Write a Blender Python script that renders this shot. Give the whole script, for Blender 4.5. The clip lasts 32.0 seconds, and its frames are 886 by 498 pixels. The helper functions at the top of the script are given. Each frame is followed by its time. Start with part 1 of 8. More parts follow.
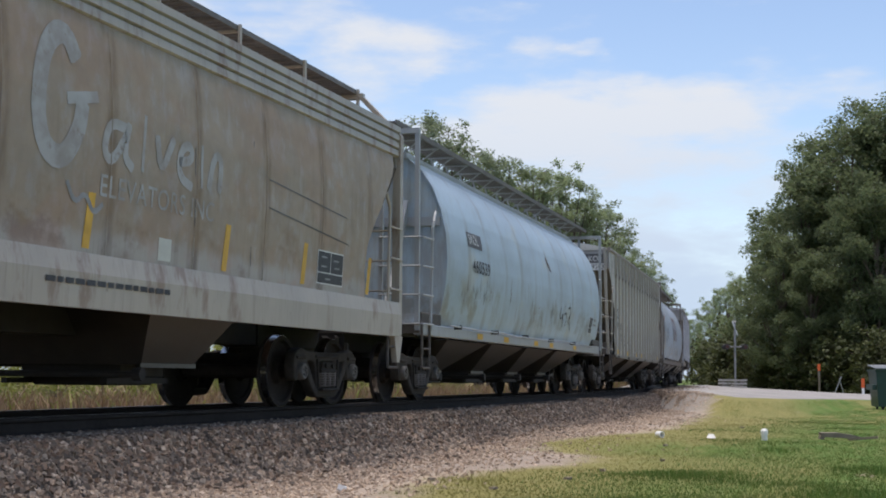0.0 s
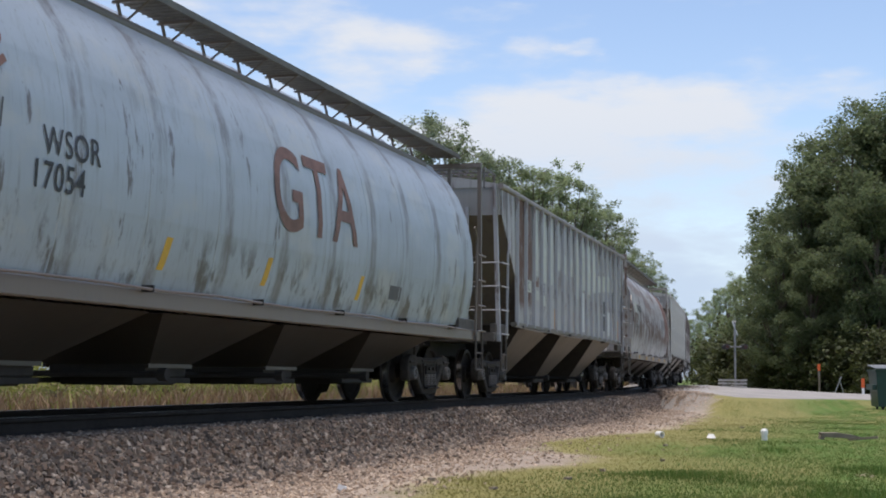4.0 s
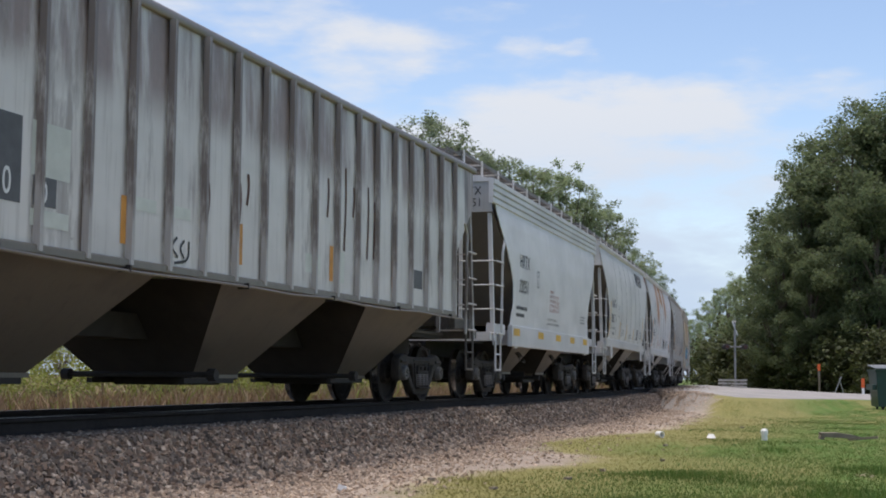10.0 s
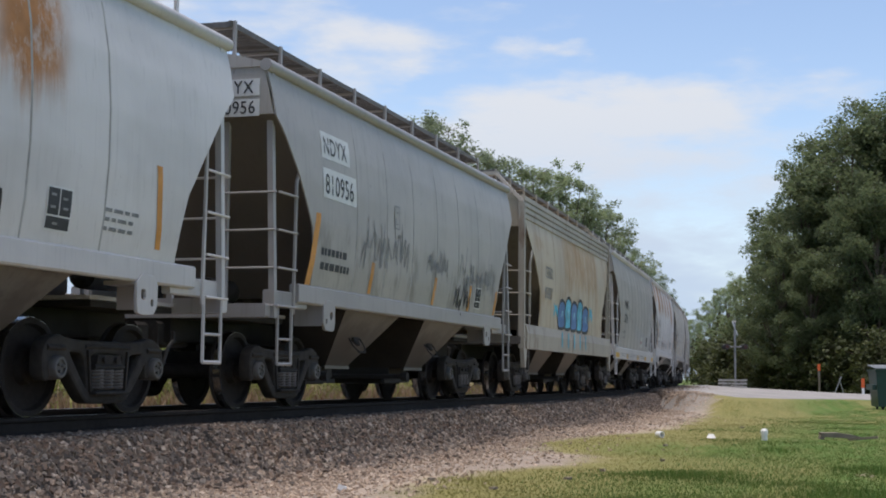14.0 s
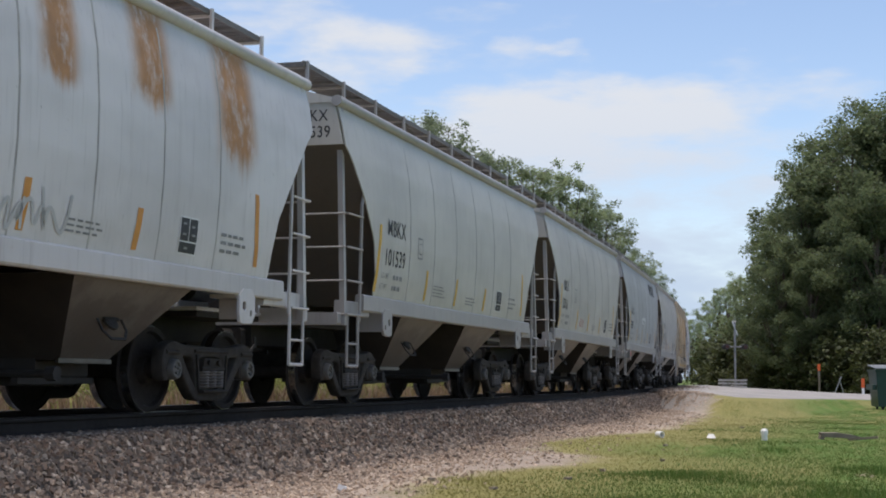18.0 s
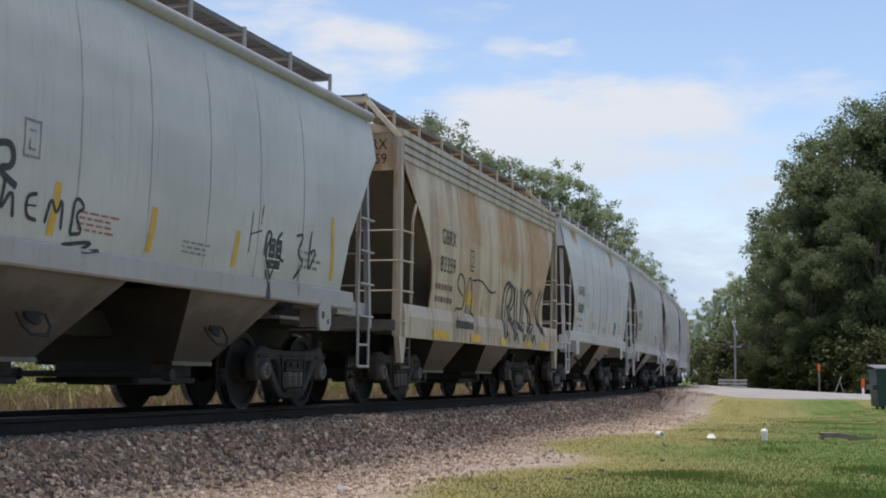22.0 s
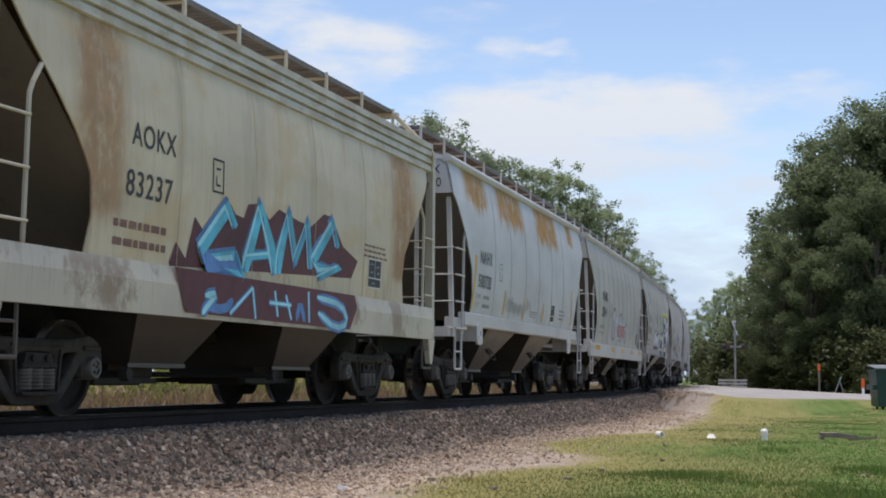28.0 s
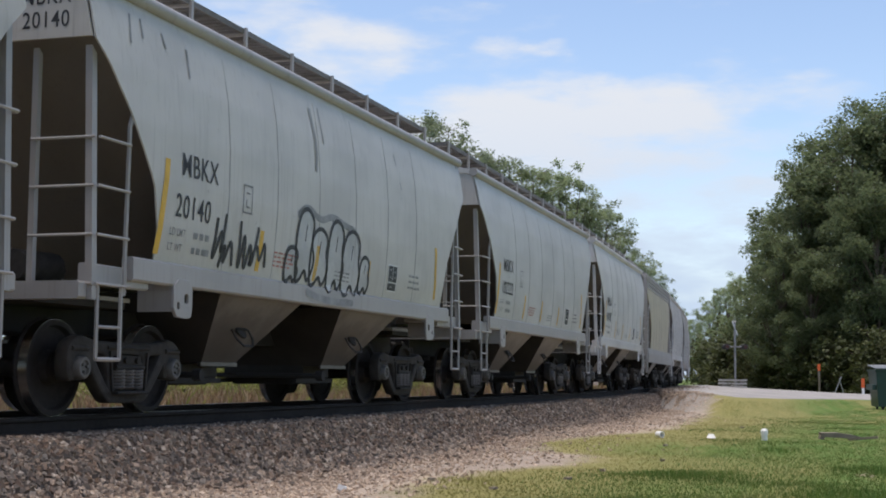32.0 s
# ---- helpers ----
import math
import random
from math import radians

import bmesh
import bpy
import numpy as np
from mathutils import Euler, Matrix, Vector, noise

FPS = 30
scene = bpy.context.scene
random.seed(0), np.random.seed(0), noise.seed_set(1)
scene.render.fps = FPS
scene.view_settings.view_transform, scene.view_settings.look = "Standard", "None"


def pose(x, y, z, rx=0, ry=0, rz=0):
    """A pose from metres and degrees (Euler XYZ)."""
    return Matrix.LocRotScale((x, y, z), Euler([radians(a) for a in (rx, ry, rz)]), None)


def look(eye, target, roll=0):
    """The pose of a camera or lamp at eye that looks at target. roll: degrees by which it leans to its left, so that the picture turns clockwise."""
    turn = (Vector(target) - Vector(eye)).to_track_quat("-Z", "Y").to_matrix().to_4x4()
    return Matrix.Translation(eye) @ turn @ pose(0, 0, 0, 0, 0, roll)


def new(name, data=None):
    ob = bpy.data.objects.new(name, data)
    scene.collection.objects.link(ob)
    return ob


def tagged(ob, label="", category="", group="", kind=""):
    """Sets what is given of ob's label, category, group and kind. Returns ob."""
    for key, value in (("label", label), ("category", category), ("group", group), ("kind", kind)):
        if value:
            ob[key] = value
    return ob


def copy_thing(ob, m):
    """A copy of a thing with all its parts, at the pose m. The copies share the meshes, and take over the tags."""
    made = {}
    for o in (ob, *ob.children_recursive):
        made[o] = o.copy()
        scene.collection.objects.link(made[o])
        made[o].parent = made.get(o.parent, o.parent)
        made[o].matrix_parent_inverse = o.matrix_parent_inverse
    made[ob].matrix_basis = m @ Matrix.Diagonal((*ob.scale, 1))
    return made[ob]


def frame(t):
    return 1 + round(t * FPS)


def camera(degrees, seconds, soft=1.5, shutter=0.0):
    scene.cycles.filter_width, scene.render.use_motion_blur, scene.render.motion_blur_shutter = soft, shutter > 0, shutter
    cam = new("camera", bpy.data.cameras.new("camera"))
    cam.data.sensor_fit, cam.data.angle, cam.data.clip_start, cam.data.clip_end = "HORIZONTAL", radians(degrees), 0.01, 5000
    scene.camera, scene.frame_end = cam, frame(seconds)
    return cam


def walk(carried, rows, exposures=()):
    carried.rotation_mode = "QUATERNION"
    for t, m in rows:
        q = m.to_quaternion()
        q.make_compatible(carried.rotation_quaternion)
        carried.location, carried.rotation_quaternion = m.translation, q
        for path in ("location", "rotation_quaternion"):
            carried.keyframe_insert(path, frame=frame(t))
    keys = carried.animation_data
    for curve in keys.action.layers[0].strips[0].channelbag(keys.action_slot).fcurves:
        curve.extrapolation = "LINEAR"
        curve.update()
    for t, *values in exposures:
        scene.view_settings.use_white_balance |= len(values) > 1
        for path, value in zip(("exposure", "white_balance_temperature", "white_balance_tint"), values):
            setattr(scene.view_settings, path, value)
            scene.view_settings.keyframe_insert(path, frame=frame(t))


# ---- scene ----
FOV = 35.193
# seconds, stops: the clip darkens a little in its middle
EXPOSURES = ((0.0, 0.86), (8.0, 0.87), (12.0, 0.80), (18.0, 0.80), (23.0, 0.85), (32.0, 0.87))
cam = camera(FOV, 32.0, soft=1.9)
EYE = Vector((0.0, 0.0, 0.395))
YAW, PITCH, ROLL = radians(17.633), radians(5.241), 0.454
AIM = EYE + Vector((math.cos(PITCH) * math.cos(YAW), math.cos(PITCH) * math.sin(YAW), math.sin(PITCH))) * 10
walk(cam, [(0.0, look(EYE, AIM, ROLL)), (32.0, look(EYE, AIM, ROLL))], [(t, stops, 6800, 15.5) for t, stops in EXPOSURES])

# the track's line: straight past the camera, then a left-hand curve, then straight again
TRACK_Y = 8.267
BENDS = ((15.26, 45.0, 0.0022340), (45.0, 330.0, 0.0013599))  # from, to, curvature


def line(s):
    """Place and heading of the track's centre line, s metres along it."""
    x, y, a, at = 0.0, TRACK_Y, 0.0, 0.0
    if s <= BENDS[0][0]:
        return s, y, 0.0
    x = at = BENDS[0][0]
    for s0, s1, k in BENDS:
        u = max(0.0, min(s, s1) - s0)
        x, y, a = x + (math.sin(a + k * u) - math.sin(a)) / k, y + (math.cos(a) - math.cos(a + k * u)) / k, a + k * u
        at += u
    return x + (s - at) * math.cos(a), y + (s - at) * math.sin(a), a


LINE_S = np.arange(-80, 1800, 1.0)
LINE_XY = np.array([line(s)[:2] for s in LINE_S])


def centre_y(x):
    return np.interp(x, LINE_XY[:, 0], LINE_XY[:, 1])


def beside(s, l, z=0.0):
    """The point l metres to the camera's side of the track, s metres along it."""
    x, y, a = line(s)
    return x + math.sin(a) * l, y - math.cos(a) * l, z


# ---- world, sun ----
SUN_EL, SUN_AZ = radians(84), radians(100)
world = bpy.data.worlds.new("sky")
scene.world = world
world.use_nodes = True
wn = world.node_tree.nodes
wn.clear()
sky = wn.new("ShaderNodeTexSky")
sky.sky_type, sky.sun_disc, sky.sun_elevation, sky.sun_rotation = "NISHITA", False, SUN_EL, radians(90) - SUN_AZ
sky.air_density, sky.dust_density, sky.ozone_density = 1.0, 0.3, 1.8
bg, wo = wn.new("ShaderNodeBackground"), wn.new("ShaderNodeOutputWorld")
bg.inputs[1].default_value = 0.099
world.node_tree.links.new(sky.outputs[0], bg.inputs[0])
world.node_tree.links.new(bg.outputs[0], wo.inputs[0])
sun_data = bpy.data.lights.new("sun", "SUN")
sun_data.energy, sun_data.angle, sun_data.color = 2.2, radians(42), (1.0, 0.94, 0.86)
sun = new("sun", sun_data)
sun_from = Vector((math.cos(SUN_EL) * math.cos(SUN_AZ), math.cos(SUN_EL) * math.sin(SUN_AZ), math.sin(SUN_EL)))
sun.matrix_world = look(sun_from * 100, (0, 0, 0))


# ---- materials ----
class Nodes:
    """Short hand for a material's node tree."""

    def __init__(self, name):
        self.mat = bpy.data.materials.new(name)
        self.mat.use_nodes = True
        self.tree = self.mat.node_tree
        self.bsdf = self.tree.nodes["Principled BSDF"]
        self.coord = None

    def add(self, kind, ins=None, **attrs):
        n = self.tree.nodes.new("ShaderNode" + kind)
        if "operation" in attrs:
            n.operation = attrs["operation"]
        if "interpolation_type" in attrs:
            n.interpolation_type = attrs["interpolation_type"]
        if "data_type" in attrs:
            n.data_type = attrs["data_type"]
        for k, v in (ins or {}).items():
            if hasattr(v, "is_output"):
                self.tree.links.new(v, n.inputs[k])
            else:
                n.inputs[k].default_value = v
        return n

    def obj(self, scale=(1, 1, 1), shift=(0, 0, 0), kind="Object"):
        if self.coord is None:
            self.coord = self.add("TexCoord")
        return self.add("Mapping", {"Vector": self.coord.outputs[kind], "Scale": scale, "Location": shift}).outputs[0]

    def noise(self, vec, scale, detail=4.0, rough=0.55):
        return self.add("TexNoise", {"Vector": vec, "Scale": scale, "Detail": detail, "Roughness": rough}).outputs[0]

    def ramp(self, value, a, b, lo=0.0, hi=1.0):
        return self.add("MapRange", {0: value, 1: a, 2: b, 3: lo, 4: hi}, interpolation_type="SMOOTHSTEP").outputs[0]

    def math(self, op, a, b=0.5, c=0.5):
        return self.add("Math", {0: a, 1: b, 2: c}, operation=op).outputs[0]

    def mix(self, f, a, b):
        n = self.add("Mix", {0: f}, data_type="RGBA")
        for i, v in ((6, a), (7, b)):
            if hasattr(v, "is_output"):
                self.tree.links.new(v, n.inputs[i])
            else:
                n.inputs[i].default_value = (*v, 1)
        return n.outputs[2]

    def out(self, color, rough=0.6, metal=0.0, bump=None, strength=0.3, dist=0.01, spec=0.5):
        for k, v in (("Base Color", color), ("Roughness", rough), ("Metallic", metal), ("Specular IOR Level", spec)):
            if hasattr(v, "is_output"):
                self.tree.links.new(v, self.bsdf.inputs[k])
            else:
                self.bsdf.inputs[k].default_value = (*v, 1) if k == "Base Color" else v
        if bump is not None:
            b = self.add("Bump", {"Strength": strength, "Distance": dist, "Height": bump})
            self.tree.links.new(b.outputs[0], self.bsdf.inputs["Normal"])
        return self.mat


RUST, RUST_DARK = (0.27, 0.105, 0.035), (0.085, 0.042, 0.028)


def paint(name, base, rust=0.12, grime=0.35, zones=(), seed=0.0, stain=(0.16, 0.13, 0.10), blotch=None, rust_color=RUST, rough=0.42, stain_alpha=1.0, patches=(), lines=None):
    """Weathered railway paint: faded patches, run-down grime, rust spots and, in zones (x0, x1, ztop, zend), rust runs."""
    n = Nodes(name)
    if max(base) - min(base) < 0.075:
        base = (base[0] * 1.045, base[1] * 0.985, base[2] * 0.935)
    o = (seed * 3.7, seed * 1.3, seed * 2.1)
    fade = n.noise(n.obj((0.5, 0.5, 0.8), o), 1.3, 3)
    col = n.mix(n.ramp(fade, 0.35, 0.7), base, tuple(c * 0.80 + 0.02 for c in base))
    runs = n.noise(n.obj((5.5, 5.5, 0.35), o), 1.5, 5, 0.6)
    broad = n.noise(n.obj((0.7, 0.7, 0.5), (o[1], o[0], 3)), 1.0, 3)
    col = n.mix(n.math("MULTIPLY", n.ramp(runs, 0.50, 0.78, 0, grime), n.ramp(broad, 0.35, 0.65, 0.35, 1)), col, stain)
    thin = n.noise(n.obj((17, 17, 0.55), (o[2], o[1], 1)), 1.6, 4, 0.6)
    col = n.mix(n.ramp(thin, 0.54, 0.74, 0, 0.25 + grime * 0.4), col, tuple(c * 0.45 + s * 0.3 for c, s in zip(base, stain)))
    chips = n.noise(n.obj((3.4, 3.4, 2.2), (o[0], 4, o[2])), 3.0, 8, 0.72)
    col = n.mix(n.ramp(chips, 0.655, 0.70, 0, 0.35 + grime * 0.6), col, tuple(s * 0.75 for s in stain))
    if blotch:
        col = n.mix(n.ramp(n.noise(n.obj((0.55, 0.6, 0.75), (o[2], 1, o[0])), 1.4, 5, 0.62), blotch[1], blotch[1] + 0.13, 0, blotch[2]), col, blotch[0])
    spots = n.noise(n.obj((2.2, 2.2, 0.9), (o[2], o[0], o[1])), 2.1, 7, 0.68)
    mask = n.ramp(spots, 0.80 - 0.30 * rust, 0.86 - 0.26 * rust)
    if zones:
        sep = n.add("SeparateXYZ", {0: n.obj()})
        x, z = sep.outputs[0], sep.outputs[2]
        streak = n.math("ADD", n.math("MULTIPLY", n.noise(n.obj((1.9, 1.9, 0.12), o), 1.6, 3, 0.5), 0.7), n.math("MULTIPLY", n.noise(n.obj((5.0, 5.0, 0.35), o), 2.0, 5, 0.65), 0.35))
        for x0, x1, zt, ze, amount in zones:
            wide = min(0.45, (x1 - x0) * 0.3)
            inx = n.math("MULTIPLY", n.ramp(x, x0 - 0.10, x0 + wide), n.ramp(x, x1 + 0.10, x1 - wide))
            inz = n.ramp(n.math("ADD", n.ramp(z, ze, zt), n.math("MULTIPLY", streak, 0.9)), 0.88 - amount * 0.3, 1.20 - amount * 0.3)
            fine = n.ramp(n.noise(n.obj((3.0, 3.0, 1.5), o), 1.7, 8, 0.74), 0.36, 0.52, 0.5 * stain_alpha, stain_alpha)
            mask = n.math("MAXIMUM", mask, n.math("MULTIPLY", n.math("MULTIPLY", inx, inz), fine))
    for shade, z0, z1, size, lo, hi, alpha in patches:
        height = n.add("SeparateXYZ", {0: n.obj()}).outputs[2]
        inz = n.math("MULTIPLY", n.ramp(height, z0 - 0.25, z0 + 0.25), n.ramp(height, z1 + 0.25, z1 - 0.25))
        spot = n.ramp(n.noise(n.obj(size, (o[1] + z0, o[2], o[0])), 1.5, 7, 0.66), lo, hi, 0, alpha)
        col = n.mix(n.math("MULTIPLY", inz, spot), col, n.mix(n.noise(n.obj((2, 2, 2)), 5.0, 5), shade, tuple(c * 0.55 for c in shade)))
    if lines:
        x0, pitch, shade, alpha, wide = (*lines, 0.15)[:5]
        x = n.add("SeparateXYZ", {0: n.obj()}).outputs[0]
        off = n.math("ABSOLUTE", n.math("SUBTRACT", n.math("FLOORED_MODULO", n.math("SUBTRACT", x, x0 - pitch / 2), pitch), pitch / 2))
        wet = n.ramp(n.noise(n.obj((2.3, 2.3, 0.5), o), 1.6, 6, 0.7), 0.36, 0.62)
        col = n.mix(n.math("MULTIPLY", n.ramp(off, wide, wide * 0.4, 0, alpha), wet), col, shade)
    rc = n.mix(n.noise(n.obj((1.5, 1.5, 1.5)), 4.0, 4), tuple(min(1, c * 1.5 + 0.02) for c in rust_color), tuple(c * 0.62 for c in rust_color))
    col = n.mix(mask, col, rc)
    dents = n.noise(n.obj((0.8, 0.8, 0.8), o), 1.1, 2)
    fine = n.noise(n.obj((14, 14, 14)), 1.0, 4)
    h = n.math("ADD", n.math("MULTIPLY", dents, 0.9), n.math("MULTIPLY", fine, 0.06))
    return n.out(col, n.ramp(mask, 0, 1, rough, 0.85), 0.0, h, 0.35, 0.05)


def plain(name, color, rough=0.6, metal=0.0, vary=0.25, scale=6.0, bump=0.2, spec=0.5, dist=0.006):
    n = Nodes(name)
    a = n.noise(n.obj(), scale, 6, 0.65)
    b = n.noise(n.obj((1, 1, 1), (7, 3, 1)), scale * 0.17, 3)
    f = n.math("ADD", n.math("MULTIPLY", a, 0.6), n.math("MULTIPLY", b, 0.5))
    col = n.mix(n.ramp(f, 0.3, 0.8), tuple(c * (1 - vary) for c in color), tuple(min(1, c * (1 + vary)) for c in color))
    return n.out(col, rough, metal, a, bump, dist, spec)


def two_tone(name, a, b, scale, rough=0.8, c=None, fine=30.0, bump=0.5, dist=0.02):
    n = Nodes(name)
    f = n.noise(n.obj(), scale, 6, 0.62)
    col = n.mix(n.ramp(f, 0.38, 0.62), a, b)
    g = n.noise(n.obj((1, 1, 1), (4, 9, 2)), fine, 5, 0.7)
    if c:
        col = n.mix(n.ramp(g, 0.55, 0.72), col, c)
    return n.out(col, rough, 0, g, bump, dist, 0.3)


def by_piece(name, colors, rough=0.8, scale=9.0, through_light=0.0):
    """A colour for each loose piece of a joined mesh."""
    n = Nodes(name)
    r = n.add("NewGeometry").outputs["Random Per Island"]
    cr = n.add("ValToRGB", {0: r})
    els = cr.color_ramp.elements
    while len(els) < len(colors):
        els.new(0.5)
    for i, c in enumerate(colors):
        els[i].position, els[i].color = i / (len(colors) - 1), (*c, 1)
    f = n.noise(n.obj(), scale, 4)
    m = n.mix(n.ramp(f, 0.3, 0.75, 0, 0.6), cr.outputs[0], tuple(0.7 * sum(c[i] for c in colors) / len(colors) for i in range(3)))
    n.out(m, rough, 0, f, 0.2, 0.01, 0.25)
    if through_light:
        t = n.add("BsdfTranslucent", {"Color": m})
        s = n.add("MixShader", {0: through_light, 1: n.bsdf.outputs[0], 2: t.outputs[0]})
        n.tree.links.new(s.outputs[0], n.tree.nodes["Material Output"].inputs[0])
    return n.mat


M = {}
M["truck"] = plain("bogie_steel", (0.038, 0.033, 0.029), 0.8, 0.0, 0.55, 9, 0.3, 0.3)
M["spring"] = plain("worn_coil_spring", (0.14, 0.125, 0.112), 0.6, 0.2, 0.4, 14)
M["wheel"] = plain("wheel_steel", (0.024, 0.0195, 0.0175), 0.8, 0.0, 0.45, 14, 0.2, 0.25)
M["tread"] = plain("polished_tread", (0.55, 0.54, 0.52), 0.22, 1.0, 0.15, 20)
M["rail"] = plain("rail_steel_rusty", (0.026, 0.021, 0.018), 0.85, 0.0, 0.4, 12, 0.2, 0.2)
M["rail_top"] = plain("rail_head_polished", (0.22, 0.20, 0.185), 0.42, 0.8, 0.12, 25)
M["grating"] = plain("galvanised_grating", (0.14, 0.13, 0.12), 0.6, 0.2, 0.3, 10)
M["steel"] = plain("dull_galvanised_steel", (0.26, 0.26, 0.26), 0.5, 0.3, 0.3, 8)
M["under"] = plain("underframe_black", (0.02, 0.0175, 0.016), 0.8, 0.0, 0.5, 5)
M["rubber"] = plain("black_rubber", (0.02, 0.02, 0.02), 0.7)
M["yellow"] = plain("faded_yellow_marking", (0.62, 0.36, 0.045), 0.55, 0, 0.25, 5)
M["orange"] = plain("orange_marking", (0.60, 0.26, 0.05), 0.55, 0, 0.25, 5)
M["ink"] = plain("black_stencil_paint", (0.035, 0.036, 0.04), 0.6, 0, 0.4, 12)
M["grey_ink"] = plain("worn_stencil_paint", (0.22, 0.22, 0.22), 0.6, 0, 0.4, 12)
M["red_ink"] = plain("red_stencil_paint", (0.40, 0.13, 0.11), 0.6, 0, 0.3, 12)
M["white"] = plain("white_panel_paint", (0.66, 0.66, 0.64), 0.5, 0, 0.12, 4)
M["tag_black"] = plain("black_spray_paint", (0.03, 0.03, 0.032), 0.6, 0, 0.4, 8)
M["tag_grey"] = plain("faded_spray_paint", (0.26, 0.26, 0.26), 0.65, 0, 0.4, 6)
M["tag_white"] = plain("white_spray_paint", (0.68, 0.69, 0.72), 0.6, 0, 0.1, 6)
M["tag_teal"] = plain("teal_spray_paint", (0.07, 0.42, 0.56), 0.55, 0, 0.45, 4)
M["tag_pale"] = plain("pale_blue_spray_paint", (0.30, 0.66, 0.74), 0.55, 0, 0.3, 4)
M["tag_maroon"] = plain("maroon_spray_paint", (0.10, 0.025, 0.03), 0.6, 0, 0.4, 5)
M["tag_yellow"] = plain("yellow_spray_paint", (0.62, 0.60, 0.12), 0.6, 0, 0.25, 5)
M["tag_blue"] = plain("blue_spray_paint", (0.08, 0.20, 0.42), 0.6, 0, 0.3, 5)
M["tag_red"] = plain("red_spray_paint", (0.55, 0.16, 0.14), 0.6, 0, 0.3, 5)
M["red"] = plain("red_reflector", (0.55, 0.05, 0.05), 0.4)
M["brown_ink"] = plain("faded_brown_lettering", (0.20, 0.10, 0.075), 0.6, 0, 0.35, 6)
M["panel_dark"] = plain("dark_panel_paint", (0.09, 0.09, 0.095), 0.6, 0, 0.3, 6)
M["panel_pale"] = plain("pale_patch_paint", (0.55, 0.56, 0.50), 0.6, 0, 0.15, 4)
M["tie"] = plain("creosoted_timber", (0.06, 0.045, 0.035), 0.85, 0, 0.4, 7, 0.5)
M["stone"] = by_piece("ballast_stone", [(0.059, 0.047, 0.038), (0.268, 0.175, 0.120), (0.107, 0.092, 0.078), (0.407, 0.300, 0.216), (0.171, 0.108, 0.074), (0.556, 0.460, 0.359), (0.059, 0.049, 0.041), (0.193, 0.158, 0.127), (0.080, 0.064, 0.052)], 0.85, 30)
M["gravel"] = by_piece("loose_gravel", [(0.385, 0.290, 0.212), (0.514, 0.400, 0.294), (0.257, 0.195, 0.147), (0.642, 0.520, 0.405), (0.407, 0.290, 0.202), (0.150, 0.115, 0.090)], 0.85, 40)
M["bed"] = two_tone("ballast_bed", (0.082, 0.067, 0.055), (0.17, 0.132, 0.103), 14.0, 0.9, (0.30, 0.255, 0.215), 34.0, 0.9, 0.05)
M["road"] = two_tone("gravel_road", (0.25, 0.24, 0.23), (0.34, 0.325, 0.30), 0.5, 0.9, (0.20, 0.185, 0.17), 25.0, 0.4)
M["leaf_dark"] = by_piece("oak_leaves", [(0.092, 0.128, 0.07), (0.13, 0.172, 0.088), (0.165, 0.21, 0.10), (0.21, 0.25, 0.115)], 0.5, 0.25, 0.6)
# farther trees: the haze of distance is mixed into this paler leaf colour
M["leaf_light"] = by_piece("hazed_light_green_leaves", [(0.19, 0.25, 0.14), (0.245, 0.31, 0.165), (0.29, 0.35, 0.18), (0.225, 0.285, 0.155)], 0.5, 0.25, 0.72)
M["leaf_shrub"] = by_piece("shrub_leaves", [(0.04, 0.05, 0.022), (0.065, 0.08, 0.03), (0.11, 0.125, 0.042), (0.05, 0.065, 0.026)], 0.6, 0.25, 0.35)
M["bark"] = plain("grey_brown_bark", (0.12, 0.095, 0.075), 0.9, 0, 0.4, 5, 0.7, 0.2, 0.03)
M["blade"] = by_piece("grass_blades", [(0.07, 0.142, 0.027), (0.10, 0.168, 0.036), (0.062, 0.132, 0.025), (0.145, 0.168, 0.048)], 0.6, 0.7, 0.6)
M["blade_dry"] = by_piece("half_dry_grass_blades", [(0.175, 0.168, 0.05), (0.23, 0.205, 0.07), (0.13, 0.155, 0.038), (0.28, 0.24, 0.094)], 0.6, 1.0, 0.55)
M["reed"] = by_piece("dry_reeds", [(0.22, 0.135, 0.07), (0.32, 0.205, 0.115), (0.16, 0.10, 0.05), (0.12, 0.065, 0.042), (0.42, 0.31, 0.20), (0.15, 0.135, 0.055)], 0.7, 1.0, 0.3)
M["weed"] = by_piece("green_weeds", [(0.16, 0.20, 0.03), (0.24, 0.27, 0.05), (0.12, 0.16, 0.03), (0.34, 0.31, 0.09)], 0.6, 1.0, 0.3)
M["bin"] = plain("dark_green_painted_steel", (0.012, 0.045, 0.04), 0.45, 0, 0.3, 3)
M["bin_lid"] = plain("grey_weathered_lid", (0.16, 0.17, 0.17), 0.6, 0, 0.2, 4)
M["pvc"] = plain("white_plastic_pipe", (0.78, 0.78, 0.76), 0.4, 0, 0.06, 8)
M["old_wood"] = plain("grey_weathered_wood", (0.17, 0.14, 0.11), 0.9, 0, 0.4, 8, 0.6)
M["concrete"] = plain("weathered_concrete", (0.36, 0.34, 0.31), 0.85, 0, 0.2, 6, 0.4)
M["vest_orange"] = plain("orange_marker_plastic", (0.75, 0.13, 0.035), 0.5, 0, 0.1, 5)
M["lens"] = plain("dark_red_signal_lens", (0.05, 0.010, 0.010), 0.15)


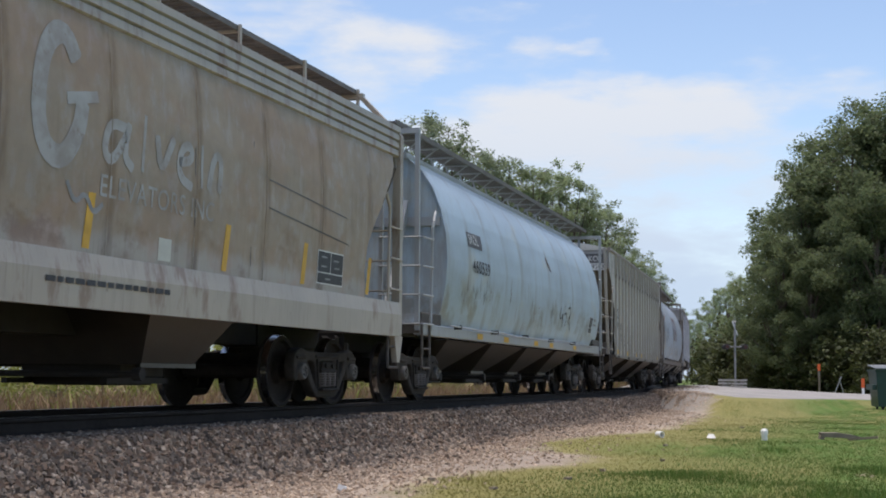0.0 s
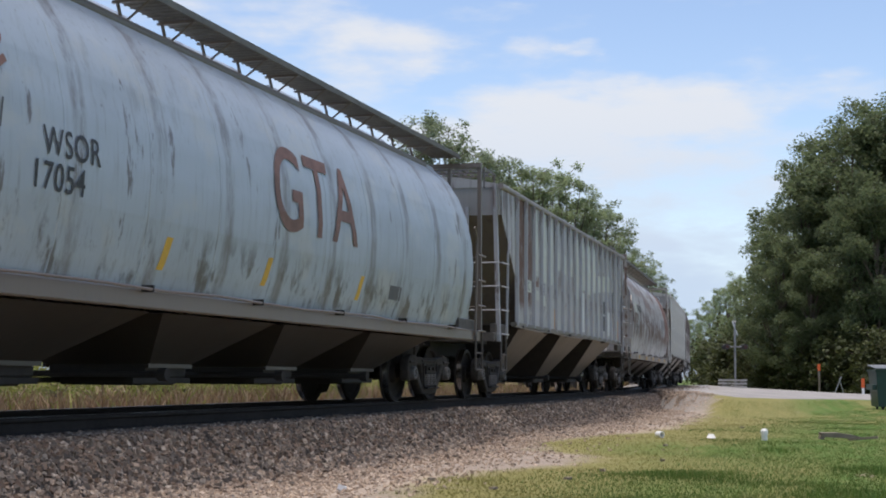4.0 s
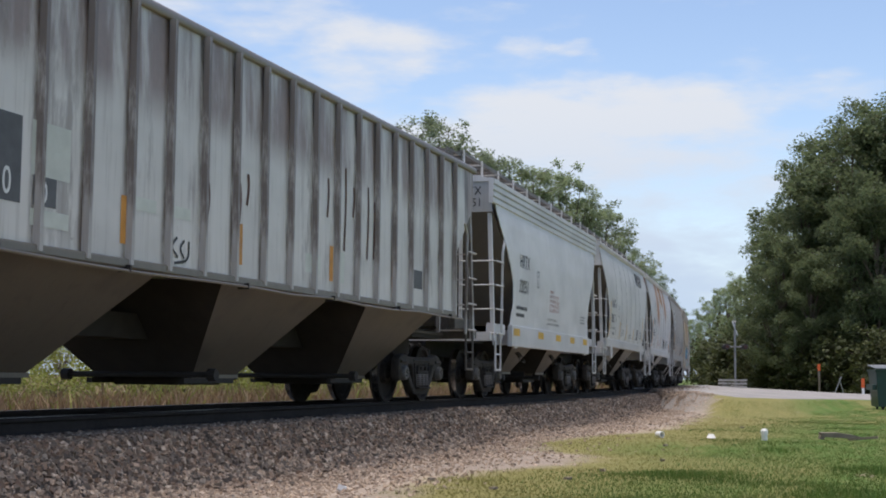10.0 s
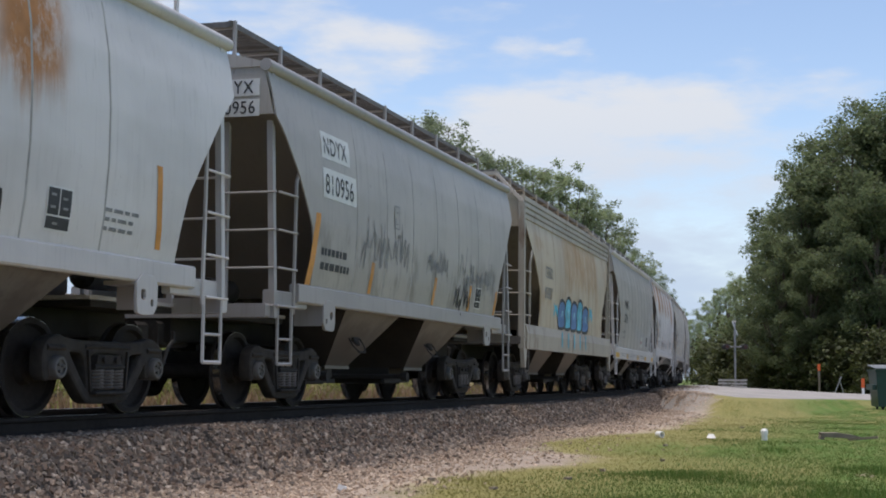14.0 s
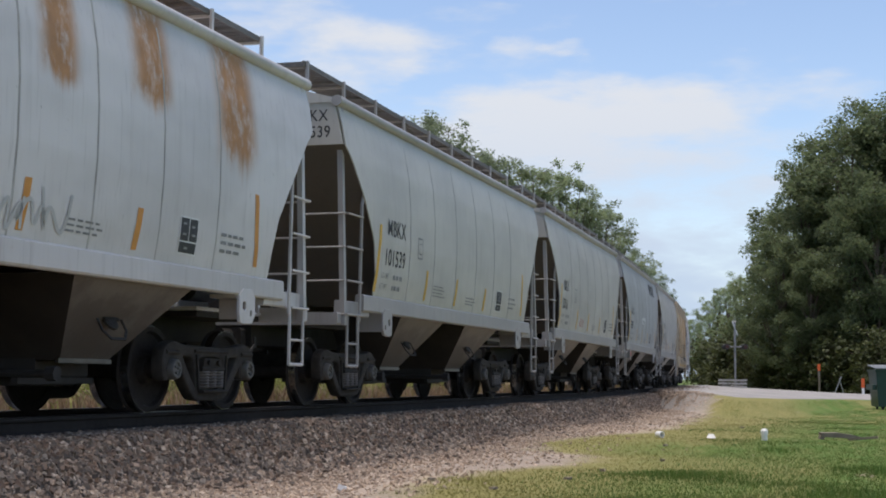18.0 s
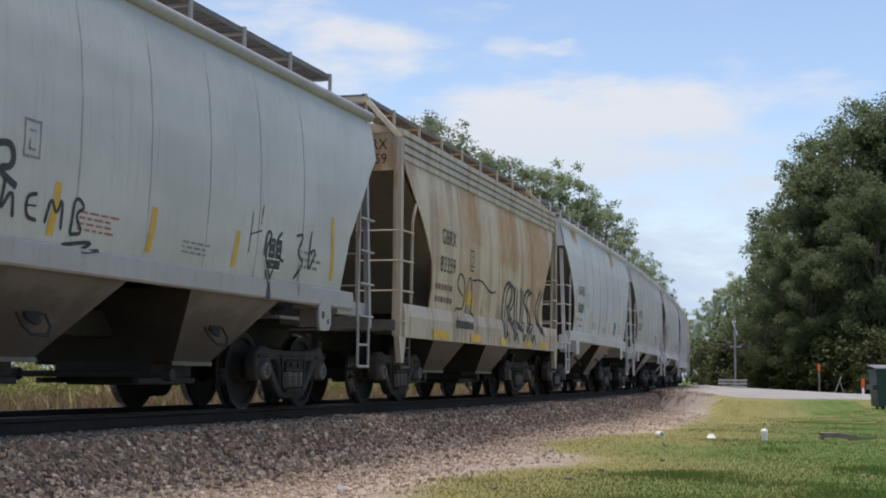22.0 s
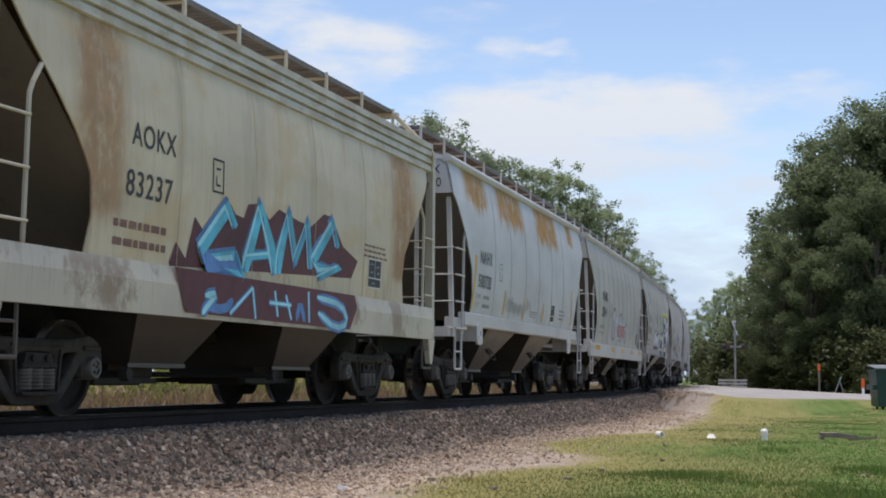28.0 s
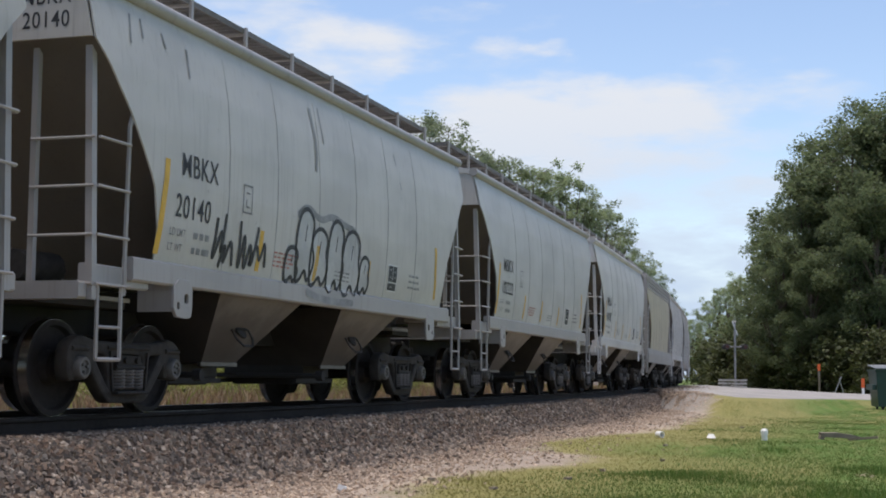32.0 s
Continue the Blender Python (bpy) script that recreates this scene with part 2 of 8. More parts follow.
def ground_material():
    """Meadow with bare dirt beside the track. The v of the sheet's map is the way from the edge of the grass."""
    n = Nodes("meadow_and_dirt")
    uv = n.add("UVMap").outputs[0]
    sep = n.add("SeparateXYZ", {0: uv})
    wob = n.noise(n.obj(), 0.9, 6, 0.65)
    wob2 = n.noise(n.obj((0.6, 1, 1), (11, 5, 0)), 0.30, 4)
    fine = n.noise(n.obj(), 14.0, 6, 0.7)
    grit = n.noise(n.obj((1, 1, 1), (3, 8, 0)), 46.0, 5, 0.75)
    l = n.math("ADD", sep.outputs[1], n.math("MULTIPLY", n.math("SUBTRACT", wob, 0.5), 1.9))
    dirt = n.mix(n.ramp(fine, 0.35, 0.7), (0.27, 0.222, 0.178), (0.385, 0.32, 0.26))
    dirt = n.mix(n.ramp(n.noise(n.obj((0.5, 1.2, 1), (5, 1, 0)), 0.8, 4), 0.40, 0.64, 0, 0.75), dirt, (0.44, 0.36, 0.285))
    dirt = n.mix(n.ramp(grit, 0.54, 0.66, 0, 0.75), dirt, (0.12, 0.102, 0.088))
    dry = n.mix(n.ramp(fine, 0.3, 0.7), (0.18, 0.168, 0.056), (0.262, 0.234, 0.09))
    green = n.mix(n.ramp(fine, 0.3, 0.7), (0.06, 0.122, 0.021), (0.10, 0.166, 0.034))
    col = n.mix(n.ramp(l, -0.35, 0.55), dirt, dry)
    far = n.math("ADD", sep.outputs[1], n.math("MULTIPLY", n.math("SUBTRACT", wob2, 0.5), 6.0))
    col = n.mix(n.ramp(far, 0.8, 4.2), col, green)
    mottle = n.noise(n.obj((0.5, 1.6, 1), (9, 2, 0)), 1.6, 6, 0.7)
    col = n.mix(n.math("MULTIPLY", n.ramp(mottle, 0.42, 0.62, 0, 0.6), n.ramp(l, 0.3, 1.0)), col, n.mix(fine, (0.13, 0.15, 0.045), (0.22, 0.205, 0.075)))
    straw = n.ramp(n.noise(n.obj((0.16, 0.8, 1)), 0.9, 4), 0.54, 0.68, 0, 0.75)
    col = n.mix(n.math("MULTIPLY", straw, n.ramp(l, 0.2, 0.8)), col, dry)
    east = n.add("SeparateXYZ", {0: n.obj()}).outputs[0]
    col = n.mix(n.math("MULTIPLY", n.ramp(n.math("ADD", east, n.math("MULTIPLY", wob, 10.0)), 42.0, 54.0, 0, 0.9), n.ramp(l, 0.5, -0.1)), col, n.mix(n.ramp(grit, 0.4, 0.65), (0.29, 0.27, 0.245), (0.17, 0.155, 0.14)))
    bare = n.ramp(n.noise(n.obj((0.5, 1.1, 1), (2, 6, 0)), 1.1, 5, 0.6), 0.66, 0.74, 0, 0.8)
    col = n.mix(bare, col, (0.27, 0.225, 0.165))
    col = n.mix(n.ramp(sep.outputs[0], -2.2, -3.2), col, n.mix(n.ramp(wob, 0.4, 0.6), (0.17, 0.115, 0.06), (0.16, 0.14, 0.05)))
    return n.out(col, 0.95, 0, fine, 0.6, 0.03, 0.2)


M["ground"] = ground_material()
# near-black brown: grime, plus the shade between the bays painted in
M["bay_slope"] = plain("bay_slope_grime_and_shade", (0.022, 0.017, 0.014), 0.85, 0, 0.5, 3)
M["ghost"] = two_tone("ghost_lettering_paint", (0.40, 0.40, 0.39), (0.31, 0.29, 0.265), 3.0, 0.6, (0.27, 0.23, 0.20), 9.0, 0.1)
# slope sheets: grime and the deep shade under the heads, both in the colour
M["slope"] = paint("paint_slope_grime_and_shade", (0.15, 0.135, 0.11), 0.12, 0.6, (), 31, (0.07, 0.055, 0.045))
M["slope_pale"] = paint("paint_pale_slope_grime_and_shade", (0.115, 0.105, 0.092), 0.08, 0.6, (), 32, (0.10, 0.085, 0.07))
M["tag_haze"] = plain("thin_grey_overspray", (0.43, 0.43, 0.42), 0.6, 0, 0.2, 4)
M["bubble_haze"] = plain("faded_lilac_spray_paint", (0.47, 0.46, 0.50), 0.6, 0, 0.2, 4)
M["bearing"] = plain("worn_bearing_cap", (0.10, 0.095, 0.09), 0.55, 0.2, 0.3, 8)
M["deck_grime"] = plain("grimy_dark_deck", (0.085, 0.074, 0.064), 0.8, 0, 0.5, 4)
M["running"] = plain("galvanised_mesh", (0.15, 0.14, 0.13), 0.7, 0.1, 0.3, 10)
# hopper bays: blotched paints, far darker than the wagons' sides
M["bay_pale"] = paint("paint_dark_grey_bay", (0.115, 0.11, 0.10), 0.10, 0.7, (), 35, (0.04, 0.034, 0.028), ((0.05, 0.042, 0.035), 0.50, 0.8))
M["bay"] = paint("paint_dark_bay", (0.078, 0.068, 0.054), 0.18, 0.7, (), 33, (0.04, 0.033, 0.027), ((0.05, 0.042, 0.034), 0.50, 0.8))
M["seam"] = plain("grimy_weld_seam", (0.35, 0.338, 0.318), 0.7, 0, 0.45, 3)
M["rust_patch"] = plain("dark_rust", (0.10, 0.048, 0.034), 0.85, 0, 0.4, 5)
M["bay_tan"] = paint("paint_near_black_bay", (0.030, 0.025, 0.020), 0.2, 0.7, (), 34, (0.03, 0.025, 0.021), ((0.04, 0.033, 0.027), 0.48, 0.8))
M["leaf_yellow"] = by_piece("yellow_green_leaves", [(0.20, 0.24, 0.05), (0.27, 0.29, 0.07), (0.15, 0.19, 0.045), (0.32, 0.31, 0.10)], 0.6, 0.6, 0.4)
# greener leaves, paled and blued for distance haze as well
M["leaf_mid"] = by_piece("hazed_mid_green_leaves", [(0.135, 0.18, 0.115), (0.17, 0.22, 0.135), (0.205, 0.255, 0.15), (0.24, 0.285, 0.165)], 0.5, 0.25, 0.72)


# ---- mesh helpers ----
class Geo:
    """Points and faces of one mesh, put together from simple forms."""

    def __init__(self):
        self.v, self.f = [], []

    def put(self, verts, faces):
        b = len(self.v)
        self.v += [tuple(p) for p in verts]
        self.f += [tuple(i + b for i in f) for f in faces]
        return self

    def box(self, x0, x1, y0, y1, z0, z1, c=0.0):
        """A box; c: width of its chamfered upright and level edges along x."""
        if not c:
            v = [(x, y, z) for x in (x0, x1) for y in (y0, y1) for z in (z0, z1)]
            return self.put(v, [(0, 1, 3, 2), (4, 6, 7, 5), (0, 4, 5, 1), (2, 3, 7, 6), (0, 2, 6, 4), (1, 5, 7, 3)])
        p = [(y0 + c, z0), (y1 - c, z0), (y1, z0 + c), (y1, z1 - c), (y1 - c, z1), (y0 + c, z1), (y0, z1 - c), (y0, z0 + c)]
        return self.prism([(x0, *q) for q in p], (x1 - x0, 0, 0))

    def prism(self, ring, way):
        n = len(ring)
        w = Vector(way)
        v = [Vector(p) for p in ring] + [Vector(p) + w for p in ring]
        return self.put(v, [tuple(range(n))[::-1], tuple(range(n, 2 * n))] + [(i, (i + 1) % n, n + (i + 1) % n, n + i) for i in range(n)])

    def rod(self, a, b, r, n=6, r2=None):
        a, b = Vector(a), Vector(b)
        d = (b - a).normalized()
        s = d.cross(Vector((0, 0, 1)) if abs(d.z) < 0.9 else Vector((1, 0, 0))).normalized()
        t = d.cross(s)
        r2 = r if r2 is None else r2
        v = [a + (s * math.cos(q) + t * math.sin(q)) * r for q in (2 * math.pi * i / n for i in range(n))]
        v += [b + (s * math.cos(q) + t * math.sin(q)) * r2 for q in (2 * math.pi * i / n for i in range(n))]
        return self.put(v, [tuple(range(n))[::-1], tuple(range(n, 2 * n))] + [(i, (i + 1) % n, n + (i + 1) % n, n + i) for i in range(n)])

    def pipe(self, pts, r, n=6):
        for a, b in zip(pts, pts[1:]):
            self.rod(a, b, r, n)
        return self

    def lathe_y(self, prof, n=32, at=(0, 0, 0), caps=True):
        """Profile (y, radius) turned about the y axis."""
        v = [(at[0] + r * math.cos(2 * math.pi * i / n), at[1] + y, at[2] + r * math.sin(2 * math.pi * i / n)) for y, r in prof for i in range(n)]
        k = len(prof)
        f = [(j * n + i, j * n + (i + 1) % n, (j + 1) * n + (i + 1) % n, (j + 1) * n + i) for j in range(k - 1) for i in range(n)]
        return self.put(v, f + ([tuple(range(n)), tuple(range((k - 1) * n, k * n))[::-1]] if caps else []))

    def mesh(self, name, mat=None, smooth=False):
        me = bpy.data.meshes.new(name)
        me.from_pydata(self.v, [], self.f)
        if mat:
            me.materials.append(mat)
        bm = bmesh.new()
        bm.from_mesh(me)
        bmesh.ops.recalc_face_normals(bm, faces=bm.faces)
        bm.to_mesh(me)
        bm.free()
        if smooth:
            me.shade_smooth()
            me.set_sharp_from_angle(angle=radians(smooth))
        me.update()
        return me


def big_mesh(name, v, f, mat):
    me = bpy.data.meshes.new(name)
    me.from_pydata(v, [], f)
    me.materials.append(mat)
    me.update()
    return me


def hung(name, me, parent, m=None, mat=None, label=""):
    """A part that uses the mesh me under its thing or part, with a paint of its own if mat is given."""
    ob = new(name, me)
    ob.parent = parent
    if m is not None:
        ob.matrix_basis = m
    if mat is not None:
        ob.material_slots[0].link = "OBJECT"
        ob.material_slots[0].material = mat
    return tagged(ob, label)


def part(name, geo, mat, parent, label="", smooth=False):
    return hung(name, geo.mesh(name, mat, smooth), parent, None, None, label)


STORE = {}


def stored(key, make):
    if key not in STORE:
        STORE[key] = make()
    return STORE[key]


# ---- covered hopper wagons ----
# forms: table of (height, half width) from sill to eave; table of (height, set-back of the side sheet from the wagon's end);
# roof's rise, roof's set-back; bays: centres from the middle, half length at the top and bottom, half width at the top and bottom, top height
FORMS = {
    "smooth": dict(side=[(1.48, 1.53), (1.8, 1.58), (2.3, 1.615), (2.8, 1.615), (3.3, 1.58), (3.7, 1.51), (4.0, 1.43)],
                   edge=[(1.48, 1.72), (1.8, 1.70), (2.2, 1.58), (2.5, 1.36), (2.85, 1.08), (3.2, 0.76), (3.40, 0.53), (4.0, 0.50)],
                   rise=0.24, end=0.50, bays=(-1.75, 1.75), bay=(1.12, 0.42, 1.42, 0.84, 1.30), truck=2.12, walk=True, foot=0.53),
    "ledge": dict(side=[(1.46, 1.56), (1.8, 1.575), (2.3, 1.60), (2.8, 1.60), (3.3, 1.56), (3.62, 1.51), (4.0, 1.48)],
                  edge=[(1.46, 1.95), (1.8, 2.04), (2.17, 1.98), (2.5, 1.72), (2.85, 1.36), (3.25, 0.95), (3.42, 0.82), (4.0, 0.74)],
                  rise=0.22, end=0.60, bays=(-1.75, 1.75), bay=(1.06, 0.56, 1.30, 0.9, 1.15), truck=2.05, walk=True, foot=0.50),
    "ribbed": dict(side=[(1.46, 1.56), (2.4, 1.56), (3.2, 1.56), (3.96, 1.54)],
                   edge=[(1.46, 1.98), (2.34, 1.98), (2.9, 1.36), (3.35, 0.88), (3.96, 0.86)],
                   rise=0.20, end=0.82, bays=(-4.5, 0.0, 4.5), bay=(1.58, 0.56, 1.50, 0.62, 1.44), truck=2.15, walk=False, foot=0.39),
    "round": dict(side=[(1.18, 1.40), (1.5, 1.50), (1.9, 1.57), (2.3, 1.59), (2.7, 1.56), (3.1, 1.47), (3.45, 1.33), (3.75, 1.13), (4.0, 0.84)],
                  edge=[(1.18, 1.62), (1.5, 1.68), (4.0, 1.76)],
                  rise=0.22, end=1.72, bays=(-4.65, -1.55, 1.55, 4.65), bay=(1.38, 0.45, 1.30, 0.64, 1.02), truck=1.95, walk=False, foot=0.50),
}
FORMS["fluted"] = dict(FORMS["ledge"], side=[(1.38, 1.55), *FORMS["ledge"]["side"][1:]], edge=[(1.38, 1.86), *FORMS["ledge"]["edge"][1:]], bay=FORMS["smooth"]["bay"], end=0.55)
FORMS["deep"] = dict(FORMS["ribbed"], side=[(1.06, 1.56), *FORMS["ribbed"]["side"][1:]], edge=[(1.06, 1.98), *FORMS["ribbed"]["edge"][1:]], bay=(1.58, 0.52, 1.46, 0.62, 1.04))
FORMS["panel"] = dict(FORMS["smooth"], side=[(1.28, 1.535), *FORMS["smooth"]["side"][1:]], edge=[(1.28, 1.52), *FORMS["smooth"]["edge"][1:]])


def table(rows, z):
    return float(np.interp(z, [r[0] for r in rows], [r[1] for r in rows]))


def levels(form):
    zs = [r[0] for r in form["side"]] + [r[0] for r in form["edge"]]
    lo, hi = form["side"][0][0], form["side"][-1][0]
    return sorted({round(z, 3) for z in zs} | {round(lo + (hi - lo) * i / 12, 3) for i in range(13)})


def side_sheet(form, L, sgn):
    g = Geo()
    zs = levels(form)
    cols = 14
    for t in (0.0, 0.018):
        v = []
        for z in zs:
            e, w = table(form["edge"], z), table(form["side"], z) - t
            v += [(e + (L - 2 * e) * i / cols - L / 2, sgn * w, z) for i in range(cols + 1)]
        k = cols + 1
        g.put(v, [(j * k + i, j * k + i + 1, (j + 1) * k + i + 1, (j + 1) * k + i) for j in range(len(zs) - 1) for i in range(cols)])
    n, k = len(zs) * (cols + 1), cols + 1
    rim = [i for i in range(k)] + [j * k + cols for j in range(1, len(zs))] + [(len(zs) - 1) * k + i for i in range(cols - 1, -1, -1)] + [j * k for j in range(len(zs) - 2, 0, -1)]
    g.f += [(a, b, b + n, a + n) for a, b in zip(rim, rim[1:] + rim[:1])]
    return g.mesh("side_sheet", M["steel"], 35)


def roof_shell(form, L):
    g = Geo()
    ze, we = form["side"][-1]
    arc = [(-we - 0.02, ze - 0.02)]
    for i in range(9):
        a = -1 + 2 * i / 8
        arc.append((a * we, ze + 0.03 + form["rise"] * (1 - abs(a) ** 1.8)))
    arc += [(we + 0.02, ze - 0.02)]
    e = form["end"] - 0.02
    g.prism([(e - L / 2, y, z) for y, z in arc], (L - 2 * e, 0, 0))
    return g.mesh("roof", M["steel"], 40)


def end_wall(form, L, kind, part_of):
    """The wagon's end, at its -x end: an upright head and the slope sheet below it, or a tank's flat head."""
    g = Geo()
    ze, we = form["side"][-1]
    if kind == "round":
        zs = levels(form)
        ring = [(0, -table(form["side"], z) + 0.02, z) for z in zs] + [(0, table(form["side"], z) - 0.02, z) for z in zs[::-1]]
        g.prism([(table(form["edge"], z) + 0.04 - L / 2, y, z) for _, y, z in ring], (0.03, 0, 0))
        return g.mesh("end_head", M["steel"])
    e, zt = form["end"], 3.42
    top = [(-we + 0.02, ze), (-table(form["side"], zt) + 0.03, zt), (table(form["side"], zt) - 0.03, zt), (we - 0.02, ze)]
    top += [(we * (1 - i / 4) * 0.98, ze + form["rise"] * (1 - (1 - i / 4) ** 1.8)) for i in range(1, 5)] + [(-we * i / 4 * 0.98, ze + form["rise"] * (1 - (i / 4) ** 1.8)) for i in range(1, 4)]
    if part_of == "head":
        g.prism([(e - L / 2, y, z) for y, z in top], (0.03, 0, 0))
        return g.mesh("end_head", M["steel"])
    zs = [zt, 3.0, 2.6, 2.2, 1.8, 1.42]
    a, b = e + 0.03, 3.05
    v = []
    for z in zs:
        x, w = a + (b - a) * (zt - z) / (zt - 1.3) - L / 2, table(form["side"], z) - 0.022
        v += [(x, -w, z), (x, w, z), (x + 0.03, -w, z), (x + 0.03, w, z)]
    g.put(v, [(4 * i + p, 4 * i + q, 4 * i + 4 + q, 4 * i + 4 + p) for i in range(len(zs) - 1) for p, q in ((0, 1), (2, 3))] + [(0, 1, 3, 2), (20, 21, 23, 22)])
    return g.mesh("slope_sheet", M["steel"])


def end_brace():
    """Slanting gusset between an end deck and a tank's flat head."""
    g = Geo()
    g.prism([(0.62, -0.04, 1.2), (0.74, -0.04, 1.2), (1.79, -0.04, 3.3), (1.79, -0.04, 3.0)], (0, 0.08, 0))
    return g.mesh("end_brace", M["steel"])


def end_beam():
    return Geo().box(1.72, 1.80, -1.45, 1.45, 2.84, 2.98, 0.01).mesh("end_beam", M["steel"])


def hopper_bay(form):
    tl, bl, tw, bw, zt = form["bay"]
    g = Geo()
    zb = form["foot"]
    v = [(-tl, -tw, zt), (tl, -tw, zt), (tl, tw, zt), (-tl, tw, zt), (-bl, -bw, zb), (bl, -bw, zb), (bl, bw, zb), (-bl, bw, zb)]
    g.put(v, [(0, 1, 5, 4), (1, 2, 6, 5), (2, 3, 7, 6), (3, 0, 4, 7), (4, 5, 6, 7), (0, 3, 2, 1)])
    for y in (-1, 1):
        g.box(-bl - 0.05, bl + 0.05, y * bw - 0.02, y * bw + 0.02, zb - 0.03, zb + 0.015)
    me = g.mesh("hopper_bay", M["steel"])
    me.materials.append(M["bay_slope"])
    # end slopes and undersides get the colour with painted-in shade
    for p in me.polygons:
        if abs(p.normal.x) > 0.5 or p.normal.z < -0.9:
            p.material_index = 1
    return me


def bay_hatch():
    """A round inspection port, proud of the bay's sloping side: drawn about the origin in the x-z plane."""
    g = Geo()
    g.lathe_y([(0.02, 0.11), (-0.006, 0.11), (-0.012, 0.085), (-0.018, 0.075)], 14)
    g.put(*cut_plate([(-0.30, -0.24), (0.16, -0.24), (0.30, 0.24), (-0.16, 0.24)], [[(-0.27, -0.215), (0.145, -0.215), (0.27, 0.215), (-0.145, 0.215)]], 0.014, 0.003, 1))
    g.box(-0.13, 0.13, -0.028, -0.01, -0.015, 0.015)
    return g.mesh("port", M["under"], 30)


def discharge_gate():
    g = Geo()
    g.box(-0.46, 0.46, -0.60, 0.60, 0.36, 0.54, 0.02)
    g.box(-0.36, 0.36, -0.52, 0.52, 0.28, 0.38, 0.02)
    for y in (-0.6, 0.6):
        g.box(-0.78, 0.5, y - 0.035, y + 0.035, 0.30, 0.36)
    g.rod((-0.7, -0.95, 0.40), (-0.7, 0.95, 0.40), 0.035, 8)
    for y in (-0.95, 0.95):
        g.rod((-0.7, y - 0.05, 0.40), (-0.7, y + 0.05, 0.40), 0.07, 8)
    return g.mesh("discharge_gate", M["under"])


def cut_plate(outline, holes, thick, bevel, rounds=2):
    """A cast plate in the x-z plane with rounded outline and openings, thick in y, as points and faces."""
    cu = bpy.data.curves.new("casting", "CURVE")
    cu.dimensions, cu.fill_mode, cu.extrude, cu.bevel_depth, cu.bevel_resolution = "2D", "BOTH", thick / 2 - bevel, bevel, 1
    for ring in (outline, *holes):
        p = [Vector(q) for q in ring]
        for _ in range(rounds):
            p = [a.lerp(b, k) for a, b in zip(p, p[1:] + p[:1]) for k in (0.22, 0.78)]
        sp = cu.splines.new("POLY")
        sp.points.add(len(p) - 1)
        for pt, q in zip(sp.points, p):
            pt.co = (q.x, q.y, 0, 1)
        sp.use_cyclic_u = True
    ob = bpy.data.objects.new("casting", cu)
    me = bpy.data.meshes.new_from_object(ob)
    v, f = [(q.co.x, q.co.z, q.co.y) for q in me.vertices], [tuple(q.vertices) for q in me.polygons]
    bpy.data.objects.remove(ob)
    bpy.data.meshes.remove(me)
    return v, f


def side_frame():
    """One cast side frame of a three-piece bogie, lying along x, outer face to -y."""
    g = Geo()
    half = [(1.05, 0.36), (1.08, 0.52), (1.04, 0.67), (0.86, 0.745), (0.66, 0.70), (0.40, 0.685), (0.0, 0.685)]
    low = [(0.0, 0.14), (0.30, 0.14), (0.38, 0.17), (0.58, 0.36), (0.72, 0.52), (0.755, 0.54), (0.76, 0.38), (0.80, 0.38), (0.80, 0.565), (0.98, 0.565), (0.98, 0.36)]
    right = low[1:] + half[:-1]
    ring = right + [(-x, z) for x, z in right[::-1]]
    window = [(-0.27, 0.215), (0.27, 0.215), (0.29, 0.42), (0.33, 0.62), (-0.33, 0.62), (-0.29, 0.42)]
    slot = [(0.325, 0.22), (0.37, 0.235), (0.66, 0.56), (0.68, 0.63), (0.41, 0.615), (0.36, 0.45)]
    g.put(*cut_plate(ring, [window, slot, [(-x, z) for x, z in slot[::-1]]], 0.15, 0.028))
    # rims of the openings, the spring seat and the journal housings stand proud
    g.box(-0.30, 0.30, -0.15, 0.10, 0.20, 0.235, 0.012)
    g.box(-0.40, 0.40, -0.095, 0.06, 0.635, 0.675, 0.015)
    for sx in (-1, 1):
        g.prism([(sx * 0.30, -0.10, 0.23), (sx * 0.325, -0.10, 0.23), (sx * 0.375, -0.10, 0.62), (sx * 0.345, -0.10, 0.62)], (0, 0.06, 0))
        g.box(sx * 0.889 - 0.14, sx * 0.889 + 0.14, -0.10, 0.06, 0.61, 0.665, 0.02)
        g.box(sx * 0.889 - 0.09, sx * 0.889 + 0.09, -0.07, 0.09, 0.545, 0.61, 0.015)
    return g.mesh("side_frame", M["truck"], 32)


def coil_spring():
    """One coil spring on the frame's seat."""
    v, f, n, k = [], [], 66, 5
    for i in range(n + 1):
        a, z = 2 * math.pi * i / 11, 0.248 + 0.19 * i / n
        for j in range(k):
            b = 2 * math.pi * j / k
            v.append(((0.072 + 0.0135 * math.cos(b)) * math.cos(a), -0.055 + (0.072 + 0.0135 * math.cos(b)) * math.sin(a), z + 0.0135 * math.sin(b)))
    f = [(i * k + j, i * k + (j + 1) % k, (i + 1) * k + (j + 1) % k, (i + 1) * k + j) for i in range(n) for j in range(k)]
    return Geo().put(v, f).mesh("coil_spring", M["spring"], 50)


def bolster_end():
    g = Geo()
    g.box(-0.27, 0.27, -0.115, 0.10, 0.44, 0.49, 0.015)
    g.prism([(-0.23, -0.10, 0.49), (0.23, -0.10, 0.49), (0.20, -0.10, 0.58), (-0.20, -0.10, 0.58)], (0, 0.18, 0))
    for x in (-0.11, 0.11):
        g.rod((x, -0.13, 0.535), (x, -0.09, 0.535), 0.032, 8)
    return g.mesh("bolster_end", M["truck"], 30)


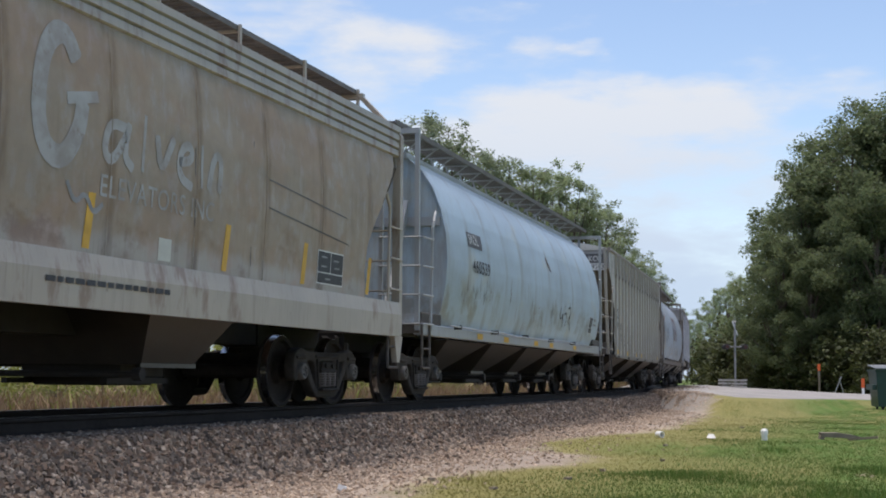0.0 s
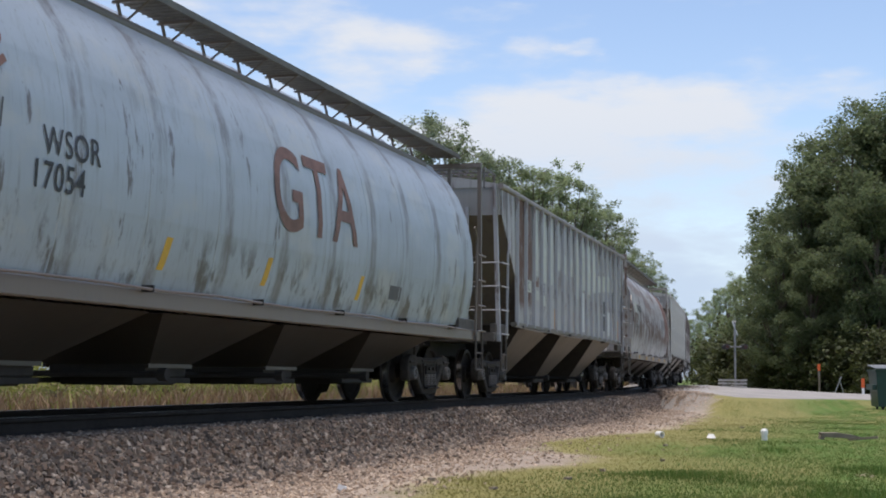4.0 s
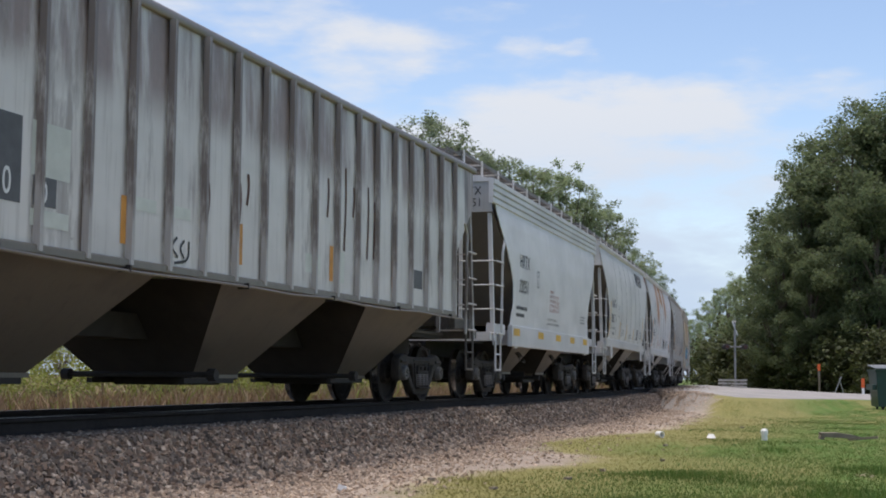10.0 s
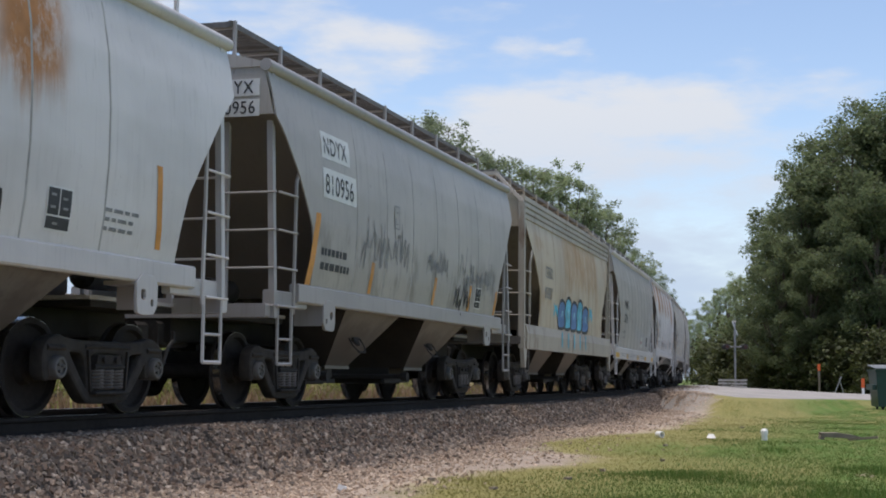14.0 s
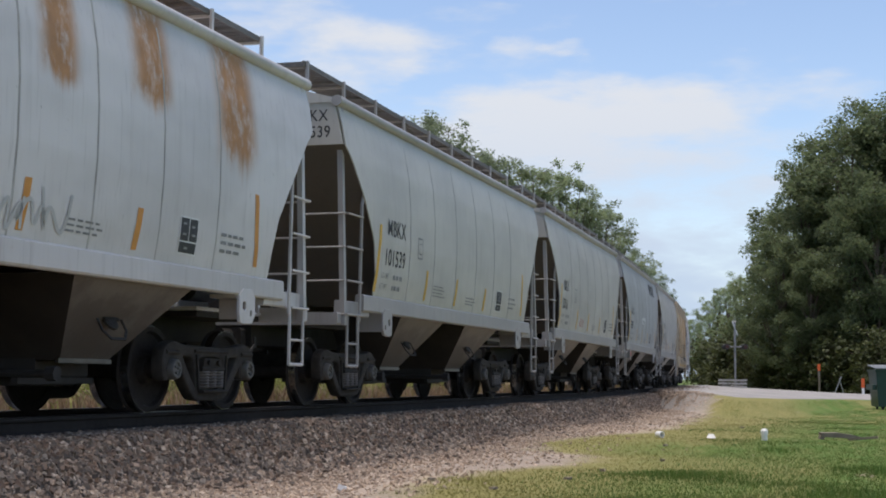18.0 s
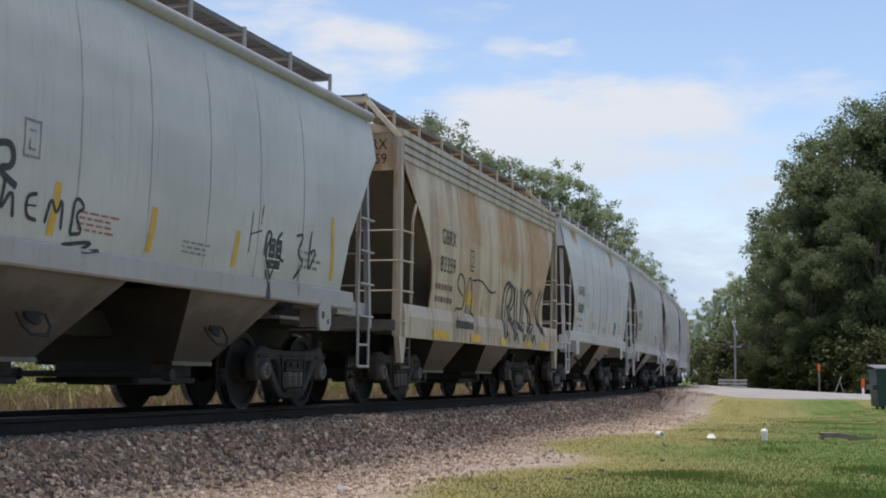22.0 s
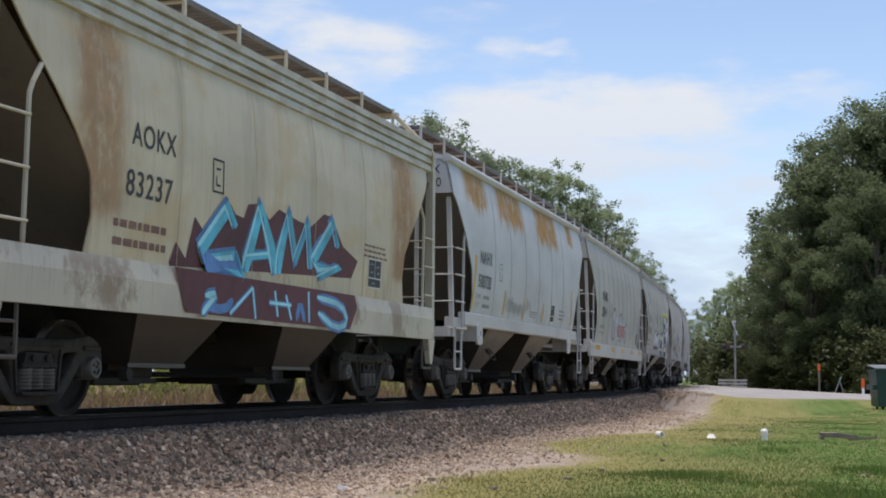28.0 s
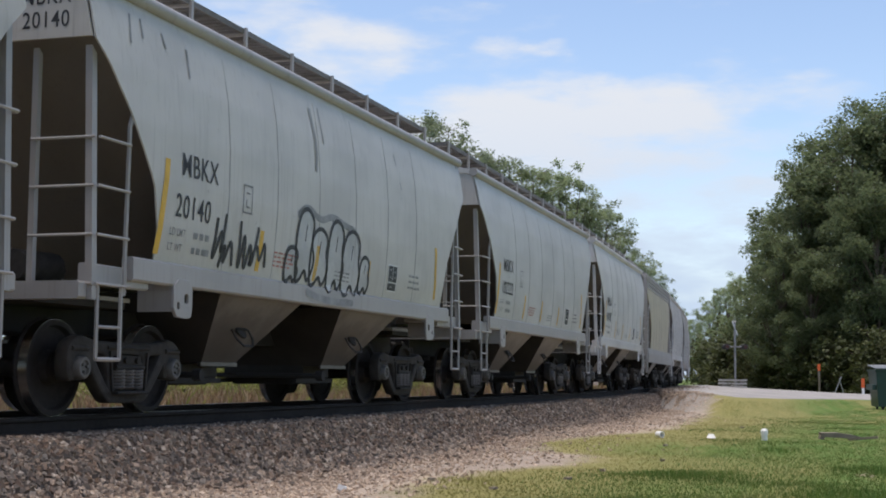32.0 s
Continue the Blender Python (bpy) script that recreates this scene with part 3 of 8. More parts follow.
def torus(cx, cy, cz, R, r, n=10, k=5):
    v = [(cx + (R + r * math.cos(b)) * math.cos(a), cy + (R + r * math.cos(b)) * math.sin(a), cz + r * math.sin(b))
         for a in (2 * math.pi * i / n for i in range(n)) for b in (2 * math.pi * j / k for j in range(k))]
    return v, [(i * k + j, i * k + (j + 1) % k, ((i + 1) % n) * k + (j + 1) % k, ((i + 1) % n) * k + j) for i in range(n) for j in range(k)]


def bearing_cap():
    """Roller bearing with its end cap: a ring, a sunk middle and three bolts."""
    g = Geo()
    g.lathe_y([(0.10, 0.115), (-0.02, 0.118), (-0.05, 0.112), (-0.085, 0.108), (-0.10, 0.095), (-0.10, 0.072), (-0.078, 0.066), (-0.078, 0.01)], 18)
    for i in range(3):
        a = 2 * math.pi * i / 3 + 0.3
        g.rod((0.04 * math.cos(a), -0.07, 0.04 * math.sin(a)), (0.04 * math.cos(a), -0.105, 0.04 * math.sin(a)), 0.016, 6)
    return g.mesh("bearing_cap", M["bearing"], 35)


WHEEL_R = 0.457


def wheel_disc(sgn):
    """One wheel about its axle's middle: flange inside, thin dished plate, hub."""
    g = Geo()
    R = WHEEL_R
    prof = [(0.60, 0.11), (0.60, 0.13), (0.668, 0.15), (0.672, R - 0.09), (0.655, R - 0.07), (0.655, R + 0.022), (0.675, R + 0.028), (0.694, R + 0.008), (0.788, R), (0.792, R - 0.012),
            (0.792, R - 0.055), (0.742, R - 0.075), (0.716, R - 0.16), (0.716, 0.17), (0.79, 0.15), (0.79, 0.10)]
    g.lathe_y([(sgn * y, r) for y, r in prof], 40, (0, 0, 0), False)
    return g.mesh("wheel", M["wheel"], 30)


def tread_band(sgn):
    g = Geo()
    g.lathe_y([(sgn * y, r) for y, r in ((0.70, WHEEL_R + 0.003), (0.700, WHEEL_R + 0.0085), (0.787, WHEEL_R + 0.0015), (0.787, WHEEL_R - 0.003))], 40, (0, 0, 0), False)
    return g.mesh("tread", M["tread"], 40)


def axle():
    g = Geo()
    g.lathe_y([(-1.0, 0.065), (-0.80, 0.08), (-0.78, 0.095), (-0.58, 0.095), (0, 0.082), (0.58, 0.095), (0.78, 0.095), (0.80, 0.08), (1.0, 0.065)], 14)
    return g.mesh("axle", M["wheel"], 30)


def bolster():
    g = Geo()
    g.box(-0.20, 0.20, -1.0, 1.0, 0.50, 0.70, 0.04)
    g.rod((0, 0, 0.68), (0, 0, 0.80), 0.19, 14)
    for x in (-0.5, 0.5):
        g.box(x - 0.06, x + 0.06, -0.82, 0.82, 0.36, 0.44)
    return g.mesh("bolster", M["truck"])


WHEELSETS = []


def bogie(car, x, turn=0):
    b = new("bogie", stored("bolster", bolster))
    b.parent, b.matrix_basis = car, pose(x, 0, 0)
    tagged(b, "grimy black three-piece bogie")
    for sgn in (-1, 1):
        m = pose(0, sgn * 0.98, 0, 0, 0, 0 if sgn < 0 else 180)
        hung("side_frame", stored("side_frame", side_frame), b, m)
        for dx in (-0.175, 0.0, 0.175):
            hung("coil_spring", stored("coil_spring", coil_spring), b, m @ pose(dx, 0, 0))
        hung("bolster_end", stored("bolster_end", bolster_end), b, m)
        for dx in (-0.889, 0.889):
            hung("bearing_cap", stored("cap", bearing_cap), b, pose(dx, sgn * 1.02, WHEEL_R, 0, 0, 0 if sgn < 0 else 180))
    for dx in (-0.889, 0.889):
        w = new("wheelset", stored("wheelset", wheelset_mesh))
        w.parent = b
        w.matrix_parent_inverse = pose(dx, 0, WHEEL_R)
        WHEELSETS.append(w)


def wheelset_mesh():
    """Axle, two wheels and their polished treads: one turning piece."""
    me = bpy.data.meshes.new("wheelset")
    bm = bmesh.new()
    for i, src in enumerate((axle(), wheel_disc(-1), wheel_disc(1), tread_band(-1), tread_band(1))):
        n0 = len(bm.faces)
        bm.from_mesh(src)
        bm.faces.ensure_lookup_table()
        for f in bm.faces[n0:]:
            f.material_index = 1 if i > 2 else 0
    bm.to_mesh(me)
    bm.free()
    me.materials.append(M["wheel"])
    me.materials.append(M["tread"])
    return me


def coupler():
    """Draft gear, shank and knuckle, from the body out to the pulling face at x = 0."""
    g = Geo()
    g.box(0.35, 1.1, -0.20, 0.20, 0.72, 1.02, 0.03)
    g.box(0.12, 0.5, -0.07, 0.07, 0.80, 0.94, 0.02)
    g.box(-0.06, 0.20, -0.16, 0.03, 0.72, 1.0, 0.04)
    g.box(-0.12, 0.06, 0.03, 0.15, 0.74, 0.98, 0.04)
    return g.mesh("coupler", M["truck"])


def air_hose():
    g = Geo()
    g.pipe([(0.45, -0.35, 0.80), (0.30, -0.36, 0.70), (0.22, -0.34, 0.50), (0.12, -0.28, 0.38), (0.0, -0.2, 0.36)], 0.022, 6)
    g.rod((0.45, -0.35, 0.76), (0.45, -0.35, 0.9), 0.03)
    return g.mesh("air_hose", M["rubber"], 40)


POST_X = {"smooth": 0.64, "ledge": 0.54, "ribbed": 0.78, "round": 0.41}


def corner_post(kind):
    """Upright under the roof's corner at the near side of the -x end, which is also the ladder's main stile."""
    g = Geo()
    x = POST_X[kind]
    if kind == "round":
        g.prism([(x - 0.03, -1.52, 1.10), (x + 0.03, -1.52, 1.10), (x + 0.03, -1.45, 1.10), (x - 0.03, -1.45, 1.10)], (0, 0.02, 3.04))
        g.box(x - 0.05, x + 0.05, -1.50, 0.0, 4.12, 4.20)
    elif kind == "ledge":
        g.box(x - 0.06, x + 0.06, -1.57, -1.45, 0.98, 3.9, 0.015)
        g.prism([(x - 0.10, -1.57, 0.98), (x + 0.24, -1.57, 0.98), (x + 0.12, -1.57, 0.60), (x + 0.02, -1.57, 0.60)], (0, 0.08, 0))
        g.prism([(x - 0.06, -1.57, 3.9), (x + 0.06, -1.57, 3.9), (x + 0.18, -1.0, 4.50), (x + 0.06, -1.0, 4.50)], (0, 0.09, 0))
        g.box(x + 0.06, x + 0.18, -1.0, 0.0, 4.46, 4.54)
    else:
        w = 0.04 if kind == "smooth" else 0.05
        g.prism([(x - w, -1.55, 1.06), (x + w, -1.55, 1.06), (x + w, -1.48, 1.06), (x - w, -1.48, 1.06)], (0, 0.09, 2.94))
    return g.mesh("corner_post", M["steel"])


LADDER_DX = 0.50


def ladder_stile(kind):
    """The side ladder's bent inner stile."""
    xb = POST_X[kind] + LADDER_DX
    return Geo().pipe([(xb, -1.55, 1.12), (xb, -1.57, 2.70), (xb + 0.03, -1.58, 2.80), (xb + 0.16, -1.57, 2.98)], 0.024, 6).mesh("ladder_stile", M["steel"])


def side_rung(kind):
    x = POST_X[kind]
    return Geo().pipe([(x - 0.03, -1.575, 0), (x + LADDER_DX, -1.59, 0)], 0.015, 6).mesh("rung", M["steel"])


def end_rung(kind):
    x = POST_X[kind] - 0.05
    return Geo().rod((x, -1.55, 0), (x, -0.88, 0), 0.015, 6).mesh("grab_iron", M["steel"])


def inner_stile(kind):
    x = POST_X[kind]
    return Geo().prism([(x - 0.045, -0.93, 1.12), (x + 0.015, -0.93, 1.12), (x + 0.015, -0.87, 1.12), (x - 0.045, -0.87, 1.12)], (0.0, 0, 2.45 if kind != "round" else 3.0)).mesh("inner_stile", M["steel"])


def hanging_step(kind):
    """Stirrup step below the sill: two hangers, two treads."""
    x, y = POST_X[kind] + 0.06, -1.545
    g = Geo()
    g.pipe([(x, y, 1.2), (x, y, 0.53), (x + 0.40, y, 0.53), (x + 0.40, y, 1.2)], 0.02, 5)
    g.rod((x, y, 0.82), (x + 0.40, y, 0.82), 0.015, 5)
    return g.mesh("stirrup_step", M["steel"])


def end_platform(kind):
    """Deck and end sill at the -x end, to the wagon's full width."""
    g = Geo()
    z = 1.30 if kind in ("smooth", "panel", "ribbed") else 1.22
    g.box(0.46, 0.62, -1.50, 1.50, z - 0.16, z, 0.02)
    g.box(0.62, 2.3, -0.95, 0.95, z - 0.10, z - 0.06)
    for sgn in (-1, 1):
        g.box(0.62, 1.7, sgn * 1.44 - 0.05, sgn * 1.44 + 0.05, z - 0.02, z + 0.17, 0.015)
    return g.mesh("end_platform", M["steel"])


def draft_sill(kind):
    """Black box girder under the end deck, round the draft gear."""
    z = 1.30 if kind in ("smooth", "panel", "ribbed") else 1.22
    g = Geo().box(0.5, 2.6, -0.28, 0.28, 0.78, z - 0.105, 0.02)
    g.box(0.64, 2.25, -0.93, 0.93, z - 0.17, z - 0.105)
    return g.mesh("draft_sill", M["under"])


def end_fittings():
    """Brake gear on the end deck."""
    g = Geo()
    g.lathe_y([(-0.35, 0.05), (-0.35, 0.15), (0.30, 0.16), (0.32, 0.08), (0.5, 0.04)], 12)
    g.v = [(1.35 + y, -0.45 + x, 1.42 + z) for x, y, z in g.v]
    return g.mesh("brake_cylinder", M["truck"], 35)


def brake_valve():
    return Geo().box(0.9, 1.2, 0.2, 0.55, 1.25, 1.55, 0.03).mesh("brake_valve", M["truck"])


def brake_wheel():
    g = Geo()
    v, f = torus(0, 0, 0, 0.27, 0.014, 18, 5)
    g.put([(z, y, x) for x, y, z in v], f)
    for i in range(4):
        a = math.pi / 4 + math.pi / 2 * i
        g.rod((0.0, 0, 0), (0, 0.27 * math.cos(a), 0.27 * math.sin(a)), 0.012, 5)
    g.rod((-0.03, 0, 0), (0.12, 0, 0), 0.03, 8)
    return g.mesh("brake_wheel", M["truck"], 40)


def sill(kind, L, s):
    g = Geo()
    if kind == "smooth":
        g.box(1.30 - L / 2, L / 2 - 1.30, s * 1.4925 - 0.0625, s * 1.4925 + 0.0625, 1.27, 1.50, 0.02)
    elif kind == "ledge":
        if s:
            ring = [(s * 1.60, 0.97), (s * 1.61, 1.28), (s * 1.575, 1.46), (s * 1.50, 1.46), (s * 1.53, 1.27), (s * 1.53, 0.97)]
            e = 0.62
            g.prism([(e - L / 2, y, z) for y, z in ring], (L - 2 * e, 0, 0))
    elif kind == "panel":
        if s:
            g.box(0.55 - L / 2, L / 2 - 0.55, s * 1.545 - 0.035, s * 1.545 + 0.035, 0.96, 1.30, 0.012)
    elif kind == "fluted":
        g.box(1.9 - L / 2, L / 2 - 1.9, s * 1.54 - 0.045, s * 1.54 + 0.045, 0.99, 1.40, 0.012)
    elif kind == "deep":
        g.box(1.95 - L / 2, L / 2 - 1.95, s * 1.54 - 0.06, s * 1.54 + 0.06, 0.99, 1.07, 0.012)
    elif kind == "ribbed":
        if s:
            g.box(1.95 - L / 2, L / 2 - 1.95, s * 1.54 - 0.06, s * 1.54 + 0.06, 1.38, 1.465, 0.012)
    else:
        if s:
            g.box(0.50 - L / 2, L / 2 - 0.50, s * 1.46 - 0.06, s * 1.46 + 0.06, 1.03, 1.21, 0.015)
    return g.mesh("side_sill", M["steel"])


def jacking_pad():
    """Pierced plate below the sill, with a web behind it."""
    g = Geo()
    g.put(*cut_plate([(-0.19, 1.34), (0.19, 1.34), (0.19, 0.99), (0.10, 0.96), (-0.19, 0.98)], [[(0.02, 1.10), (0.12, 1.10), (0.12, 1.21), (0.02, 1.21)], [(-0.13, 1.04), (-0.06, 1.04), (-0.06, 1.12), (-0.13, 1.12)]], 0.04, 0.006, 1))
    g.v = [(x, y - 1.545, z) for x, y, z in g.v]
    g.box(-0.18, -0.14, -1.53, -1.15, 1.02, 1.30)
    g.box(-0.19, 0.19, -1.53, -1.20, 1.24, 1.28)
    return g.mesh("jacking_pad", M["steel"], 30)


def eave_rail(form, L, kind, s):
    """Top chord along the eave: a tube, a fluted band or a plain angle."""
    g = Geo()
    ze, we = form["side"][-1]
    e = form["end"] - 0.03
    if kind in ("ledge", "fluted"):
        band = [(3.58, 0.004)]
        for z, w in ((3.64, 0.03), (3.755, 0.045), (3.87, 0.06), (3.985, 0.075)):
            band += [(z - 0.042, w), (z + 0.042, w), (z + 0.055, w - 0.032)]
        band = [(s * (table(form["side"], z) + w), z) for z, w in band] + [(s * (we - 0.03), 4.05), (s * (we - 0.03), 3.58)]
        g.prism([(e - L / 2, y, z) for y, z in band], (L - 2 * e, 0, 0))
    elif kind in ("smooth", "panel"):
        g.rod((e - L / 2, s * (we + 0.01), ze), (L / 2 - e, s * (we + 0.01), ze), 0.075, 10)
    else:
        g.box(e - L / 2, L / 2 - e, s * we - 0.045, s * we + 0.045, ze - 0.05, ze + 0.05, 0.015)
    return g.mesh("eave_rail", M["steel"], 50)


def ribs(form, L):
    """Hat-section uprights of a ribbed wagon's side: one mesh a rib."""
    g = Geo()
    z0, z1 = form["side"][0][0] - 0.05, 3.92
    g.prism([(-0.048, -1.56, z0), (-0.026, -1.618, z0), (0.026, -1.618, z0), (0.048, -1.56, z0)], (0, 0.0, z1 - z0))
    return g.mesh("rib", M["steel"])


def seam_strip(form):
    """One weld line down a smooth side."""
    g = Geo()
    zs = levels(form)
    v = []
    for z in zs[:-1]:
        w = table(form["side"], z)
        v += [(-0.016, -w - 0.0005, z), (0, -w - 0.007, z), (0.016, -w - 0.0005, z)]
    g.put(v, [(3 * j + k, 3 * j + k + 1, 3 * j + k + 4, 3 * j + k + 3) for j in range(len(zs) - 2) for k in (0, 1)])
    return g.mesh("weld_seam", M["steel"])


def grating(L, kind):
    """Roof walk: frame, lengthwise slats and cross bars."""
    g = Geo()
    if kind == "round":
        a, b, z = -L / 2 + 0.45, L / 2 - 0.45, 4.33
        for s in (-1, 1):
            for y in [0.62 + 0.46 * i / 13 for i in range(14)]:
                g.box(a, b, s * y - 0.009, s * y + 0.009, z - 0.012, z + 0.012)
            g.box(a, b, s * 1.10 - 0.015, s * 1.10 + 0.015, z - 0.045, z + 0.03)
            n = 130
            for i in range(n + 1):
                x = a + (b - a) * i / n
                g.box(x - 0.012, x + 0.012, min(s * 0.6, s * 1.1), max(s * 0.6, s * 1.1), z - 0.02, z - 0.008)
        return g.mesh("running_board", M["running"])
    a, b, z = -L / 2 + 0.62, L / 2 - 0.62, 4.56
    for s in (-1, 1):
        for y in [0.36 + 0.53 * i / 13 for i in range(14)]:
            g.box(a, b, s * y - 0.009, s * y + 0.009, z - 0.016, z + 0.016)
        g.box(a, b, s * 0.90 - 0.014, s * 0.90 + 0.014, z - 0.035, z + 0.03)
    n = int((b - a) / 0.14)
    for i in range(n + 1):
        x = a + (b - a) * i / n
        deep = 0.05 if i % 8 == 0 else 0.022
        for s in (-1, 1):
            g.box(x - 0.010, x + 0.010, min(s * 0.34, s * 0.9), max(s * 0.34, s * 0.9), z - deep, z - 0.004)
    for x in (a, b):
        for i in range(6):
            q = x + (0.10 * i if x < 0 else -0.10 * i)
            g.box(q - 0.012, q + 0.012, -0.9, 0.9, z - 0.018, z + 0.016)
    return g.mesh("roof_walk", M["grating"])


def walk_post():
    g = Geo()
    g.box(-0.025, 0.025, -0.945, -0.91, 4.06, 4.60)
    g.box(-0.04, 0.04, -0.99, -0.90, 4.06, 4.09)
    g.box(-0.022, 0.022, -0.93, -0.36, 4.505, 4.535)
    return g.mesh("walk_post", M["steel"])


def board_bracket():
    g = Geo()
    g.box(-0.022, 0.022, -1.08, -0.60, 4.275, 4.30)
    g.rod((0, -1.04, 4.28), (0, -0.74, 4.06), 0.014, 5)
    g.rod((0, -0.66, 4.28), (0, -0.72, 4.05), 0.020, 5)
    return g.mesh("board_bracket", M["steel"])


def hatch_cover():
    return Geo().box(-0.95, 0.95, -0.28, 0.28, 4.2, 4.40, 0.06).mesh("hatch_cover", M["steel"])


def hatch_covers(car, L, body):
    """Lids along the roof's middle."""
    n = int((L - 3) / 2.4)
    for i in range(n):
        hung("hatch_cover", stored("hatch", hatch_cover), car, pose(-L / 2 + 1.5 + (L - 3) * (i + 0.5) / n, 0, 0), body)


def end_walk(L):
    """Small grated platform over the end of a ribbed wagon's roof."""
    g = Geo()
    for i in range(8):
        y = -1.25 + 0.14 * i
        g.box(0.62, 1.5, y - 0.012, y + 0.012, 4.26, 4.30)
    for x in (0.62, 1.05, 1.5):
        g.box(x - 0.02, x + 0.02, -1.28, -0.2, 4.24, 4.265)
    for x in (0.64, 1.46):
        g.box(x - 0.015, x + 0.015, -1.27, -1.24, 3.9, 4.3)
    return g.mesh("end_walk", M["grating"])


# ---- paint on the sides: lettering, marks, stripes ----
def glyphs(text, height, stretch=1.0, cut=False):
    cu = bpy.data.curves.new("lettering", "FONT")
    cu.body, cu.size, cu.space_character, cu.offset = text, height / 0.70, 1.10, height * 0.010
    ob = bpy.data.objects.new("lettering", cu)
    me = bpy.data.meshes.new_from_object(ob)
    bpy.data.objects.remove(ob)
    if height > 0.4 or cut:
        bm = bmesh.new()
        bm.from_mesh(me)
        for i in range(1, 12):
            bmesh.ops.bisect_plane(bm, geom=[*bm.verts, *bm.edges, *bm.faces], plane_co=(0, height * i / 11, 0), plane_no=(0, 1, 0))
        bm.to_mesh(me)
        bm.free()
    v = [(p.co.x * stretch, p.co.y) for p in me.vertices]
    f = [tuple(q.vertices) for q in me.polygons]
    bpy.data.meshes.remove(me)
    return v, f


class Side:
    """A wagon's near side, to lay paint on: u metres from its -x end, z above the rail."""

    def __init__(self, car, kind, L):
        self.car, self.form, self.kind, self.L, self.shift = car, FORMS[kind], kind, L, 0.0

    def skin(self, z):
        if z < self.form["side"][0][0]:
            return {"ledge": 1.612, "panel": 1.582, "smooth": 1.557, "ribbed": 1.60, "round": 1.522, "fluted": 1.587, "deep": 1.60}[self.kind]
        return table(self.form["side"], z) + (0.066 if self.kind in ("ribbed", "deep") else 0.0)

    def lay(self, name, v, f, mat, lift=0.005, label="", in_panel=False):
        me = bpy.data.meshes.new(name)
        drop = 0.066 if in_panel and self.kind in ("ribbed", "deep") else 0.0
        me.from_pydata([(u + self.shift - self.L / 2, -(self.skin(z) - drop) - lift, z) for u, z in v], [], f)
        me.materials.append(M[mat])
        me.update()
        return hung(name, me, self.car, None, None, label)

    def text(self, text, u, z, h, mat="ink", stretch=0.86, lift=0.006, name="lettering"):
        v, f = glyphs(text, h, stretch, self.kind == "round")
        lift += 0.006 if self.kind == "round" else 0.0
        return tagged(self.lay(name, [(u + a, z + b) for a, b in v], f, mat, lift, "stencilled lettering" if mat != "white" else "white lettering", True), "", "", "", "stuff")

    def patch(self, u0, u1, z0, z1, mat, lift=0.004, name="marking", label="", lean=0.0):
        n = max(1, int((z1 - z0) / 0.15))
        rows = sorted({*(round(z0 + (z1 - z0) * i / n, 4) for i in range(n + 1)), *(z for z, _ in self.form["side"] if z0 < z < z1)})
        n = len(rows) - 1
        v = [(u + lean * (z - z0) / (z1 - z0), z) for z in rows for u in (u0, u1)]
        return self.lay(name, v, [(2 * i, 2 * i + 1, 2 * i + 3, 2 * i + 2) for i in range(n)], mat, lift, label, True)

    def bars(self, u, z, w, rows, mat="grey_ink", h=0.035, gap=0.075, seed=1):
        """Small lines of lettering that cannot be read."""
        rnd = random.Random(seed)
        v, f = [], []
        for r in range(rows):
            a = 0.0
            while a < w * rnd.uniform(0.8, 1.0):
                b = rnd.uniform(0.06, 0.16)
                k = len(v)
                zz = z - r * gap
                v += [(u + a, zz), (u + a + b, zz), (u + a + b, zz + h), (u + a, zz + h)]
                f.append((k, k + 1, k + 2, k + 3))
                a += b + 0.035
        return tagged(self.lay("small_print", v, f, mat, 0.005, "lines of small print", True), "", "", "", "stuff")

    def box_mark(self, u, z, w, h, mat="ink", inner=True):
        """An outlined placard."""
        t = 0.022
        v, f = [], []
        rects = [(0, w, 0, t), (0, w, h - t, h), (0, t, t, h - t), (w - t, w, t, h - t)]
        if inner:
            rects += [(w * 0.3, w * 0.7, h * 0.2, h * 0.26), (w * 0.3, w * 0.38, h * 0.26, h * 0.5), (w * 0.3, w * 0.7, h * 0.68, h * 0.74)]
        for a, b, c, d in rects:
            k = len(v)
            v += [(u + a, z + c), (u + b, z + c), (u + b, z + d), (u + a, z + d)]
            f.append((k, k + 1, k + 2, k + 3))
        return self.lay("placard", v, f, mat, 0.005, "small outlined placard", True)

    def stencil_box(self, u, z, w, h):
        t = 0.016
        self.patch(u, u + w, z, z + h, "white", 0.004, "placard", "white-framed black inspection panel")
        for a, b, c, d in ((t, w * 0.5 - t / 2, h * 0.36, h - t), (w * 0.5 + t / 2, w - t, h * 0.36, h - t), (t, w - t, t, h * 0.36 - t)):
            self.patch(u + a, u + b, z + c, z + d, "ink", 0.007, "placard_field")
        for a, c in ((0.14, 0.78), (0.6, 0.72), (0.14, 0.5), (0.64, 0.5), (0.3, 0.14)):
            self.patch(u + w * a, u + w * (a + 0.2), z + h * c, z + h * c + 0.022, "steel", 0.010, "placard_print")

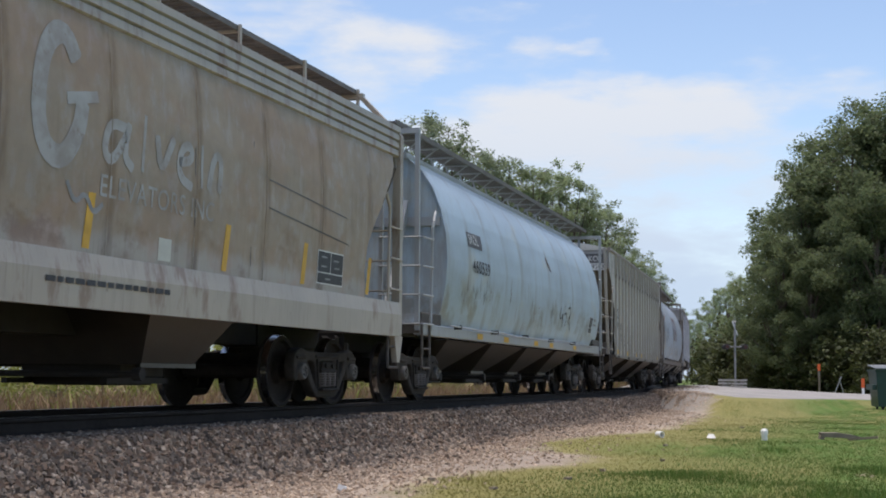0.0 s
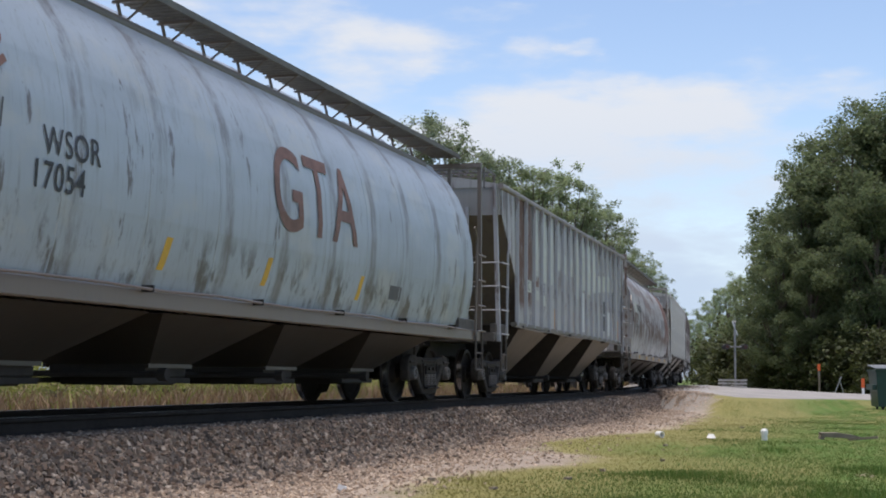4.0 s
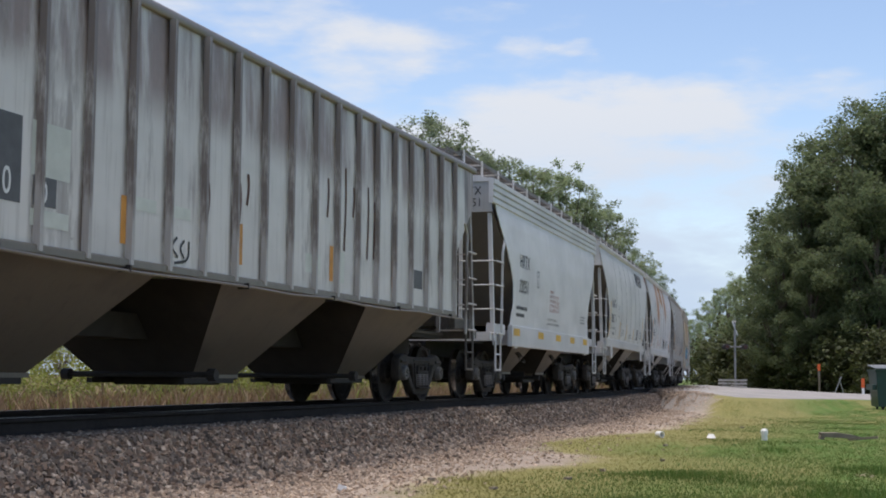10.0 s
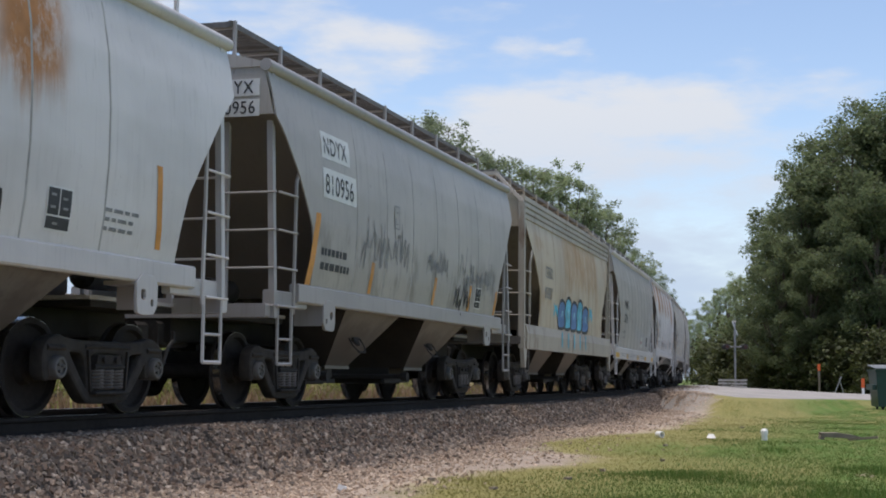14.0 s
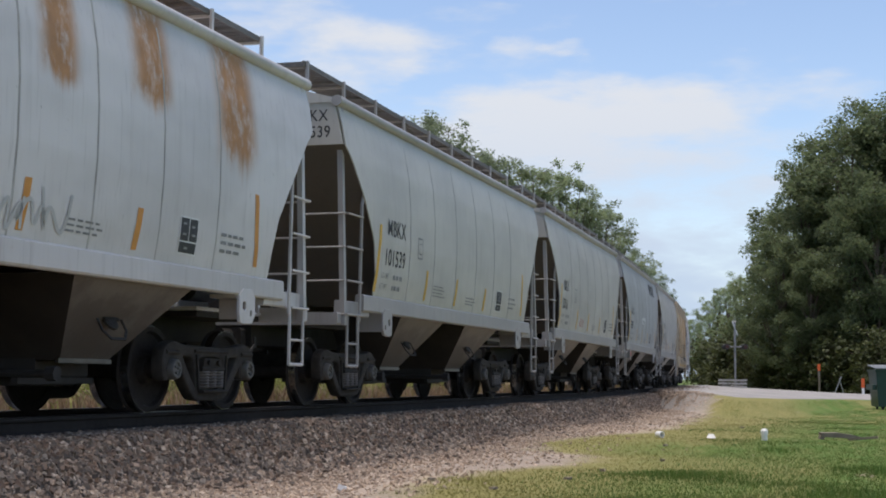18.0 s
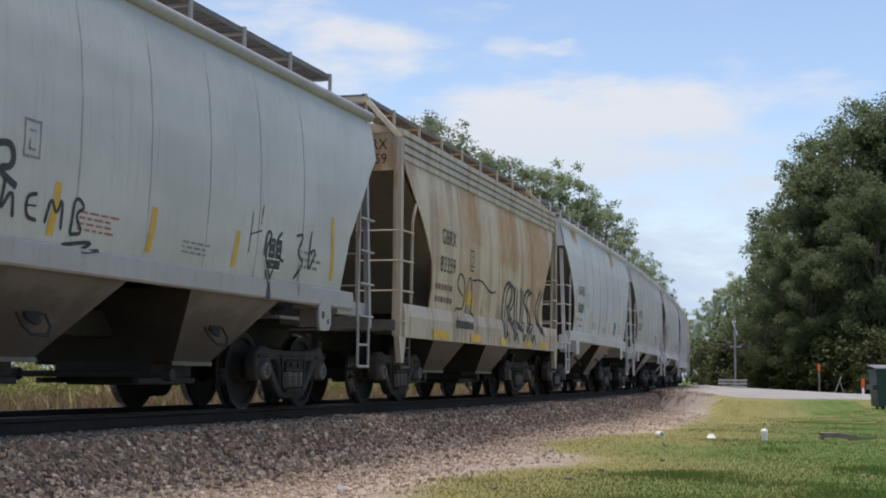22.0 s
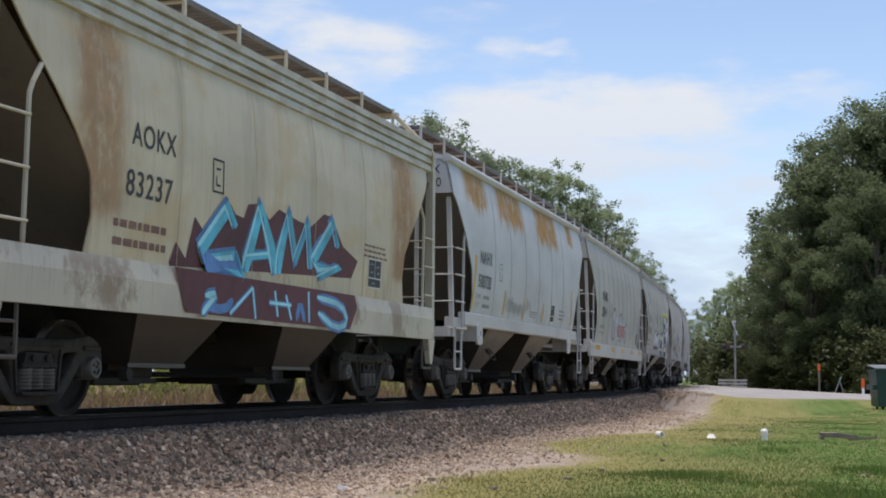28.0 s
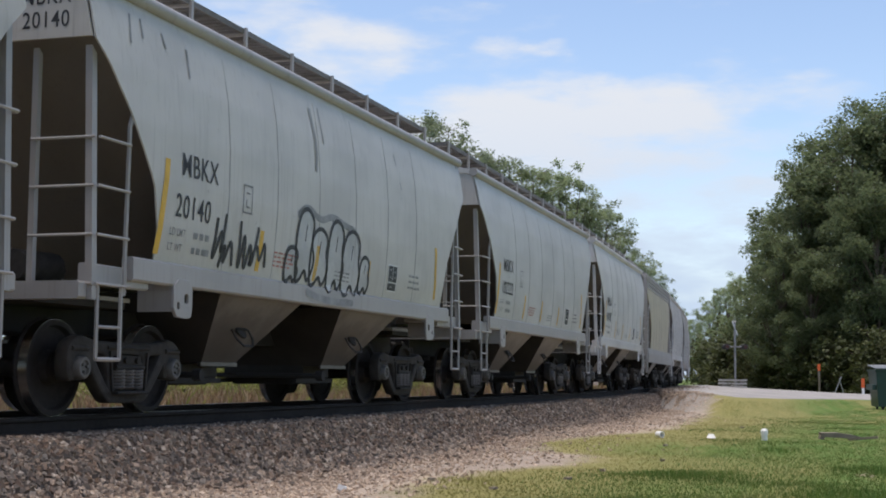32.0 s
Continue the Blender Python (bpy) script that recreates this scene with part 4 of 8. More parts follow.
    def strokes(self, lines, width, mat, lift=0.007, name="graffiti", label="spray-painted graffiti", smooth=3):
        """Brush lines: each a list of (u, z)."""
        for pts in lines:
            v, f = [], []
            p = [Vector(q) for q in pts]
            for _ in range(smooth if len(p) > 2 else 0):
                q = [p[0]]
                for a, b in zip(p, p[1:]):
                    q += [a * 0.75 + b * 0.25, a * 0.25 + b * 0.75]
                p = q + [p[-1]]
            k = len(v)
            n = len(p)
            for i in range(n):
                d = (p[min(i + 1, n - 1)] - p[max(i - 1, 0)])
                d = d.normalized() if d.length > 1e-6 else Vector((1, 0))
                w = width * (0.5 if i in (0, n - 1) else 1.0) / 2
                v += [(p[i].x - d.y * w, p[i].y + d.x * w), (p[i].x + d.y * w, p[i].y - d.x * w)]
            f += [(k + 2 * i, k + 2 * i + 1, k + 2 * i + 3, k + 2 * i + 2) for i in range(n - 1)]
            self.lay(name, v, f, mat, lift, label, True)

    def blob(self, pts, mat, lift=0.005, name="graffiti", label="", smooth=2):
        """A filled outline, fanned from its middle and split in rings so that it follows the side."""
        p = [Vector(q) for q in pts]
        for _ in range(smooth):
            q = []
            for a, b in zip(p, p[1:] + p[:1]):
                q += [a * 0.75 + b * 0.25, a * 0.25 + b * 0.75]
            p = q
        c = sum(p, Vector((0, 0))) / len(p)
        n = len(p)
        v, f = [tuple(c)], []
        rings = 5
        for r in range(1, rings + 1):
            v += [tuple(c + (q - c) * r / rings) for q in p]
        f += [(0, 1 + i, 1 + (i + 1) % n) for i in range(n)]
        f += [(1 + (r - 1) * n + i, 1 + r * n + i, 1 + r * n + (i + 1) % n, 1 + (r - 1) * n + (i + 1) % n) for r in range(1, rings) for i in range(n)]
        return self.lay(name, v, f, mat, lift, label, True)

    def shape(self, pts, mat, lift=0.006, label="", smooth=1):
        """A filled outline of any form, cut level by level so that it follows the side."""
        p = [Vector(q) for q in pts]
        for _ in range(smooth):
            p = [a.lerp(b, k) for a, b in zip(p, p[1:] + p[:1]) for k in (0.2, 0.8)]
        bm = bmesh.new()
        bm.faces.new([bm.verts.new((q.x, q.y, 0)) for q in p])
        for i in range(9, 28):
            bmesh.ops.bisect_plane(bm, geom=[*bm.verts, *bm.edges, *bm.faces], plane_co=(0, i * 0.15, 0), plane_no=(0, 1, 0))
        bmesh.ops.triangulate(bm, faces=bm.faces)
        bm.verts.index_update()
        v, f = [(q.co.x, q.co.y) for q in bm.verts], [tuple(q.index for q in face.verts) for face in bm.faces]
        bm.free()
        return self.lay("graffiti", v, f, mat, lift, label, True)


CARS = []


def brake_pipe(L, z):
    r = random.Random(int(L * 100))
    pts = [(-L / 2 + 1.7 + (L - 3.4) * i / 12, -1.63, z + r.uniform(-0.02, 0.02)) for i in range(13)]
    v, f = [], []
    for x, y, z in pts:
        v += [(x, y + 0.016 * math.cos(a), z + 0.016 * math.sin(a)) for a in (i * math.pi / 3 for i in range(6))]
    for i in range(12):
        f += [(6 * i + j, 6 * i + (j + 1) % 6, 6 * i + 6 + (j + 1) % 6, 6 * i + 6 + j) for j in range(6)]
    return Geo().put(v, f).mesh("brake_pipe", M["steel"], 40)


def pipe_clip(z):
    return Geo().box(-0.012, 0.012, -1.648, -1.52, z - 0.022, z + 0.045).mesh("pipe_clip", M["under"])


def mirrored(key, make, x=False, y=False):
    """The mesh that make() builds, mirrored in x and/or y."""
    def do():
        me = stored(key, make).copy()
        me.transform(Matrix.Diagonal((-1 if x else 1, -1 if y else 1, 1, 1)))
        if x != y:
            me.flip_normals()
        return me
    return stored(key + ("_mx" if x else "") + ("_my" if y else ""), do) if (x or y) else stored(key, make)


def wagon(kind, u0, u1, body, fittings, label, end=None, seam=7, rib_paint=None, sills=None, bays=None, rib_count=19, eaves=None):
    """A covered hopper from u0 to u1 along the train. body, fittings, end: paints of shell, ironwork and end sheets."""
    L = round(u1 - u0, 2)
    form = FORMS[kind]
    fk = {"panel": "smooth", "fluted": "smooth", "deep": "ribbed"}.get(kind, kind)
    car = tagged(new("hopper_wagon"), label, "freight car", "wagons of the train")
    car["length"] = L
    k = f"{kind}{L}"
    more = 0.25 if kind == "round" else 0.0
    tank = pose(more, 0, 0)
    for sgn in (-1, 1):
        hung("side_sheet", stored(k + f"side{sgn}", lambda: side_sheet(form, L + 2 * more, sgn)), car, tank, body)
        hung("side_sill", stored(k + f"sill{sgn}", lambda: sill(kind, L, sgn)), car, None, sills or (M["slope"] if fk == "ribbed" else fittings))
        hung("eave_rail", stored(k + f"eave{sgn}", lambda: eave_rail(form, L, kind, sgn)), car, None, eaves or sills or fittings)
    hung("roof", stored(k + "roof", lambda: roof_shell(form, L + 2 * more)), car, tank, body)
    for flip in (False, True):
        hung("end_head", mirrored(k + "head", lambda: end_wall(form, L + 2 * more, kind, "head"), flip), car, tank, end or body)
        base = pose(L / 2 if flip else -L / 2, 0, 0)
        if kind == "round":
            base = pose(L / 2 + 2 * more if flip else -L / 2, 0, 0)
            hung("end_beam", mirrored("endbeam", end_beam, flip), car, base, fittings)
            for y in (-0.85, 0.85):
                hung("end_brace", mirrored("endbrace", end_brace, flip), car, base @ pose(0, y, 0), fittings)
        else:
            hung("slope_sheet", mirrored(k + "slope", lambda: end_wall(form, L, kind, "slope"), flip), car, None, M["slope_pale" if kind in ("smooth", "fluted", "panel") else "slope"], "slope sheet darkened by grime and painted-in shade")
        base = pose(L / 2 if flip else -L / 2, 0, 0)
        hung("end_platform", mirrored(fk + "platform", lambda: end_platform(kind), flip), car, base, fittings if fk == "smooth" else M["deck_grime"], "" if fk == "smooth" else "grimy end deck")
        hung("draft_sill", mirrored(fk + "draft", lambda: draft_sill(kind), flip), car, base)
        hung("brake_cylinder", mirrored("fittings", end_fittings, flip), car, base)
        hung("brake_valve", mirrored("valve", brake_valve, flip), car, base)
        hung("coupler", mirrored("coupler", coupler, flip, flip), car, base)
        hung("air_hose", mirrored("hose", air_hose, flip, flip), car, base)
        for far in (False, True):
            post = hung("corner_post", mirrored(fk + "post", lambda: corner_post(fk), flip, far), car, base, fittings)
            hung("inner_stile", mirrored(fk + "inner", lambda: inner_stile(fk), flip, far), post, None, fittings)
            for i in range(4):
                hung("grab_iron", mirrored(fk + "endrung", lambda: end_rung(fk), flip, far), post, pose(0, 0, 1.20 + 0.44 * i), fittings)
            if kind == "ribbed" and not far:
                tagged(hung("end_walk", mirrored("endwalk", lambda: end_walk(L), flip, far), car, base), "grated roof platform", "", "", "stuff")
            if far:
                continue
            hung("ladder_stile", mirrored(fk + "stile", lambda: ladder_stile(fk), flip), post, None, fittings)
            for i in range(4):
                hung("rung", mirrored(fk + "rung", lambda: side_rung(fk), flip), post, pose(0, 0, 1.20 + 0.44 * i), fittings)
            hung("stirrup_step", mirrored(fk + "step", lambda: hanging_step(fk), flip), car, base, fittings if fk == "smooth" else M["deck_grime"], "" if fk == "smooth" else "grimy stirrup step")
        for sgn in (-1, 1):
            if kind in ("smooth", "fluted"):
                x = 2.28 - L / 2
                hung("jacking_pad", mirrored("pad", jacking_pad, flip, sgn > 0), car, pose(-x if flip else x, 0, 0), fittings)
    hung("brake_wheel", stored("brake_wheel", brake_wheel), car, pose(-L / 2 + 0.62, 0.35, 2.5))
    for x in form["bays"]:
        bay = hung("hopper_bay", stored(kind + "bay", lambda: hopper_bay(form)), car, pose(x * L / (12.4 if len(form["bays"]) == 2 else 17.6), 0, 0), bays or M["bay_tan" if kind in ("ledge", "deep", "round") else "bay" if kind in ("ribbed", "panel") else "bay_pale"], "dark hopper bay")
        hung("discharge_gate", stored("gate", discharge_gate), bay)
        if kind in ("smooth", "panel", "fluted"):
            tl, bl, tw, bw, zt = form["bay"]
            hung("port", stored("port", bay_hatch), bay, pose(-0.05, -(tw + bw) / 2 - 0.012, (zt + form["foot"]) / 2, -math.degrees(math.atan2(tw - bw, zt - form["foot"]))))
    cs = Geo().box(-L / 2 + 1.0, L / 2 - 1.0, -0.26, 0.26, 0.80, 1.08)
    hung("centre_sill", stored(k + "cs", lambda: cs.mesh("centre_sill", M["under"])), car)
    if form["walk"]:
        tagged(hung("roof_walk", stored(k + "walk", lambda: grating(L, kind)), car), "dark steel grating", "", "", "stuff")
        hatch_covers(car, L, body)
        n = 9
        for i in range(n):
            for far in (False, True):
                hung("walk_post", mirrored("walkpost", walk_post, False, far), car, pose(-L / 2 + 0.7 + (L - 1.4) * i / (n - 1), 0, 0), fittings)
    if kind == "round":
        tagged(hung("running_board", stored(k + "board", lambda: grating(L, kind)), car), "dark steel grating", "", "", "stuff")
        hatch_covers(car, L, body)
        for i in range(15):
            for far in (False, True):
                hung("board_bracket", mirrored("bracket", board_bracket, False, far), car, pose(-L / 2 + 1.9 + (L - 3.8) * i / 14, 0, 0), fittings)
    if kind in ("round", "ribbed", "deep"):
        z = {"round": 1.20, "ribbed": 1.36, "deep": 0.99}[kind]
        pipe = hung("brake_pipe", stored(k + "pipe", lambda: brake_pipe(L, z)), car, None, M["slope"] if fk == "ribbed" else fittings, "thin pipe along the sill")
        for i in range(6):
            hung("pipe_clip", stored(f"clip{z}", lambda: pipe_clip(z)), pipe, pose(-L / 2 + 2.4 + (L - 4.8) * i / 5, 0, 0), M["under"])
    if fk == "ribbed":
        n = rib_count
        for i in range(n):
            for far in (False, True):
                hung("rib", mirrored(kind + "rib", lambda: ribs(form, L), False, far), car, pose(-L / 2 + 2.04 + (L - 4.08) * i / (n - 1), 0, 0), rib_paint or fittings)
    elif seam:
        for i in range(1, seam):
            hung("weld_seam", stored(kind + "seam", lambda: seam_strip(form)), car, pose(-L / 2 + 1.9 + (L - 3.8) * i / seam, 0, 0), M["seam"] if kind in ("smooth", "panel") else body)
    for x in (-L / 2 + form["truck"], L / 2 - form["truck"]):
        bogie(car, x)
    CARS.append((car, (u0 + u1) / 2, L / 2 - form["truck"]))
    return Side(car, kind, L)


# ---- the train ----
ENDS = [-185.7, -168.52, -150.95, -133.42, -116.23, -98.38, -81.13, -63.43, -46.01, -33.66, -21.52, -9.19, 3.0, 15.22, 27.4, 39.6, 52.0, 64.0,
        76.4, 88.76, 100.8, 113.2, 125.6, 137.75, 150.55, 163.0, 175.75, 188.4, 201.01, 213.62]
while len(ENDS) < 41:
    ENDS.append(round(ENDS[-1] + 12.4, 2))
WHITE, PALE, GREY, WARM = (0.60, 0.61, 0.62), (0.50, 0.51, 0.51), (0.40, 0.41, 0.41), (0.46, 0.45, 0.41)
TAN, BLUE = (0.52, 0.40, 0.23), (0.40, 0.46, 0.51)


def smooth_marks(s, mark, number, seed, stripes="yellow", z=2.38, plate=True, worn=False):
    """The usual stencils of a smooth-sided wagon."""
    ink = "grey_ink" if worn else "ink"
    s.text(mark, 2.08, z, 0.23, ink)
    s.text(number, 2.0, z - 0.42, 0.23, ink)
    for i, words in enumerate(("LD LMT", "LT WT")):
        s.text(words, 1.92, 1.77 - 0.15 * i, 0.075, "grey_ink", 0.85)
    s.bars(2.42, 1.77, 0.4, 2, "grey_ink", 0.065, 0.15, seed)
    s.box_mark(3.5, 2.16, 0.24, 0.32, "grey_ink")
    if stripes:
        for u, z0, z1 in ((1.66, 1.56, 2.50), (3.95, 1.56, 2.02), (5.6, 1.56, 2.0), (7.42, 1.56, 1.96), (s.L - 2.15, 1.60, 2.40)):
            s.patch(u, u + 0.10, z0, z1, stripes, 0.0045, "stripe", "faded reflective stripe", 0.09 if u < 2 else (-0.1 if u > 9 else 0.05))
    s.bars(4.4, 1.80, 0.6, 4, "red_ink" if seed % 2 else "grey_ink", 0.02, 0.05, seed + 1)
    s.bars(6.3, 1.72, 0.55, 3, "grey_ink", 0.02, 0.05, seed + 2)
    s.stencil_box(8.3, 1.60, 0.38, 0.38)
    s.bars(9.2, 1.86, 0.55, 3, "grey_ink", 0.035, 0.085, seed + 3)


def end_text(s, mark, number, x=0.50, z=3.74, h=0.15, mat="ink", mid_y=-1.05):
    """Marks on the head of the end that faces the camera."""
    v, f = [], []
    for t, zz in ((mark, z), (number, z - h * 1.45)):
        if not t:
            continue
        a, b = glyphs(t, h, 0.86)
        mid = max(p[0] for p in a) / 2
        k = len(v)
        v += [(x - 0.004 - s.L / 2, mid_y - (p[0] - mid), zz + p[1]) for p in a]
        f += [tuple(i + k for i in q) for q in b]
    me = bpy.data.meshes.new("end_lettering")
    me.from_pydata(v, [], f)
    me.materials.append(M[mat])
    hung("end_lettering", me, s.car, None, None, "stencilled marks on the end")


def scrawl(u, z, w, h, letters, seed, lean=0.15):
    """Lines of a hand-drawn tag that nobody can read: spikes, hooks and loops."""
    r = random.Random(seed)
    out = []
    for i in range(letters):
        a, d = u + w * i / letters, w / letters * 1.25
        n = r.randrange(3, 7)
        low = r.random() < 0.5
        top, foot = r.uniform(0.65, 1.1), r.uniform(-0.15, 0.2)
        p = [((k + r.uniform(-1.1, 1.1)) / n, (foot if low == (k % 2 == 0) else top) + r.uniform(-0.16, 0.16)) for k in range(n + 1)]
        out.append([(a + d * (x + lean * y), z + h * y) for x, y in p])
    return out


def emblem(s, u, z, w, h, mat="ink"):
    """A slanted logo, drawn as plain blocks."""
    for a, b, low in ((0.0, 0.22, 0.0), (0.27, 0.36, 0.35), (0.41, 0.50, 0.0), (0.54, 0.70, 0.62), (0.57, 0.66, 0.0), (0.75, 1.0, 0.0)):
        s.patch(u + a * w, u + b * w, z + low * h, z + h, mat, 0.006, "emblem", "dark slanted emblem", (0.12 if a > 0.7 else -0.05) * (1 - low))


def make_train():
    P = paint
    iron_white = P("ironwork_white", (0.52, 0.53, 0.54), 0.22, 0.3, seed=3)
    iron_grey = P("ironwork_grey", (0.33, 0.33, 0.33), 0.25, 0.4, seed=4)
    iron_tan = P("ironwork_tan", (0.41, 0.365, 0.30), 0.35, 0.5, seed=5, patches=[((0.24, 0.14, 0.085), 0.8, 4.2, (1.8, 1.8, 0.6), 0.52, 0.66, 0.7)])
    iron_rust = P("ironwork_rusty", (0.22, 0.20, 0.19), 0.5, 0.4, seed=6)
    iron_blue = P("ironwork_blue_grey", (0.33, 0.37, 0.40), 0.25, 0.4, seed=7)
    E = ENDS

    # tan wagon with a long ghostly tag
    s = wagon("ledge", E[0], E[1], P("paint_dusty_brown", (0.37, 0.335, 0.295), 0.16, 0.6, [(-8, 8, 2.0, 1.3, 0.25)], 1, (0.15, 0.11, 0.085), ((0.36, 0.25, 0.20), 0.47, 0.7), (0.27, 0.18, 0.085), stain_alpha=0.5,
                patches=[((0.20, 0.115, 0.075), 1.4, 2.1, (0.9, 0.9, 1.2), 0.52, 0.68, 0.7), ((0.40, 0.40, 0.38), 1.7, 3.0, (0.35, 0.4, 0.6), 0.52, 0.68, 0.5)], lines=(-8.59 + 1.9, 1.6725, (0.11, 0.075, 0.055), 0.8)), iron_tan,
              "dusty brown covered hopper with faded graffiti and rust", seam=8)
    script = [[(8.02, 3.12), (7.85, 3.38), (7.55, 3.2), (7.4, 2.7), (7.5, 2.3), (7.8, 2.2), (8.05, 2.5), (8.1, 2.78)], [(7.85, 2.76), (8.35, 2.86)], [(8.85, 2.66), (8.55, 2.68), (8.45, 2.4), (8.6, 2.3), (8.85, 2.6)], [(8.9, 2.72), (8.8, 2.4), (8.98, 2.3)],
              [(9.2, 2.85), (9.15, 2.3)], [(9.42, 2.7), (9.5, 2.32), (9.75, 2.72)], [(9.86, 2.5), (10.15, 2.56), (10.08, 2.72), (9.88, 2.62), (9.86, 2.36), (10.15, 2.28)], [(10.35, 2.75), (10.35, 2.3)], [(10.5, 2.3), (10.62, 2.7), (10.8, 2.66), (10.74, 2.3)]]
    for i, stroke in enumerate(script):
        s.strokes([stroke], 0.21 if i < 2 else 0.10, "ghost", 0.0045, "lettering", "worn pale painted script", 2)
    s.text("ELEVATORS INC", 8.42, 1.99, 0.20, "ghost", 1.0, 0.0045)
    s.strokes([[(7.9, 2.05), (8.05, 1.86), (8.2, 2.0), (8.35, 1.8), (8.5, 1.92)]], 0.05, "tag_grey", 0.006)
    s.patch(9.55, 9.8, 1.5, 1.72, "panel_pale", 0.004, "patch", "pale yellow patch")
    s.bars(7.6, 1.17, 2.6, 1, "ink", 0.05, 0.1, 6)
    s.stencil_box(13.5, 1.54, 0.85, 0.42)
    for u in (8.2, 10.9, 13.0, 15.2):
        s.patch(u, u + 0.12, 1.5, 2.0, "yellow", 0.0045, "stripe", "faded yellow stripe", 0.06)
    s.strokes([[(11.6, 3.0), (11.6, 1.6)], [(10.2, 2.7), (10.25, 1.9)], [(12.0, 2.62), (14.4, 2.44)], [(12.0, 2.3), (14.5, 2.1)]], 0.03, "panel_dark", label="dark scratches", smooth=0)

    # pale blue tank-bodied wagons and the ribbed ones between them
    s = wagon("round", E[1], E[2], P("paint_pale_blue", (0.40, 0.50, 0.57), 0.12, 0.35, [], 2, (0.24, 0.22, 0.16), ((0.46, 0.45, 0.36), 0.56, 0.5), patches=[((0.26, 0.235, 0.17), 1.2, 2.0, (0.8, 0.8, 0.7), 0.46, 0.62, 0.7), ((0.10, 0.08, 0.06), 1.3, 2.1, (2.5, 2.5, 0.6), 0.60, 0.66, 0.8)], lines=(-8.785 + 2.9, 1.35, (0.22, 0.20, 0.17), 0.45)), iron_blue, "pale blue round-bodied covered hopper, grimy below", seam=0)
    s.patch(3.05, 4.05, 2.62, 2.88, "panel_dark", 0.004, "panel", "black name panel")
    s.text("SKOL", 3.13, 2.68, 0.17, "white", 1.0, 0.008)
    s.text("460539", 3.3, 2.2, 0.22, "ink", 1.2)
    s.strokes([[(11.3, 2.0), (11.15, 1.82), (11.4, 1.7), (11.5, 1.9), (11.6, 1.55)], [(11.75, 2.1), (11.7, 1.6)], [(11.7, 1.85), (11.95, 1.9), (11.95, 1.58)], [(12.3, 2.12), (12.2, 1.62)], [(12.1, 2.0), (12.45, 2.05), (12.4, 1.8), (12.2, 1.82), (12.6, 1.5)]], 0.04, "tag_black", label="black spray-painted tag", smooth=2)
    for u in (3.9, 5.9, 8.6, 10.2, 13.0):
        s.patch(u, u + 0.4, 1.06, 1.16, "yellow", 0.004, "stripe", "yellow reflective stripe")
    s.strokes([[(9.8, 2.98), (9.95, 2.86), (10.15, 2.70)]], 0.10, "rust_patch", label="dark rusty scrape", smooth=1)
    s.stencil_box(15.02, 1.52, 0.42, 0.42)
    s.bars(15.6, 1.84, 0.4, 2, "grey_ink", 0.06, 0.12, 14)
    r = random.Random(61)
    for i in range(16):
        u, z = r.uniform(2.5, 15.5), r.uniform(1.4, 2.3)
        s.strokes([[(u, z), (u + r.uniform(-0.04, 0.04), z - r.uniform(0.1, 0.35))]], r.uniform(0.02, 0.045), "brown_ink", 0.005, "rust_run", "brown rust run")

    s = wagon("deep", E[2], E[3], P("paint_cream", (0.53, 0.53, 0.515), 0.10, 0.3, seed=3, lines=(-8.765 + 2.04, 0.8406, (0.10, 0.07, 0.05), 0.9), patches=[((0.16, 0.095, 0.06), 1.2, 4.0, (1.6, 1.6, 0.6), 0.63, 0.67, 0.85), ((0.47, 0.49, 0.49), 1.5, 2.5, (0.7, 0.7, 0.7), 0.48, 0.60, 0.4), ((0.11, 0.07, 0.045), 1.0, 1.35, (2.2, 2.2, 1.6), 0.50, 0.58, 0.85)]), P("paint_cream_ribs", (0.36, 0.33, 0.28), 0.6, 0.8, seed=9, patches=[((0.06, 0.04, 0.03), 1.2, 4.0, (3, 3, 0.8), 0.56, 0.62, 0.9)]), "cream ribbed covered hopper with dark streaks", iron_grey, rib_count=17, eaves=iron_rust)
    s.shift = -0.35
    s.patch(2.72, 3.36, 2.12, 2.40, "panel_dark", 0.004, "panel", "black name panel")
    s.text("KO", 2.80, 2.16, 0.2, "white", 0.95, 0.008)
    s.text("769", 2.72, 1.84, 0.20, "ink", 1.0)
    s.text("303", 3.5, 1.82, 0.20, "ink", 0.9)
    s.text("742", 5.4, 1.78, 0.18, "grey_ink", 0.9)
    s.bars(3.62, 1.62, 0.5, 2, "grey_ink", 0.07, 0.14, 51)
    s.bars(4.5, 1.62, 0.5, 3, "grey_ink", 0.06, 0.13, 52)
    s.bars(6.2, 1.66, 0.5, 3, "grey_ink", 0.06, 0.13, 53)
    s.bars(5.35, 1.45, 0.5, 1, "grey_ink", 0.06, 0.13, 54)
    for u in (2.75, 5.38, 8.0, 9.7, 12.4, 15.3):
        s.patch(u, u + 0.5, 1.09, 1.22, "yellow", 0.0045, "stripe", "yellow reflective stripe")
    s.stencil_box(13.24, 1.28, 0.4, 0.42)
    for i in range(16):
        u = 2.52 + 0.8406 * i
        s.patch(u, u + 0.70, 2.62 + 0.02 * (i % 3), 2.632 + 0.02 * (i % 3), "grey_ink", 0.003, "weld_line", "faint level weld line")
    for a, z, d in ((11.1, 3.2, 0.6), (11.75, 3.3, 0.7), (12.3, 2.4, 0.45), (9.4, 2.2, 0.5), (9.9, 2.1, 0.3), (7.7, 2.6, 0.3), (8.2, 2.1, 0.45), (13.0, 1.9, 0.5), (5.9, 3.3, 0.2)):
        s.strokes([[(a, z), (a + 0.02, z - d)]], 0.035, "brown_ink", label="dark rust run")
